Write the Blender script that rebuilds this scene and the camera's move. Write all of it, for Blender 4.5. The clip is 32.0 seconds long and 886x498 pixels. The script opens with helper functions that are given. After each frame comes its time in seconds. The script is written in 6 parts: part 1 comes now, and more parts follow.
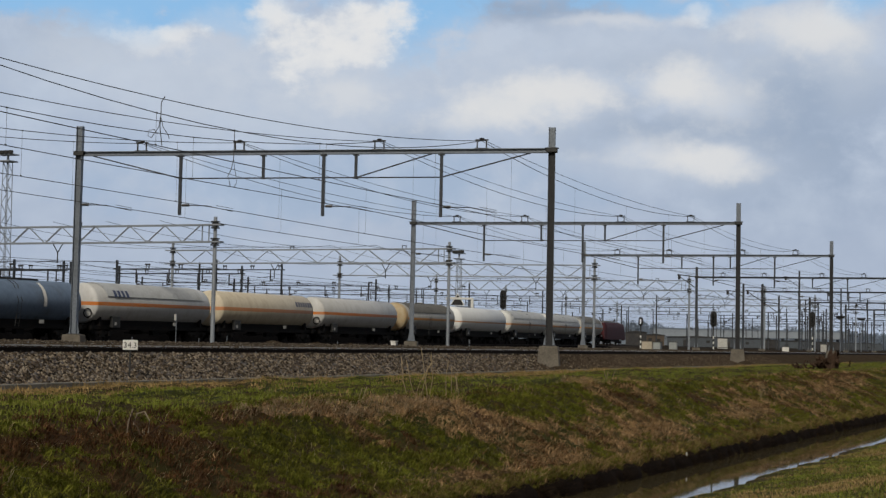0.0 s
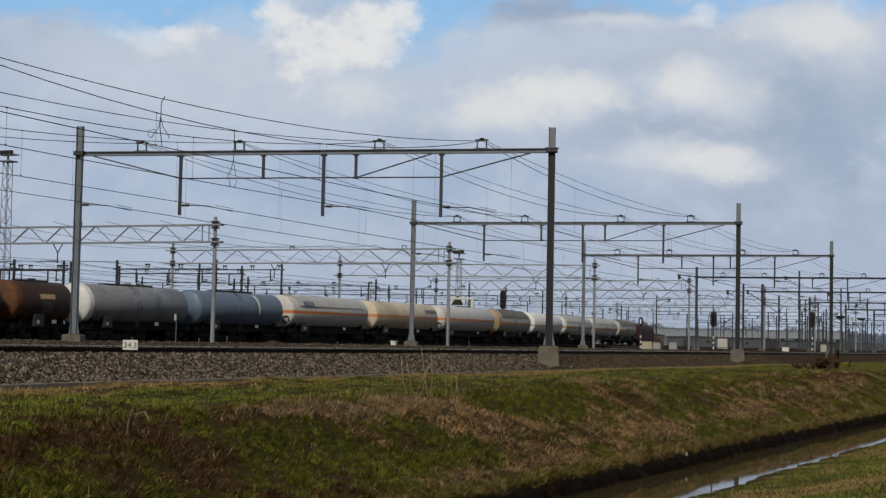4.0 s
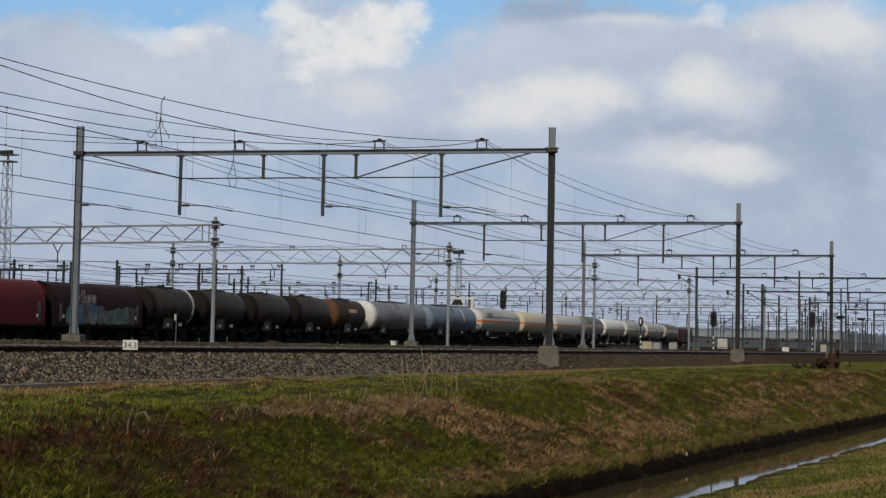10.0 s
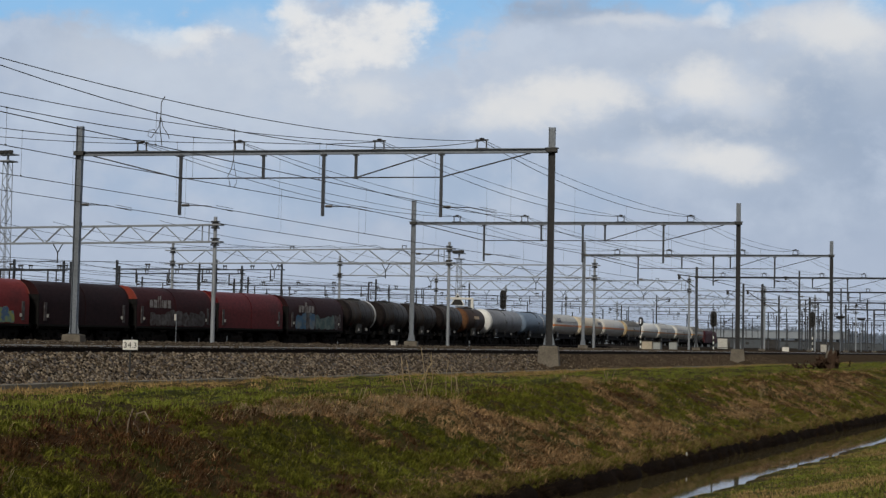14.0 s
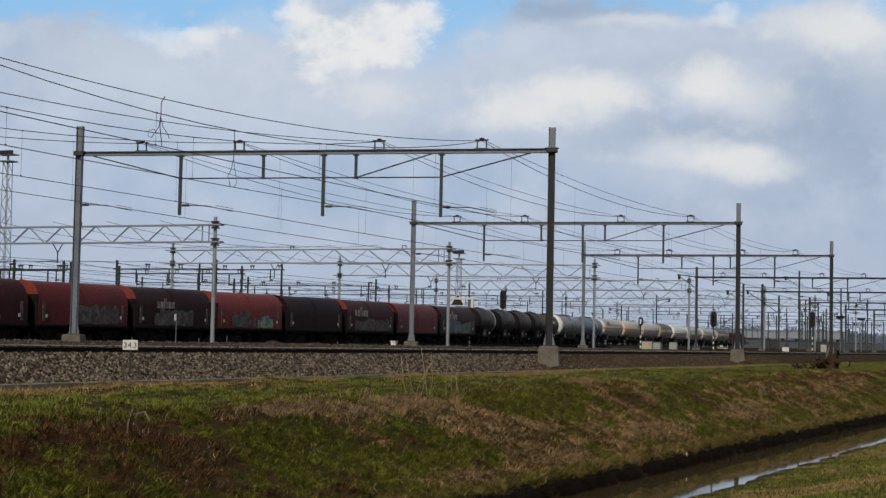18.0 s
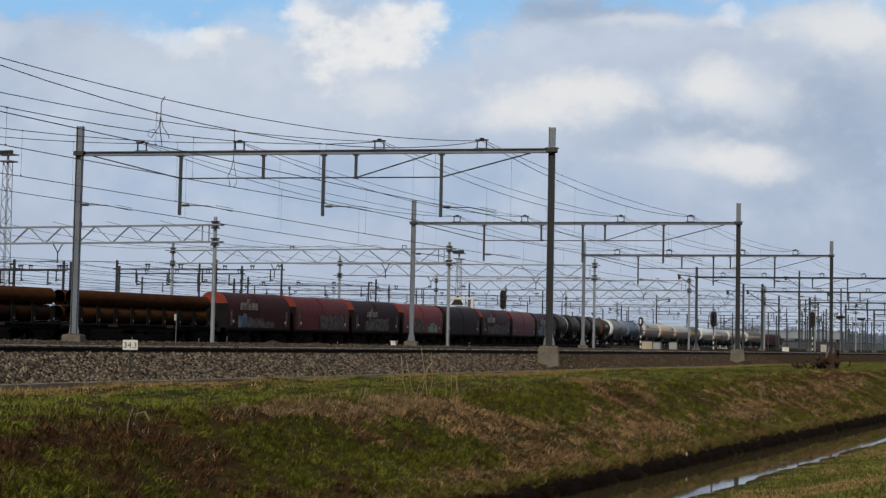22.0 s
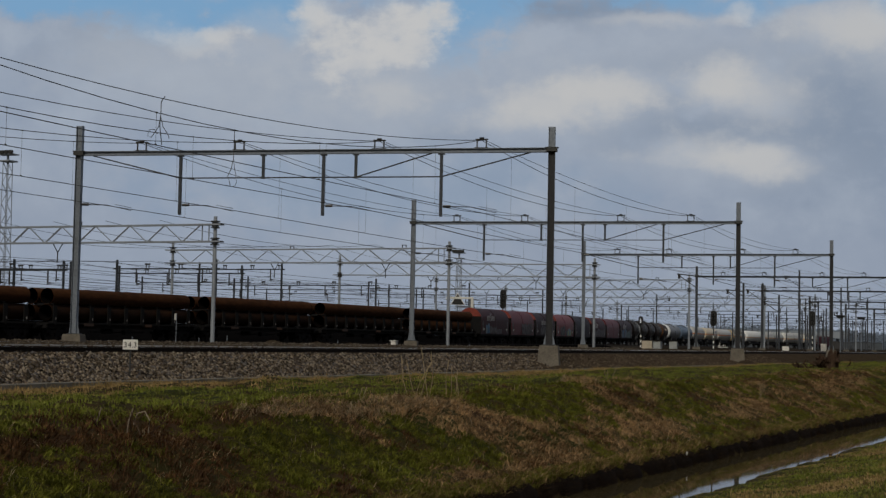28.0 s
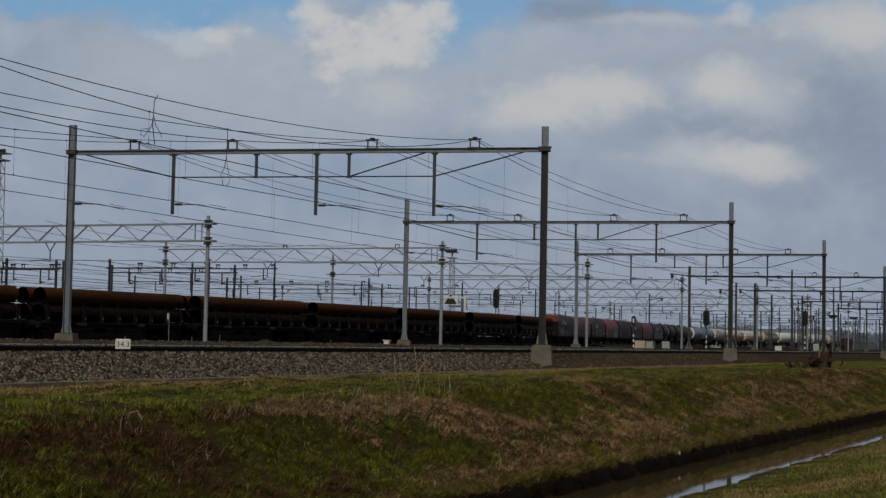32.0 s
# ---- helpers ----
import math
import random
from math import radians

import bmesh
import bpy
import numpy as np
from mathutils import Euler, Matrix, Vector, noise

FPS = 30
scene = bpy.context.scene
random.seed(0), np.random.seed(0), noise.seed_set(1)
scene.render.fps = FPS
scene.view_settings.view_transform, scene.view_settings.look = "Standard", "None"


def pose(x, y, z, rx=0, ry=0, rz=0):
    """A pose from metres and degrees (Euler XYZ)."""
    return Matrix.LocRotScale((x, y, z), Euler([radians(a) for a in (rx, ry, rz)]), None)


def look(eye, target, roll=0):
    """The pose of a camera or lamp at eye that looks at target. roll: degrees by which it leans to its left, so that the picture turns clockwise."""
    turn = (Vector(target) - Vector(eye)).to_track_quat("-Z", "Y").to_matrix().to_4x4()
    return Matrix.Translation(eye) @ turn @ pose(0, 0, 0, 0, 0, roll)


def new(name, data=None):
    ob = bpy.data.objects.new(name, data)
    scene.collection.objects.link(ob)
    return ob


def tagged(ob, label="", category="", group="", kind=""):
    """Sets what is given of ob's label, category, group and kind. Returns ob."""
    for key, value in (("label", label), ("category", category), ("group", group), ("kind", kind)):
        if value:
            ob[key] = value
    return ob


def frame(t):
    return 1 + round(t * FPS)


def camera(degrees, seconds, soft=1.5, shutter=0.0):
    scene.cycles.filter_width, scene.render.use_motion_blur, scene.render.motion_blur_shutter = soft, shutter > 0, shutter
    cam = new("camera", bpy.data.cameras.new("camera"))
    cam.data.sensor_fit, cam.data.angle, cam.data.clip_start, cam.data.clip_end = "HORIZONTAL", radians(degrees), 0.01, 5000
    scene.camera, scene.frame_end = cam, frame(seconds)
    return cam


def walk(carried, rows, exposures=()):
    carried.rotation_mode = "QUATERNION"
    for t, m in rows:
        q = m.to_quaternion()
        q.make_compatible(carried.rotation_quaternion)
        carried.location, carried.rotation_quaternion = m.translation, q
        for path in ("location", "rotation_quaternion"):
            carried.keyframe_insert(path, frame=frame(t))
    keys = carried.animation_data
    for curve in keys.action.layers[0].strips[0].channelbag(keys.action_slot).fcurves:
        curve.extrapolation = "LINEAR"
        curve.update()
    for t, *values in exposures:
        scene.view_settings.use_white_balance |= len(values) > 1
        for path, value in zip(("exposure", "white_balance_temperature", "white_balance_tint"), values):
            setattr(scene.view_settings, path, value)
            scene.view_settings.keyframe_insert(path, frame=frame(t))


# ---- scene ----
# x: across the tracks, y: along the tracks away from the camera, z: up, 0 = rail top of the main line
EYE = Vector((21.847, -63.554, 0.301))


def aim(dx, dy, turn):
    """Camera pose for a small sway: right, down and clockwise shift of the picture."""
    yaw, pit = 0.39902 + dx / 2800, 0.05908 + dy / 2800
    way = Vector((-math.sin(yaw) * math.cos(pit), math.cos(yaw) * math.cos(pit), math.sin(pit)))
    return look(EYE, EYE + way * 100, 1.1237 + math.degrees(turn / 1000))


cam = camera(31.284, 32.0, soft=1.35)
walk(cam, [(0, aim(0, 0, 0)), (9, aim(0, 0, 0)), (18, aim(0, 0, 0)), (27.5, aim(0, 0, 0)), (28, aim(0, -0.9, -0.8)), (28.5, aim(-1.5, -3.1, 0)),
           (29, aim(-4.8, -7.1, 2.3)), (29.5, aim(-6.5, -10.2, 4.0)), (30, aim(-7.9, -12.3, 6.6)), (30.5, aim(0, -9.3, 0.4)),
           (31, aim(-3.1, -7.7, 0)), (31.5, aim(-4.7, -2.6, -3.3)), (32, aim(-12.4, -1.5, -0.1))],
     exposures=[(0, -0.1), (8, -0.1), (14, -0.08), (18, -0.02), (24.4, 0.0), (25, -0.64), (26, -0.64), (28, -0.64), (32, -0.64)])

# ---- world, sun ----
SUN_EL, SUN_AZ = radians(40), radians(169)
world = bpy.data.worlds.new("world")
scene.world = world
world.use_nodes = True
wn, wl = world.node_tree.nodes, world.node_tree.links
sky = wn.new("ShaderNodeTexSky")
sky.sky_type, sky.sun_disc = "NISHITA", False
sky.sun_elevation, sky.sun_rotation = SUN_EL, SUN_AZ
wn["Background"].inputs["Strength"].default_value = 0.040
# most of the sky outside the view is broken grey cloud
wnoise = wn.new("ShaderNodeTexNoise")
wnoise.inputs["Scale"].default_value, wnoise.inputs["Detail"].default_value = 3.0, 6
wmix = wn.new("ShaderNodeMix")
wmix.data_type = "RGBA"
wcover = wn.new("ShaderNodeMapRange")
wcover.inputs["From Min"].default_value, wcover.inputs["From Max"].default_value = 0.35, 0.55
wcover.inputs["To Min"].default_value, wcover.inputs["To Max"].default_value = 0.35, 0.95
wl.new(wnoise.outputs["Fac"], wcover.inputs["Value"])
wl.new(wcover.outputs["Result"], wmix.inputs["Factor"])
wl.new(sky.outputs["Color"], wmix.inputs[6])
wmix.inputs[7].default_value = (4.7, 4.5, 4.15, 1)
wl.new(wmix.outputs[2], wn["Background"].inputs["Color"])
sun = new("sun", bpy.data.lights.new("sun", "SUN"))
sun.data.energy, sun.data.angle, sun.data.color = 2.4, radians(8), (1.0, 0.915, 0.76)
sun.matrix_world = look((0, 0, 300), Vector((0, 0, 300)) - Vector((math.sin(SUN_AZ) * math.cos(SUN_EL), math.cos(SUN_AZ) * math.cos(SUN_EL), math.sin(SUN_EL))))


# ---- materials ----
def nodes_of(name):
    m = bpy.data.materials.new(name)
    m.use_nodes = True
    return m, m.node_tree.nodes, m.node_tree.links, m.node_tree.nodes["Principled BSDF"]


def noise_node(n, l, scale, detail=6, rough=0.6, coord="Object", stretch=None):
    tc = n.new("ShaderNodeTexCoord")
    t = n.new("ShaderNodeTexNoise")
    t.inputs["Scale"].default_value, t.inputs["Detail"].default_value, t.inputs["Roughness"].default_value = scale, detail, rough
    if stretch:
        mp = n.new("ShaderNodeMapping")
        mp.inputs["Scale"].default_value = stretch
        l.new(tc.outputs[coord], mp.inputs["Vector"])
        l.new(mp.outputs["Vector"], t.inputs["Vector"])
    else:
        l.new(tc.outputs[coord], t.inputs["Vector"])
    return t


def ramp_node(n, l, src, lo, hi):
    r = n.new("ShaderNodeMapRange")
    r.inputs["From Min"].default_value, r.inputs["From Max"].default_value = lo, hi
    l.new(src, r.inputs["Value"])
    return r.outputs["Result"]


def mix_node(n, l, fac, a, b):
    m = n.new("ShaderNodeMix")
    m.data_type = "RGBA"
    if isinstance(fac, (int, float)):
        m.inputs["Factor"].default_value = fac
    else:
        l.new(fac, m.inputs["Factor"])
    for k, v in (("A", a), ("B", b)):
        sock = [s for s in m.inputs if s.name == k and s.type == "RGBA"][0]
        if isinstance(v, tuple):
            sock.default_value = (*v, 1)
        else:
            l.new(v, sock)
    return [s for s in m.outputs if s.type == "RGBA"][0]


def math_node(n, l, op, a, b):
    m = n.new("ShaderNodeMath")
    m.operation = op
    for i, v in enumerate((a, b)):
        if isinstance(v, (int, float)):
            m.inputs[i].default_value = v
        else:
            l.new(v, m.inputs[i])
    return m.outputs[0]


def mat(name, c1, c2=None, stain=None, rough=0.6, metal=0.0, fine=12.0, big=0.8, bump=0.15, amount=0.6, stretch=None, cover=(0.52, 0.72), gloss=0.5):
    """A surface of two tones with grain, larger stains and fine relief."""
    m, n, l, b = nodes_of(name)
    c2 = c2 or tuple(v * 0.7 for v in c1)
    g = noise_node(n, l, fine, stretch=stretch)
    col = mix_node(n, l, ramp_node(n, l, g.outputs["Fac"], 0.35, 0.7), c1, c2)
    w = noise_node(n, l, big, 4, stretch=stretch)
    if stain:
        f = math_node(n, l, "MULTIPLY", ramp_node(n, l, w.outputs["Fac"], *cover), amount)
        col = mix_node(n, l, f, col, stain)
    l.new(col, b.inputs["Base Color"])
    rr = n.new("ShaderNodeMapRange")
    rr.inputs["To Min"].default_value, rr.inputs["To Max"].default_value = max(0.05, rough - 0.12), min(1, rough + 0.12)
    l.new(g.outputs["Fac"], rr.inputs["Value"])
    l.new(rr.outputs["Result"], b.inputs["Roughness"])
    b.inputs["Metallic"].default_value, b.inputs["Specular IOR Level"].default_value = metal, gloss
    if bump:
        bp = n.new("ShaderNodeBump")
        bp.inputs["Strength"].default_value, bp.inputs["Distance"].default_value = bump, 0.02
        l.new(g.outputs["Fac"], bp.inputs["Height"])
        l.new(bp.outputs["Normal"], b.inputs["Normal"])
    return m


def striped(name, base, low, band, z0, z1, stain, amount=0.5, rough=0.5):
    """Tank paint with one painted band round it between two heights, streaked with dirt."""
    m, n, l, b = nodes_of(name)
    tc = n.new("ShaderNodeTexCoord")
    sp = n.new("ShaderNodeSeparateXYZ")
    l.new(tc.outputs["Object"], sp.inputs[0])
    z = sp.outputs["Z"]
    inside = math_node(n, l, "MULTIPLY", math_node(n, l, "GREATER_THAN", z, z0), math_node(n, l, "LESS_THAN", z, z1))
    g = noise_node(n, l, 3.0, 8, 0.7)
    col = mix_node(n, l, ramp_node(n, l, g.outputs["Fac"], 0.35, 0.75), base, low)
    col = mix_node(n, l, inside, col, band)
    streak = noise_node(n, l, 1.0, 6, 0.7, stretch=(1.2, 1.6, 0.35))
    col = mix_node(n, l, math_node(n, l, "MULTIPLY", ramp_node(n, l, streak.outputs["Fac"], 0.45, 0.75), amount), col, stain)
    l.new(col, b.inputs["Base Color"])
    b.inputs["Roughness"].default_value = rough
    return m


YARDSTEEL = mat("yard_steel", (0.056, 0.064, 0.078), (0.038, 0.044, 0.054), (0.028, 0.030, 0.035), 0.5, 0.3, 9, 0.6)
STEEL = mat("galvanised_steel", (0.225, 0.258, 0.31), (0.15, 0.174, 0.215), (0.085, 0.094, 0.11), 0.5, 0.3, 9, 0.6)
BLACKSTEEL = mat("near_black_steel", (0.033, 0.034, 0.039), (0.020, 0.021, 0.025), (0.046, 0.046, 0.049), 0.55, 0.2, 9, 0.3, gloss=0.4)
GALV = mat("pale_galvanised_steel", (0.36, 0.40, 0.46), (0.27, 0.30, 0.35), (0.16, 0.175, 0.20), 0.5, 0.3, 9, 0.6)
DARKSTEEL = mat("dark_steel", (0.048, 0.05, 0.053), (0.033, 0.034, 0.035), (0.06, 0.048, 0.04), 0.6, 0.2)
WIRE = mat("wire_metal", (0.10, 0.10, 0.105), (0.08, 0.08, 0.08), None, 0.5, 0.4, bump=0)
INSUL = mat("insulator_dark", (0.030, 0.027, 0.027), None, None, 0.35)
CONCRETE = mat("concrete", (0.115, 0.100, 0.080), (0.075, 0.065, 0.052), (0.045, 0.038, 0.030), 0.9, 0, 14, 1.2, 0.4)
FOUNDATION = mat("foundation_concrete", (0.185, 0.165, 0.138), (0.12, 0.106, 0.088), (0.06, 0.051, 0.041), 0.9, 0, 14, 0.9, 0.4)
RAILRUST = mat("rail_rust", (0.024, 0.017, 0.014), (0.014, 0.010, 0.009), None, 0.8, 0.1, gloss=0.2)
# worn head metal, part of its sky sheen put into a pale base
RAILTOP = mat("worn_rail_glint", (0.55, 0.55, 0.56), (0.45, 0.45, 0.46), None, 0.35, 0.5, bump=0)
BALLAST = mat("ballast", (0.075, 0.058, 0.042), (0.036, 0.028, 0.021), (0.030, 0.023, 0.018), 0.95, 0, 9, 0.5, 0.6, gloss=0.0)
# near black, stands in for the shade seen under the wagons
BUND = mat("bund_shade", (0.008, 0.008, 0.009), (0.005, 0.005, 0.006), None, 1.0, 0, 3, 0.4, 0.3, gloss=0.0)
CINDER = mat("yard_cinder", (0.045, 0.040, 0.036), (0.028, 0.025, 0.022), (0.07, 0.055, 0.04), 0.95, 0, 5, 0.2, 0.6, gloss=0.0)
# grime of the running gear; also paints shade on the hoods' lower ends
UNDER = mat("grime_and_shade", (0.010, 0.010, 0.011), (0.006, 0.006, 0.007), (0.020, 0.014, 0.011), 0.85, gloss=0.2)
WHITE = mat("white_paint", (0.78, 0.78, 0.76), (0.7, 0.7, 0.68), (0.4, 0.38, 0.33), 0.5, 0, 6, 1.5, 0.05, 0.3)
BLACK = mat("black_paint", (0.02, 0.02, 0.022), (0.014, 0.014, 0.015), None, 0.5)


# ---- mesh building ----
class Build:
    """Collects the faces of one mesh."""

    def __init__(self):
        self.v, self.f = [], []

    def add(self, verts, faces):
        o = len(self.v)
        self.v += [tuple(p) for p in verts]
        self.f += [tuple(o + i for i in f) for f in faces]
        return self

    def box(self, cx, cy, cz, sx, sy, sz, m=None):
        vs = [Vector((cx + a * sx / 2, cy + b * sy / 2, cz + c * sz / 2)) for a in (-1, 1) for b in (-1, 1) for c in (-1, 1)]
        if m:
            vs = [m @ p for p in vs]
        return self.add(vs, [(0, 1, 3, 2), (4, 6, 7, 5), (0, 4, 5, 1), (2, 3, 7, 6), (0, 2, 6, 4), (1, 5, 7, 3)])

    def bar(self, p0, p1, w, h):
        """A square bar between two points, w wide and h high."""
        p0, p1 = Vector(p0), Vector(p1)
        d = (p1 - p0).normalized()
        up = Vector((0, 0, 1)) if abs(d.z) < 0.95 else Vector((0, 1, 0))
        s = d.cross(up).normalized()
        u = s.cross(d)
        vs = [p + s * a * w / 2 + u * b * h / 2 for p in (p0, p1) for a, b in ((-1, -1), (1, -1), (1, 1), (-1, 1))]
        return self.add(vs, [(3, 2, 1, 0), (4, 5, 6, 7), (0, 1, 5, 4), (1, 2, 6, 5), (2, 3, 7, 6), (3, 0, 4, 7)])

    def tube(self, p0, p1, r, n=8, r1=None, caps=True):
        p0, p1 = Vector(p0), Vector(p1)
        r1 = r if r1 is None else r1
        d = (p1 - p0).normalized()
        up = Vector((0, 0, 1)) if abs(d.z) < 0.9 else Vector((1, 0, 0))
        s = d.cross(up).normalized()
        u = s.cross(d)
        vs = [p + (s * math.cos(2 * math.pi * i / n) + u * math.sin(2 * math.pi * i / n)) * q for p, q in ((p0, r), (p1, r1)) for i in range(n)]
        fs = [(i, (i + 1) % n, n + (i + 1) % n, n + i) for i in range(n)]
        if caps:
            fs += [tuple(reversed(range(n))), tuple(range(n, 2 * n))]
        return self.add(vs, fs)

    def wire(self, pts, r, n=4):
        """A thin round wire through the points."""
        pts = [Vector(p) for p in pts]
        rings = []
        for i, p in enumerate(pts):
            d = (pts[min(i + 1, len(pts) - 1)] - pts[max(i - 1, 0)]).normalized()
            s = d.cross(Vector((0, 0, 1)))
            s = s.normalized() if s.length > 1e-4 else Vector((1, 0, 0))
            u = s.cross(d)
            rings += [p + (s * math.cos(2 * math.pi * k / n + 0.4) + u * math.sin(2 * math.pi * k / n + 0.4)) * r for k in range(n)]
        fs = [(i * n + k, i * n + (k + 1) % n, (i + 1) * n + (k + 1) % n, (i + 1) * n + k) for i in range(len(pts) - 1) for k in range(n)]
        return self.add(rings, fs)

    def prism(self, prof, y0, y1):
        """A closed profile of (x, z) points drawn out along y."""
        n = len(prof)
        vs = [(x, y, z) for y in (y0, y1) for x, z in prof]
        return self.add(vs, [(i, (i + 1) % n, n + (i + 1) % n, n + i) for i in range(n)] + [tuple(reversed(range(n))), tuple(range(n, 2 * n))])

    def lathe(self, prof, cx, cz, n=28):
        """Radii (y, r) turned about a line along y at (cx, cz)."""
        vs = [(cx + r * math.cos(2 * math.pi * k / n), y, cz + r * math.sin(2 * math.pi * k / n)) for y, r in prof for k in range(n)]
        fs = [(j * n + k, (j + 1) * n + k, (j + 1) * n + (k + 1) % n, j * n + (k + 1) % n) for j in range(len(prof) - 1) for k in range(n)]
        return self.add(vs, fs)


def mesh_of(name, b, material, smooth=30, bevel=0.0):
    me = bpy.data.meshes.new(name)
    me.from_pydata(b.v, [], b.f)
    bm = bmesh.new()
    bm.from_mesh(me)
    bmesh.ops.recalc_face_normals(bm, faces=bm.faces)
    if bevel:
        bmesh.ops.bevel(bm, geom=bm.edges, offset=bevel, segments=1, affect="EDGES", clamp_overlap=True)
    bm.to_mesh(me)
    bm.free()
    me.materials.append(material)
    if smooth:
        me.shade_smooth()
        me.set_sharp_from_angle(angle=radians(smooth))
    return me


def part(name, b, material, parent, label="", smooth=30, bevel=0.0, at=None):
    """One mesh object under a thing or a part."""
    ob = new(name, b if isinstance(b, bpy.types.Mesh) else mesh_of(name, b, material, smooth, bevel))
    ob.parent = parent
    if at:
        ob.matrix_basis = at
    return tagged(ob, label)


def thing(name, label, category, m=None, group="", kind=""):
    ob = new(name)
    ob.empty_display_size = 0.3
    if m:
        ob.matrix_basis = m
    return tagged(ob, label, category, group, kind)


def solid(name, b, material, label="", category="", group="", kind="", smooth=30, bevel=0.0, m=None):
    ob = new(name, mesh_of(name, b, material, smooth, bevel))
    if m:
        ob.matrix_basis = m
    return tagged(ob, label, category, group, kind)


def bulk_mesh(name, verts, faces, material, smooth=False):
    """A mesh of very many triangles from number arrays."""
    me = bpy.data.meshes.new(name)
    me.vertices.add(len(verts))
    me.vertices.foreach_set("co", verts.astype(np.float32).ravel())
    nf, k = faces.shape
    me.loops.add(nf * k)
    me.loops.foreach_set("vertex_index", faces.astype(np.int32).ravel())
    me.polygons.add(nf)
    me.polygons.foreach_set("loop_start", np.arange(0, nf * k, k, dtype=np.int32))
    me.materials.append(material)
    me.update(calc_edges=True)
    if smooth:
        me.shade_smooth()
    return me


# ---- sky backdrop with drifting clouds ----
def cloud_material():
    m, n, l, b = nodes_of("cloudy_sky")
    n.remove(b)
    out = n["Material Output"]
    em = n.new("ShaderNodeEmission")
    l.new(em.outputs[0], out.inputs["Surface"])
    tc = n.new("ShaderNodeTexCoord")
    uv = tc.outputs["UV"]
    warp = n.new("ShaderNodeTexNoise")
    warp.inputs["Scale"].default_value, warp.inputs["Detail"].default_value = 9, 6
    mp = n.new("ShaderNodeMapping")
    mp.inputs["Scale"].default_value = (1.0, 1.3, 1.0)
    l.new(uv, mp.inputs["Vector"])
    l.new(mp.outputs[0], warp.inputs["Vector"])
    off = n.new("ShaderNodeVectorMath")
    off.operation = "MULTIPLY_ADD"
    l.new(warp.outputs["Color"], off.inputs[0])
    off.inputs[1].default_value = (0.06, 0.05, 0)
    sub = n.new("ShaderNodeVectorMath")
    sub.operation = "SUBTRACT"
    l.new(uv, sub.inputs[0])
    sub.inputs[1].default_value = (0.03, 0.025, 0)
    l.new(sub.outputs[0], off.inputs[2])
    pos = off.outputs[0]

    fine = n.new("ShaderNodeTexNoise")
    fine.inputs["Scale"].default_value, fine.inputs["Detail"].default_value, fine.inputs["Roughness"].default_value = 13, 9, 0.55
    l.new(mp.outputs[0], fine.inputs["Vector"])
    puff = n.new("ShaderNodeTexNoise")
    puff.inputs["Scale"].default_value, puff.inputs["Detail"].default_value, puff.inputs["Roughness"].default_value = 42, 7, 0.6
    l.new(mp.outputs[0], puff.inputs["Vector"])
    lump = math_node(n, l, "ADD", math_node(n, l, "SUBTRACT", fine.outputs["Fac"], 0.5), math_node(n, l, "MULTIPLY", math_node(n, l, "SUBTRACT", puff.outputs["Fac"], 0.5), 0.45))

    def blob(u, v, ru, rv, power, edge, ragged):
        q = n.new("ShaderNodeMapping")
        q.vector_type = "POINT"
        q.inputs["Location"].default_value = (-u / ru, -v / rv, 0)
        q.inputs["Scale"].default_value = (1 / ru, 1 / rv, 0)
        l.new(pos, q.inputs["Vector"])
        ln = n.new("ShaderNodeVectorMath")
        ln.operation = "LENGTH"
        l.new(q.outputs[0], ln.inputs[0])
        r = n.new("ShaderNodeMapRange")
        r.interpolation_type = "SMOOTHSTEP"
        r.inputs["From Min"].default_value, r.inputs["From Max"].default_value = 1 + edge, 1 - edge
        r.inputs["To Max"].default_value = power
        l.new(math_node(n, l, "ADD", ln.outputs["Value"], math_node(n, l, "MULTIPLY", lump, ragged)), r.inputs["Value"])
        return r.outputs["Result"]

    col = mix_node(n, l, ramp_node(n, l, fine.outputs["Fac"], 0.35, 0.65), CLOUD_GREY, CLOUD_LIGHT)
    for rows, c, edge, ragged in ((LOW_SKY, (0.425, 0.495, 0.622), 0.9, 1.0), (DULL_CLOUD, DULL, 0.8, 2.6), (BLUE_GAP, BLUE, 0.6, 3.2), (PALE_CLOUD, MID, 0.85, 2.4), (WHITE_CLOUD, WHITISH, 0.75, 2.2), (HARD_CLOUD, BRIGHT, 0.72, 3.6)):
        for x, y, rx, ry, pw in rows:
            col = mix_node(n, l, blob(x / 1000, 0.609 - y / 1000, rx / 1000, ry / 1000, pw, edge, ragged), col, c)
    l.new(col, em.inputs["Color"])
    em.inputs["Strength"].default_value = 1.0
    return m


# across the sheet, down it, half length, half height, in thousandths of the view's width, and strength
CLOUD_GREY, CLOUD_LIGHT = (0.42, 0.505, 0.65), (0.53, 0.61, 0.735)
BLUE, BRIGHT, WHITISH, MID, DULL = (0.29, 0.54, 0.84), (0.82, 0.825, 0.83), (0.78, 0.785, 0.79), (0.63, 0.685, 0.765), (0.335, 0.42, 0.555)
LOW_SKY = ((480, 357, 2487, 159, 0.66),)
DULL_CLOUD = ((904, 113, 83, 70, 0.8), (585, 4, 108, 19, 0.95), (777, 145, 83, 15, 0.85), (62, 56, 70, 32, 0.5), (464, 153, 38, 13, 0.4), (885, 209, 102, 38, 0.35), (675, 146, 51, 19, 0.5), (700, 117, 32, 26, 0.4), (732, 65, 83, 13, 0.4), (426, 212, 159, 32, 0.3),)
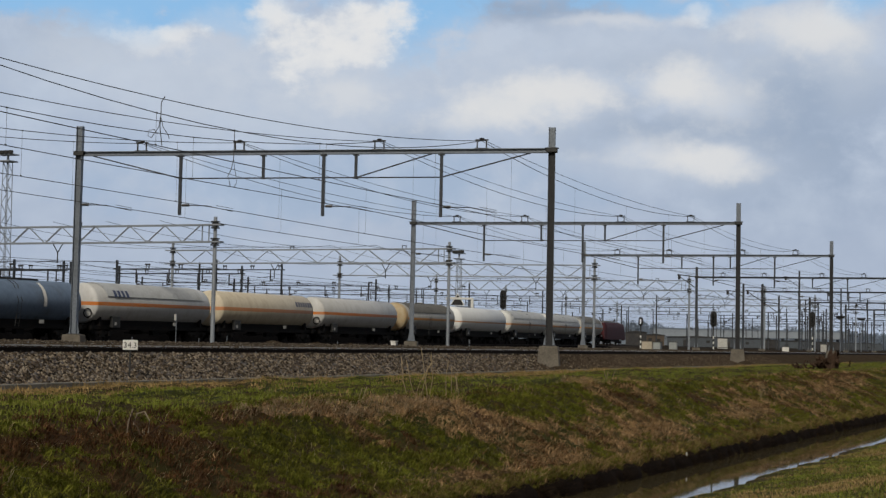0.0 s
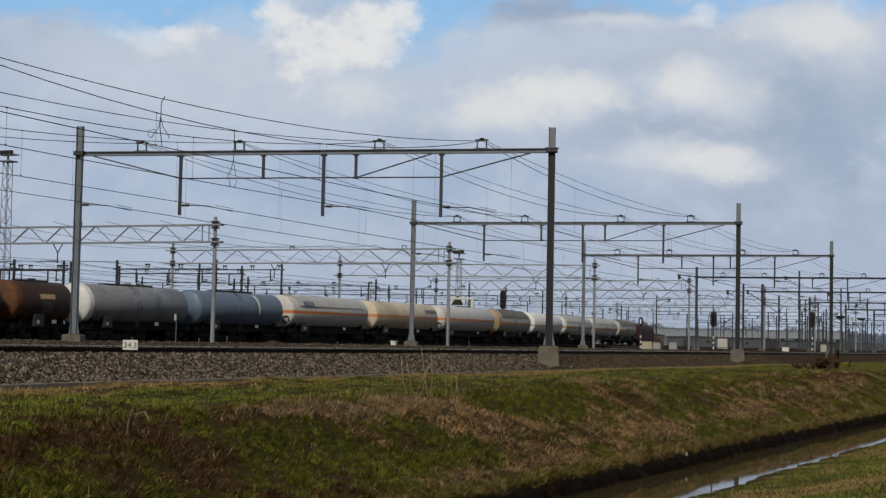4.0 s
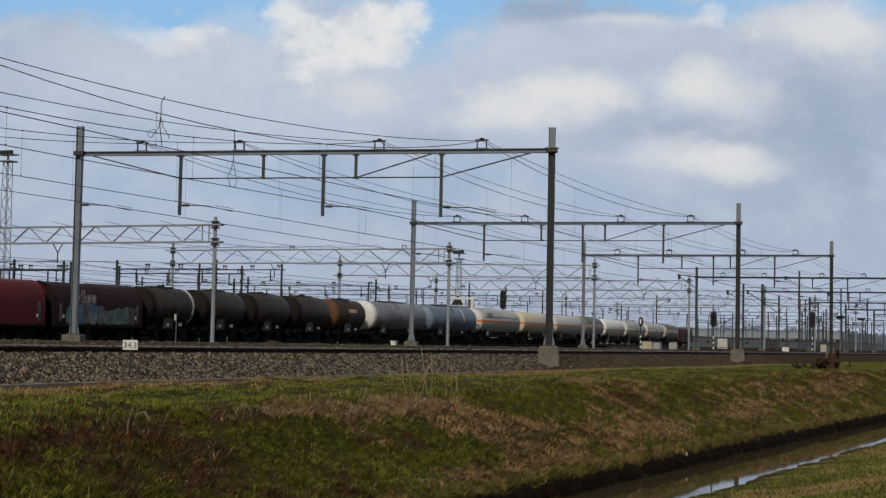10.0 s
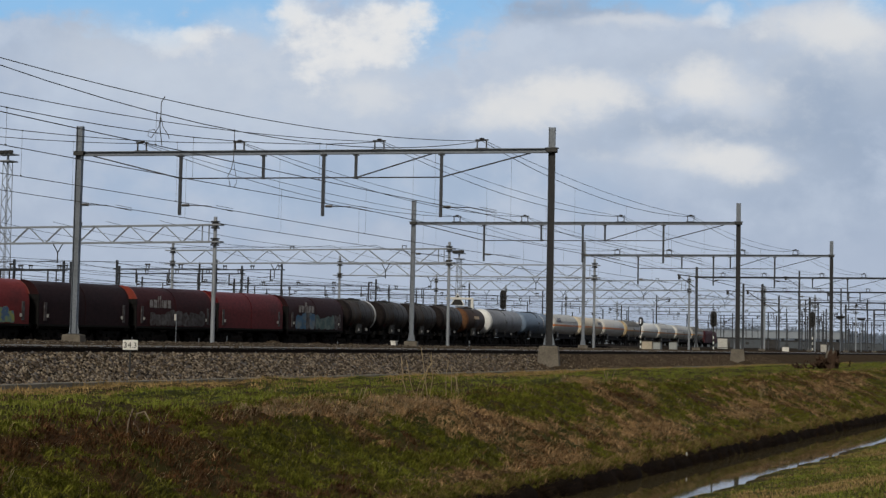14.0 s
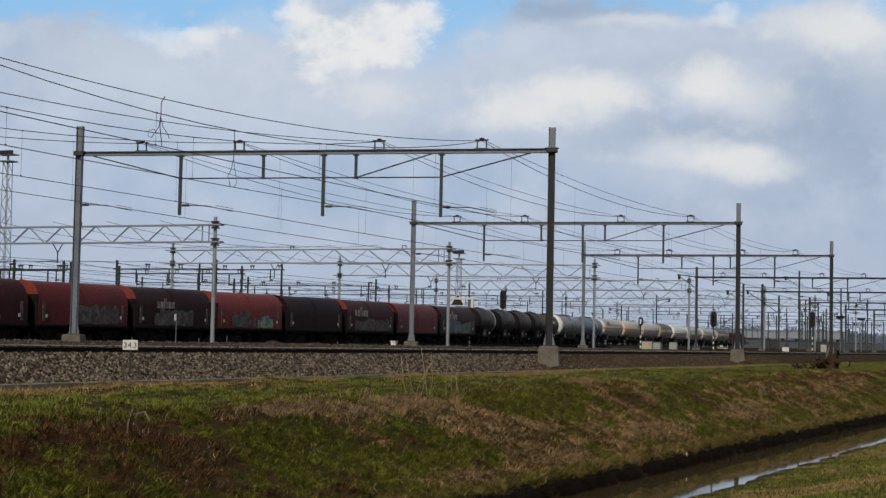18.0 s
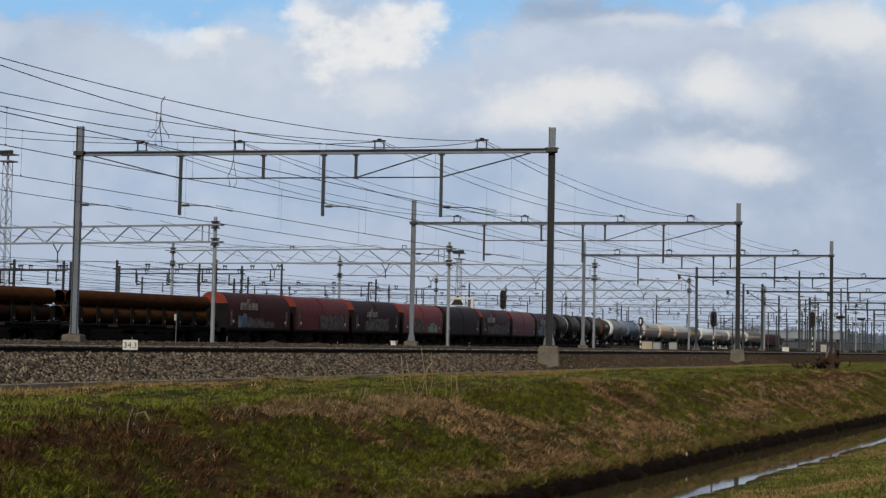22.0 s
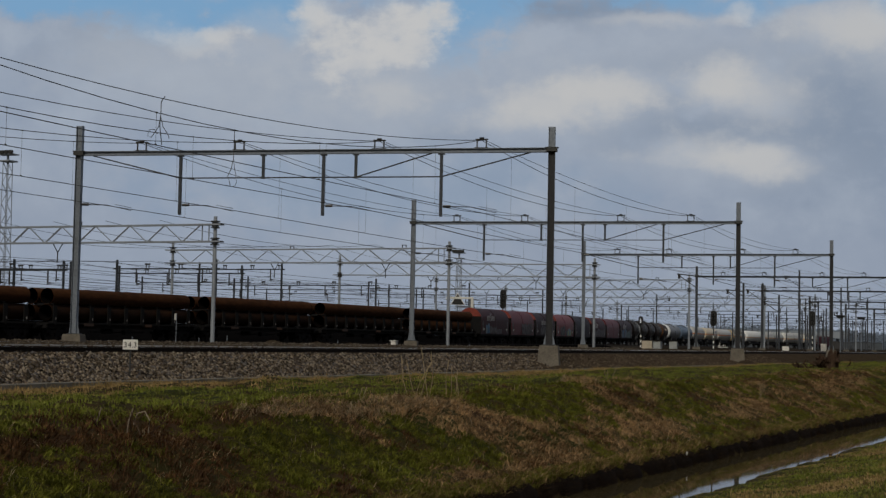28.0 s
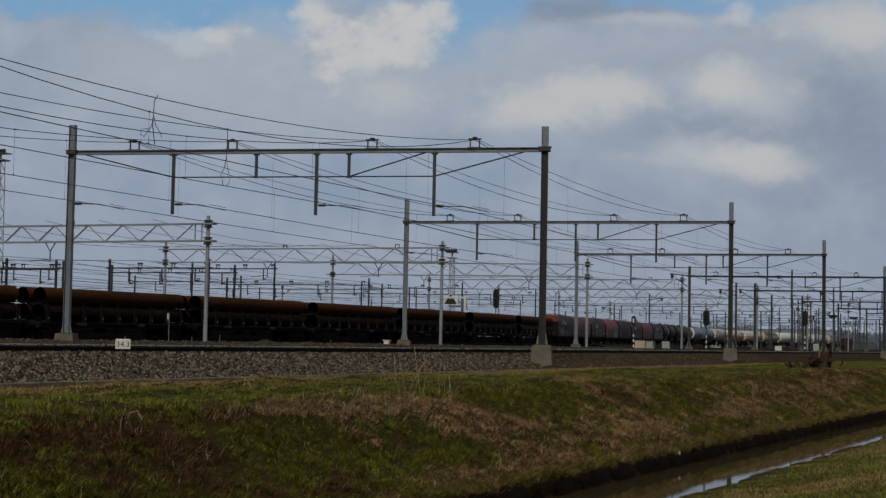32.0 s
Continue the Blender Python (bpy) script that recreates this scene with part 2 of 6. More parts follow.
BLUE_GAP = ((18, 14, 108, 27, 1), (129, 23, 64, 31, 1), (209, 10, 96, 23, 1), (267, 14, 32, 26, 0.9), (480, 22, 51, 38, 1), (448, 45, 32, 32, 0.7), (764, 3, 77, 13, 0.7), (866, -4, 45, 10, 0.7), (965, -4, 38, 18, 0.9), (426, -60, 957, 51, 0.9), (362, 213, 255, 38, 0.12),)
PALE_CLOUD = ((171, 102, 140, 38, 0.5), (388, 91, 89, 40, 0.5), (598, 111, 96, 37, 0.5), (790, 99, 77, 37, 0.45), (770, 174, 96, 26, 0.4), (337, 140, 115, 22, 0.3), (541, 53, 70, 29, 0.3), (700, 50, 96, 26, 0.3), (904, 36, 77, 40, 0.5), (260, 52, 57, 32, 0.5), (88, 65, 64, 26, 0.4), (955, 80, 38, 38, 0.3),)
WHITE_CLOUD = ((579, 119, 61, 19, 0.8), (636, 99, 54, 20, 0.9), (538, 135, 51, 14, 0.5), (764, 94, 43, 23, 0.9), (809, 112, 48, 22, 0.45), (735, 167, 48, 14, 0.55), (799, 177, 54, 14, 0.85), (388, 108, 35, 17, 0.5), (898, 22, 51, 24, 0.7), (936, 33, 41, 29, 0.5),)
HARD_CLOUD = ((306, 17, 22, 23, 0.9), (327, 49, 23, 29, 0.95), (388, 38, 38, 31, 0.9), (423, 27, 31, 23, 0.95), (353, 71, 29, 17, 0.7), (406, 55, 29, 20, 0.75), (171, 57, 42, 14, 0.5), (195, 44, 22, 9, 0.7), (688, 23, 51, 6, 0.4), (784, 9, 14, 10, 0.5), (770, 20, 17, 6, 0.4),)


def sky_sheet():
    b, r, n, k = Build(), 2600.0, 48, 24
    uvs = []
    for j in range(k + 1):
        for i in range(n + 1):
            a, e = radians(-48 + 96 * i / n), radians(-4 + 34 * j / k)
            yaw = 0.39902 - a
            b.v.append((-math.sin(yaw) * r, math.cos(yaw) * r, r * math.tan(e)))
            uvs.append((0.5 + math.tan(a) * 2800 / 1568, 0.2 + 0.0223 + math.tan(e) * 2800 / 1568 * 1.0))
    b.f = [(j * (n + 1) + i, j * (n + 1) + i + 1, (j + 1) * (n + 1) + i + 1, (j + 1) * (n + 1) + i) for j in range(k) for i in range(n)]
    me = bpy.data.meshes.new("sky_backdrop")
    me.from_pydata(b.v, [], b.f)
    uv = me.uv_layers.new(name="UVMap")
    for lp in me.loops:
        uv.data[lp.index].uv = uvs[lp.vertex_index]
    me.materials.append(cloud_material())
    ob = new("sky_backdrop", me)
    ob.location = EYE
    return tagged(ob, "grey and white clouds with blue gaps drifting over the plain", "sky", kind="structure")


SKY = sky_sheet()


# ---- ground ----
def ditch_shift(y):
    return 0.02 * np.clip(y + 42, 0, 62) + 0.0004 * np.clip(y + 25, 0, 40) ** 2


PROFILE_X = [-3000, -400, -130, -95, -60, -22, -1.6, -0.9, 1.1, 2.2, 5.0, 8.6, 9.3, 10.0, 11.2, 12.36, 12.52, 13.0, 13.8, 14.35, 14.7, 16.7, 18.5, 21, 30, 400, 3000]
PROFILE_Z = [1.0, 1.0, 0.9, 0.7, -0.35, -0.45, -0.42, -0.5, -0.82, -0.82, -0.76, -0.70, -0.77, -1.04, -1.62, -2.12, -2.5, -3.1, -3.1, -2.52, -2.40, -2.14, -1.78, -1.42, -1.35, -1.3, -1.3]


def ground_z(x, y):
    """Height of the bare ground."""
    x, y = np.asarray(x, float), np.asarray(y, float)
    w = np.clip((x - 3) / 9, 0, 1) * np.clip((60 - x) / 30, 0, 1)
    q = x - ditch_shift(y) * w
    return np.interp(q - 0.6 * ditch_shift(y) * np.clip((q - 13) / 1.4, 0, 1), PROFILE_X, PROFILE_Z)


def rough_z(x, y):
    """Lumps of the bank."""
    w = np.clip((x - 1.2) / 2, 0, 1) * np.clip((12.2 + ditch_shift(y) - x) / 1.5, 0, 1)
    a = np.sin(x * 1.3 + y * 0.41) * np.sin(y * 0.83 - x * 0.3) * 0.07 + np.sin(y * 0.21 + 1.0) * 0.06 + np.sin(x * 3.1 + 2 * np.sin(y * 0.9)) * np.sin(y * 2.3) * 0.035
    a = a + 0.055 * np.sin(x * 5.3 + 1.7 * np.sin(y * 1.7)) * np.sin(y * 4.1 + 1.3 * np.sin(x * 2.9)) + 0.025 * np.sin(x * 9.7 + 1.4 * np.sin(y * 3.3)) * np.sin(y * 8.3 + np.sin(x * 5.1))
    near = np.clip((x - 13.9 - 1.6 * ditch_shift(y)) / 0.4, 0, 1) * np.clip((19 - x) / 3, 0, 1)
    return a * w + near * (0.018 * np.sin(y * 1.9 + 1.5 * np.sin(x + y * 0.63)) + 0.015 * np.sin(y * 0.7 + x * 1.4) + 0.012 * np.sin(y * 4.7 + x * 3))


def grass_ground():
    m, n, l, b = nodes_of("meadow_soil")
    a = noise_node(n, l, 0.55, 8, 0.65)
    c = noise_node(n, l, 6.0, 8, 0.7)
    col = mix_node(n, l, ramp_node(n, l, c.outputs["Fac"], 0.35, 0.7), (0.024, 0.028, 0.007), (0.046, 0.050, 0.013))
    col = mix_node(n, l, ramp_node(n, l, a.outputs["Fac"], 0.42, 0.62), col, (0.056, 0.033, 0.017))
    l.new(col, b.inputs["Base Color"])
    b.inputs["Roughness"].default_value, b.inputs["Specular IOR Level"].default_value = 0.95, 0.1
    bp = n.new("ShaderNodeBump")
    bp.inputs["Strength"].default_value, bp.inputs["Distance"].default_value = 0.9, 0.06
    l.new(c.outputs["Fac"], bp.inputs["Height"])
    l.new(bp.outputs["Normal"], b.inputs["Normal"])
    return m


def ground():
    xs = np.concatenate([[-3000, -1200, -500, -250, -120, -60, -30, -22, -10, -4], np.arange(-2, 24, 0.2), [26, 30, 40, 70, 150, 400, 1200, 3000]])
    ys = np.concatenate([[-3000, -800, -250, -120, -80], np.arange(-62, 20, 0.22), np.arange(20, 40, 0.5), np.arange(40, 130, 2.0), [140, 170, 220, 300, 450, 800, 1500, 3000]])
    gx, gy = np.meshgrid(xs, ys)
    v = np.stack([gx, gy, ground_z(gx, gy) + rough_z(gx, gy)], -1).reshape(-1, 3)
    nx, ny = len(xs), len(ys)
    i, j = np.meshgrid(np.arange(nx - 1), np.arange(ny - 1))
    k = (j * nx + i).ravel()
    f = np.stack([k, k + 1, k + nx + 1, k + nx], -1)
    ob = new("ground", bulk_mesh("ground", v, f, grass_ground(), True))
    return tagged(ob, "rough grass bank and flat land beside the tracks", "ground", kind="structure")


ground()


def water():
    m, n, l, b = nodes_of("ditch_water")
    b.inputs["Base Color"].default_value = (0.068, 0.056, 0.028, 1)
    b.inputs["Roughness"].default_value = 0.03
    w = noise_node(n, l, 2.2, 4, 0.5, stretch=(1, 0.5, 1))
    bp = n.new("ShaderNodeBump")
    bp.inputs["Strength"].default_value, bp.inputs["Distance"].default_value = 0.02, 0.01
    l.new(w.outputs["Fac"], bp.inputs["Height"])
    l.new(bp.outputs["Normal"], b.inputs["Normal"])
    g = Build()
    ys = list(range(-70, 131, 4))
    for y in ys:
        s = float(ditch_shift(y))
        g.v += [(12.4 + s, y, -2.46), (14.75 + 1.6 * s, y, -2.46)]
    g.f = [(2 * i, 2 * i + 1, 2 * i + 3, 2 * i + 2) for i in range(len(ys) - 1)]
    solid("water", g, m, "still dark water in a narrow ditch", "water", kind="structure")


water()


# ---- tracks of the main line ----
TRACKS = (-3.2, -7.5, -13.3, -17.7)


def ballast_bed():
    b = Build()
    bed = [(-22.5, -0.6), (-22.5, 0.0), (-20.6, 0.05), (-19.2, -0.04)]
    for x in (-17.7, -13.3, -7.5, -3.2):
        d = 0.07 if x == -3.2 else 0.0
        bed += [(x - 1.1, -0.05), (x - 0.8, -0.075 - d), (x + 0.8, -0.075 - d), (x + 1.1, -0.05 - d)]
        bed += {-17.7: [(-15.5, 0.0)], -13.3: [(-10.4, 0.03)], -7.5: [(-5.35, -0.01)]}.get(x, [(-1.75, -0.12)])
    b.prism(bed + [(-0.9, -0.36), (1.15, -0.9), (1.15, -1.2)], -90, 700)
    solid("ballast_bed", b, BALLAST, "bed of brown and grey track ballast", "ballast", kind="structure")
    y2 = Build().prism([(-130, 0.4), (-130, 0.93), (-95, 0.76), (-60, -0.25), (-22.6, -0.20), (-22.6, -0.6)], -60, 900)
    solid("yard_ballast", y2, CINDER, "dark ballast of the marshalling yard", "ballast", kind="structure")


ballast_bed()


def rails(xs, y0, y1, name="rail", dz=0.0):
    prof = [(-0.07, -0.16), (0.07, -0.16), (0.07, -0.145), (0.012, -0.125), (0.012, -0.045), (0.036, -0.03), (0.036, 0.0), (-0.036, 0.0), (-0.036, -0.03), (-0.012, -0.045), (-0.012, -0.125), (-0.07, -0.145)]
    for x in xs:
        for s in (-0.7535, 0.7535):
            b = Build().prism([(x + s + a, z + dz) for a, z in prof], y0, y1)
            r = solid(name, b, RAILRUST, "rusty steel rail with a worn bright head", "rail", "rails", "structure", smooth=0)
            r.data.materials.append(RAILTOP)
            for p in r.data.polygons:
                # one track's head sides are pale as well, a painted glint
                if p.center.z > dz - 0.02 and (p.normal.z > 0.9 or x == -7.5):
                    p.material_index = 1


rails(TRACKS, -90, 700)


def sleepers():
    for x in TRACKS:
        b = Build()
        for k in range(360):
            b.box(x, -60 + 0.6 * k, -0.232 if x == -3.2 else -0.16, 2.5, 0.26, 0.18)
        solid("sleepers", b, CONCRETE, "worn concrete sleepers nearly covered by ballast", "sleepers", kind="stuff", smooth=0)


sleepers()


# ---- overhead portals of the main line ----
SPAN, WIDE, SKEW = 36.88, 21.11, 14.04
INS_U = (0.137, 0.349, 0.645, 0.857)
POST_U = (0.0, 0.223, 0.529, 0.775)


def h_mast(b, x, z0, z1, w=0.26):
    """A rolled H section standing at x, its web along the beam."""
    b.box(x - w / 2, 0, (z0 + z1) / 2, 0.022, w, z1 - z0)
    b.box(x + w / 2, 0, (z0 + z1) / 2, 0.022, w, z1 - z0)
    b.box(x, 0, (z0 + z1) / 2, w - 0.02, 0.02, z1 - z0)
    return b


def overhead_portal(y, br, bl, tr, tl, zr, zl, full=True):
    """A steel portal over four tracks: two masts, a beam, hangers, ties, arms and wire seats."""
    p = thing("overhead_portal", "grey galvanised steel overhead line portal spanning four tracks", "portal",
              pose(0, y, 0, 0, 0, SKEW), "main line portals")
    # same portals throughout, but a darker steel from 100 m on
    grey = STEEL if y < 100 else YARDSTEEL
    at = lambda u: -WIDE * (1 - u)
    beam_z = lambda u: bl + (br - bl) * u
    for u, z0, top in ((1.0, zr, tr), (0.0, zl, tl)):
        x = at(u)
        zb = beam_z(u)
        # right-hand mast is near black up to the beam, grey above it
        mast = part("mast", h_mast(Build(), x, z0, zb if u == 1.0 else top), BLACKSTEEL if u == 1.0 else grey, p, smooth=0)
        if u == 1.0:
            part("mast_top", h_mast(Build(), x, zb, top), STEEL, mast, "grey upper end of the mast", smooth=0)
        part("base_plate", Build().box(x, 0, z0 + 0.02, 0.56, 0.50, 0.04), DARKSTEEL, mast, bevel=0.005)
        g = Build()
        for s in (-1, 1):
            g.add([(x + s * 0.14, -0.01, z0 + 0.04), (x + s * 0.25, -0.01, z0 + 0.04), (x + s * 0.14, -0.01, z0 + 0.6),
                   (x + s * 0.14, 0.01, z0 + 0.04), (x + s * 0.25, 0.01, z0 + 0.04), (x + s * 0.14, 0.01, z0 + 0.6)],
                  [(0, 1, 2), (5, 4, 3), (0, 3, 4, 1), (1, 4, 5, 2), (2, 5, 3, 0)])
        part("gusset", g, STEEL, mast, smooth=0)
        part("collar", Build().box(x, 0, beam_z(u), 0.46, 0.36, 0.16).box(x, 0, beam_z(u) + 0.10, 0.56, 0.30, 0.04), DARKSTEEL, mast, bevel=0.01)
        f = Build()
        lo = -1.02 if u == 1.0 else -0.3
        f.add([(x + a * s, c * s, z) for s, z in (((0.39, z0), (0.41, z0 - 0.15), (0.50, lo)) if u == 1.0 else ((0.41, z0), (0.42, z0 - 0.1), (0.46, lo))) for a, c in ((-1, -0.8), (1, -0.8), (1, 0.8), (-1, 0.8))],
              [(0, 1, 2, 3), (11, 10, 9, 8)] + [(4 * k + i, 4 * k + (i + 1) % 4, 4 * k + 4 + (i + 1) % 4, 4 * k + 4 + i) for k in (0, 1) for i in range(4)])
        part("foundation", f, FOUNDATION, p, "weathered concrete foundation block", bevel=0.015)
    i_prof = [(-0.1, -0.1), (0.1, -0.1), (0.1, -0.07), (0.015, -0.07), (0.015, 0.07), (0.1, 0.07), (0.1, 0.1), (-0.1, 0.1), (-0.1, 0.07), (-0.015, 0.07), (-0.015, -0.07), (-0.1, -0.07)]
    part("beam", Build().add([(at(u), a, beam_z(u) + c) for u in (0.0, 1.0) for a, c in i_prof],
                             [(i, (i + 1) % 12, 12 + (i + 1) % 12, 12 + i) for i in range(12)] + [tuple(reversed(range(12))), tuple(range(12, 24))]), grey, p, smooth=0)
    for u in POST_U[1:]:
        z = beam_z(u)
        part("hanger_post", Build().box(at(u), 0, (z + 5.72) / 2 - 0.04, 0.13, 0.13, z - 5.72).box(at(u), 0, z - 0.14, 0.28, 0.2, 0.06), YARDSTEEL, p, smooth=0, bevel=0.008)
    for u in (0.401, 0.597):
        z = beam_z(u)
        part("short_post", Build().box(at(u), 0, z - 0.62, 0.12, 0.12, 1.05).box(at(u), 0, z - 0.14, 0.26, 0.18, 0.05).box(at(u), 0, z - 1.14, 0.22, 0.14, 0.06), YARDSTEEL, p, smooth=0, bevel=0.008)
    for u0, d0, u1, d1 in ((0.03, -0.1, 0.223, -1.12), (0.223, -1.12, 0.775, -1.12), (0.775, -1.12, 0.957, -0.1), (0.597, -1.12, 0.755, -0.1)):
        part("tie_rod", Build().tube((at(u0), 0, beam_z(u0) + d0), (at(u1), 0, beam_z(u1) + d1), 0.032, 6), DARKSTEEL, p)
    for u in INS_U:
        z = beam_z(u) + 0.1
        seat = part("wire_seat", Build().box(at(u) - 0.2, 0, z + 0.19, 0.05, 0.07, 0.38).box(at(u) + 0.2, 0, z + 0.19, 0.05, 0.07, 0.38)
                    .box(at(u), 0, z + 0.38, 0.56, 0.09, 0.05).box(at(u), 0, z + 0.01, 0.6, 0.2, 0.03), DARKSTEEL, p, smooth=0)
        if full:
            part("insulator", Build().tube((at(u), 0, z + 0.36), (at(u), 0, z + 0.46), 0.11, 8), INSUL, seat)
    for u in POST_U:
        x = at(u) + (0.14 if u == 0 else 0.07)
        arm = part("registration_arm", Build().tube((x, 0, 6.12), (x + 1.2, 0, 6.10), 0.022, 6).tube((x + 1.2, 0, 6.10), (x + 2.35, 0, 5.86), 0.016, 6)
                   .tube((x + 1.6, 0, 6.12), (x + 2.35, 0, 5.98), 0.012, 6), DARKSTEEL, p)
        if full:
            part("insulator", Build().tube((x + 0.05, 0, 6.12), (x + 0.36, 0, 6.12), 0.06, 8), INSUL, arm)
    return p


PORTALS = [(0, 8.56, 8.39, 9.55, 9.63, 0.24, 0.34), (1, 8.29, 8.12, 9.59, 9.65, 0.24, 0.34), (2, 8.34, 8.17, 9.62, 9.37, 0.24, 0.30)]
PORTALS += [(3, 8.26, 8.12, 9.5, 9.2, 0.2, 0.3), (4, 8.0, 7.86, 9.2, 8.8, 0.2, 0.3), (5, 7.68, 7.54, 8.8, 8.4, 0.2, 0.3)]
PORTALS += [(i, 7.55, 7.42, 8.6, 8.3, 0.2, 0.3) for i in (6, 7, 8)]


def stands(i):
    """Where portal i stands along the line."""
    return i * SPAN if i <= 2 else 114.86 + 36.15 * (i - 3)


for i, *h in PORTALS:
    overhead_portal(stands(i), *h, full=i < 4)


def over(track_u, i, top):
    """Where the wire of a track passes portal i."""
    a = radians(SKEW)
    x = -WIDE * (1 - track_u)
    h = PORTALS[max(0, min(i, len(PORTALS) - 1))]
    z = (h[1] * track_u + h[2] * (1 - track_u) + 0.44) if top else 5.86
    return Vector((x * math.cos(a), stands(i) + x * math.sin(a), z))


def hung(p0, p1, sag, n=14):
    p0, p1 = Vector(p0), Vector(p1)
    return [p0.lerp(p1, k / n) - Vector((0, 0, 4 * sag * (k / n) * (1 - k / n))) for k in range(n + 1)]


# the long span before the first portal: height and sag of the messenger, of the contact wire and of the feeder
NEAR_SPAN = {0.857: (9.05, 2.39, 5.74, 0.1, 7.8, 1.35), 0.645: (8.3, 1.83, 5.73, 0.1, 7.8, 1.2), 0.349: (8.3, 1.5, 5.78, 0.0, None, 0), 0.137: (8.85, 1.5, 5.9, 0.0, None, 0)}
BEFORE = -1.36


def catenary():
    for u in INS_U:
        w = thing("overhead_wire", "dark copper catenary and contact wire hung over one track", "wire", group="overhead wires")
        mz, ms, cz, cs, fz, fs = NEAR_SPAN[u]
        for a in range(-1, 8):
            a0, c = (BEFORE if a < 0 else a), a + 1
            top, low = over(u, a0, True), over(u, a0, False) + Vector((0.2 * (-1) ** a if a > 0 else 0, 0, 0))
            if a < 0:
                top.z, low.z = mz, cz
            m = hung(top, over(u, c, True), ms if a < 0 else 0.75, 20)
            k = hung(low, over(u, c, False) + Vector((0.2 * (-1) ** c if c > 0 else 0, 0, 0)), cs if a < 0 else 0.05, 20)
            r = 0.016 if a < 0 else 0.018
            part("messenger_wire", Build().wire(m, r), WIRE, w)
            part("contact_wire", Build().wire(k, r), WIRE, w)
            if a <= 1:
                for j in range(2, 20, 4 if a < 0 else 5):
                    if (m[j] - k[j]).length > 0.2:
                        part("dropper", Build().wire([m[j], Vector((m[j].x, m[j].y, k[j].z))], 0.006, 3), WIRE, w)
                        part("clamp", Build().box(m[j].x, m[j].y, m[j].z, 0.025, 0.07, 0.045), WIRE, w, smooth=0)
                        part("clamp", Build().box(k[j].x, k[j].y, k[j].z + 0.02, 0.025, 0.07, 0.04), WIRE, w, smooth=0)
    # a second cable beside each catenary
    for u in INS_U:
        w = thing("feeder_wire", "dark feeder cable running beside the catenary", "wire", group="feeder wires")
        mz, ms, cz, cs, fz, fs = NEAR_SPAN[u]
        side = Vector((0.15, 0, 0))
        if fz:
            start = over(u, BEFORE, True)
            part("cable", Build().wire(hung((start.x, start.y, fz), over(u, 0, True) + side, fs, 20), 0.015), WIRE, w)
        for i in range(0, 6):
            part("cable", Build().wire(hung(over(u, i, True) + side, over(u, i + 1, True) + side, 0.4), 0.015), WIRE, w)


catenary()


# ---- lattice portals of the yard ----
def lattice_portal(y, xr, xl, zt, zb, hr, hl, dy=0.0, left=True, bay=1.9, first=6.9, apart=12.7):
    p = thing("lattice_portal", "grey steel lattice girder portal across the yard tracks", "portal", pose(0, y, 0), "yard lattice portals")
    at = lambda x: dy * (xr - x) / (xr - xl)
    for x, h, on in ((xr, hr, True), (xl, hl, left)):
        if not on:
            continue
        mast = part("mast", Build().tube((x, at(x), -0.2), (x, at(x), h), 0.17, 10, 0.14), GALV, p)
        for z in (zt, zb):
            part("collar", Build().tube((x, at(x), z - 0.16), (x, at(x), z + 0.16), 0.27, 10).tube((x, at(x), z + 0.2), (x, at(x), z + 0.28), 0.36, 10).tube((x, at(x), z - 0.28), (x, at(x), z - 0.2), 0.36, 10).box(x, at(x), z, 1.3, 0.5, 0.05), DARKSTEEL, mast)
    for s in (-0.25, 0.25):
        part("top_chord", Build().bar((xl - 0.8, at(xl) + s, zt), (xr + 0.6, at(xr) + s, zt), 0.10, 0.12), GALV, p, smooth=0)
        part("bottom_chord", Build().bar((xl - 0.8, at(xl) + s, zb), (xr + 0.6, at(xr) + s, zb), 0.10, 0.12), GALV, p, smooth=0)
    for x in (xr - 0.55, xr - 1.15):
        part("end_strut", Build().bar((x, at(x), zb), (x, at(x), zt), 0.07, 0.07), GALV, p, smooth=0)
    for k in range(int((xr - xl - 1.2) / bay)):
        x0, x1 = xr - 1.15 - k * bay, xr - 1.15 - (k + 1) * bay
        z0, z1 = (zb, zt) if k % 2 else (zt, zb)
        for s, shift in ((-0.25, 0.0), (0.25, 0.3)):
            part("diagonal", Build().bar((x0 - shift, at(x0) + s, z0), (x1 - shift, at(x1) + s, z1), 0.055, 0.055), GALV, p, smooth=0)
    for x in np.arange(xr - first, xl, -apart):
        part("v_hanger", Build().bar((x - 0.5, at(x), zb), (x, at(x), zb - 0.75), 0.06, 0.06).bar((x + 0.5, at(x), zb), (x, at(x), zb - 0.75), 0.06, 0.06)
             .box(x, at(x), zb - 1.1, 0.07, 0.07, 0.9).tube((x, at(x), zb - 1.35), (x - 2.0, at(x), zb - 1.5), 0.025, 5), DARKSTEEL, p, smooth=0)
        part("wire_seat", Build().box(x + 2, at(x), zt + 0.35, 0.5, 0.1, 0.06).box(x + 1.8, at(x), zt + 0.2, 0.06, 0.08, 0.3).box(x + 2.2, at(x), zt + 0.2, 0.06, 0.08, 0.3), DARKSTEEL, p, smooth=0)
    return p


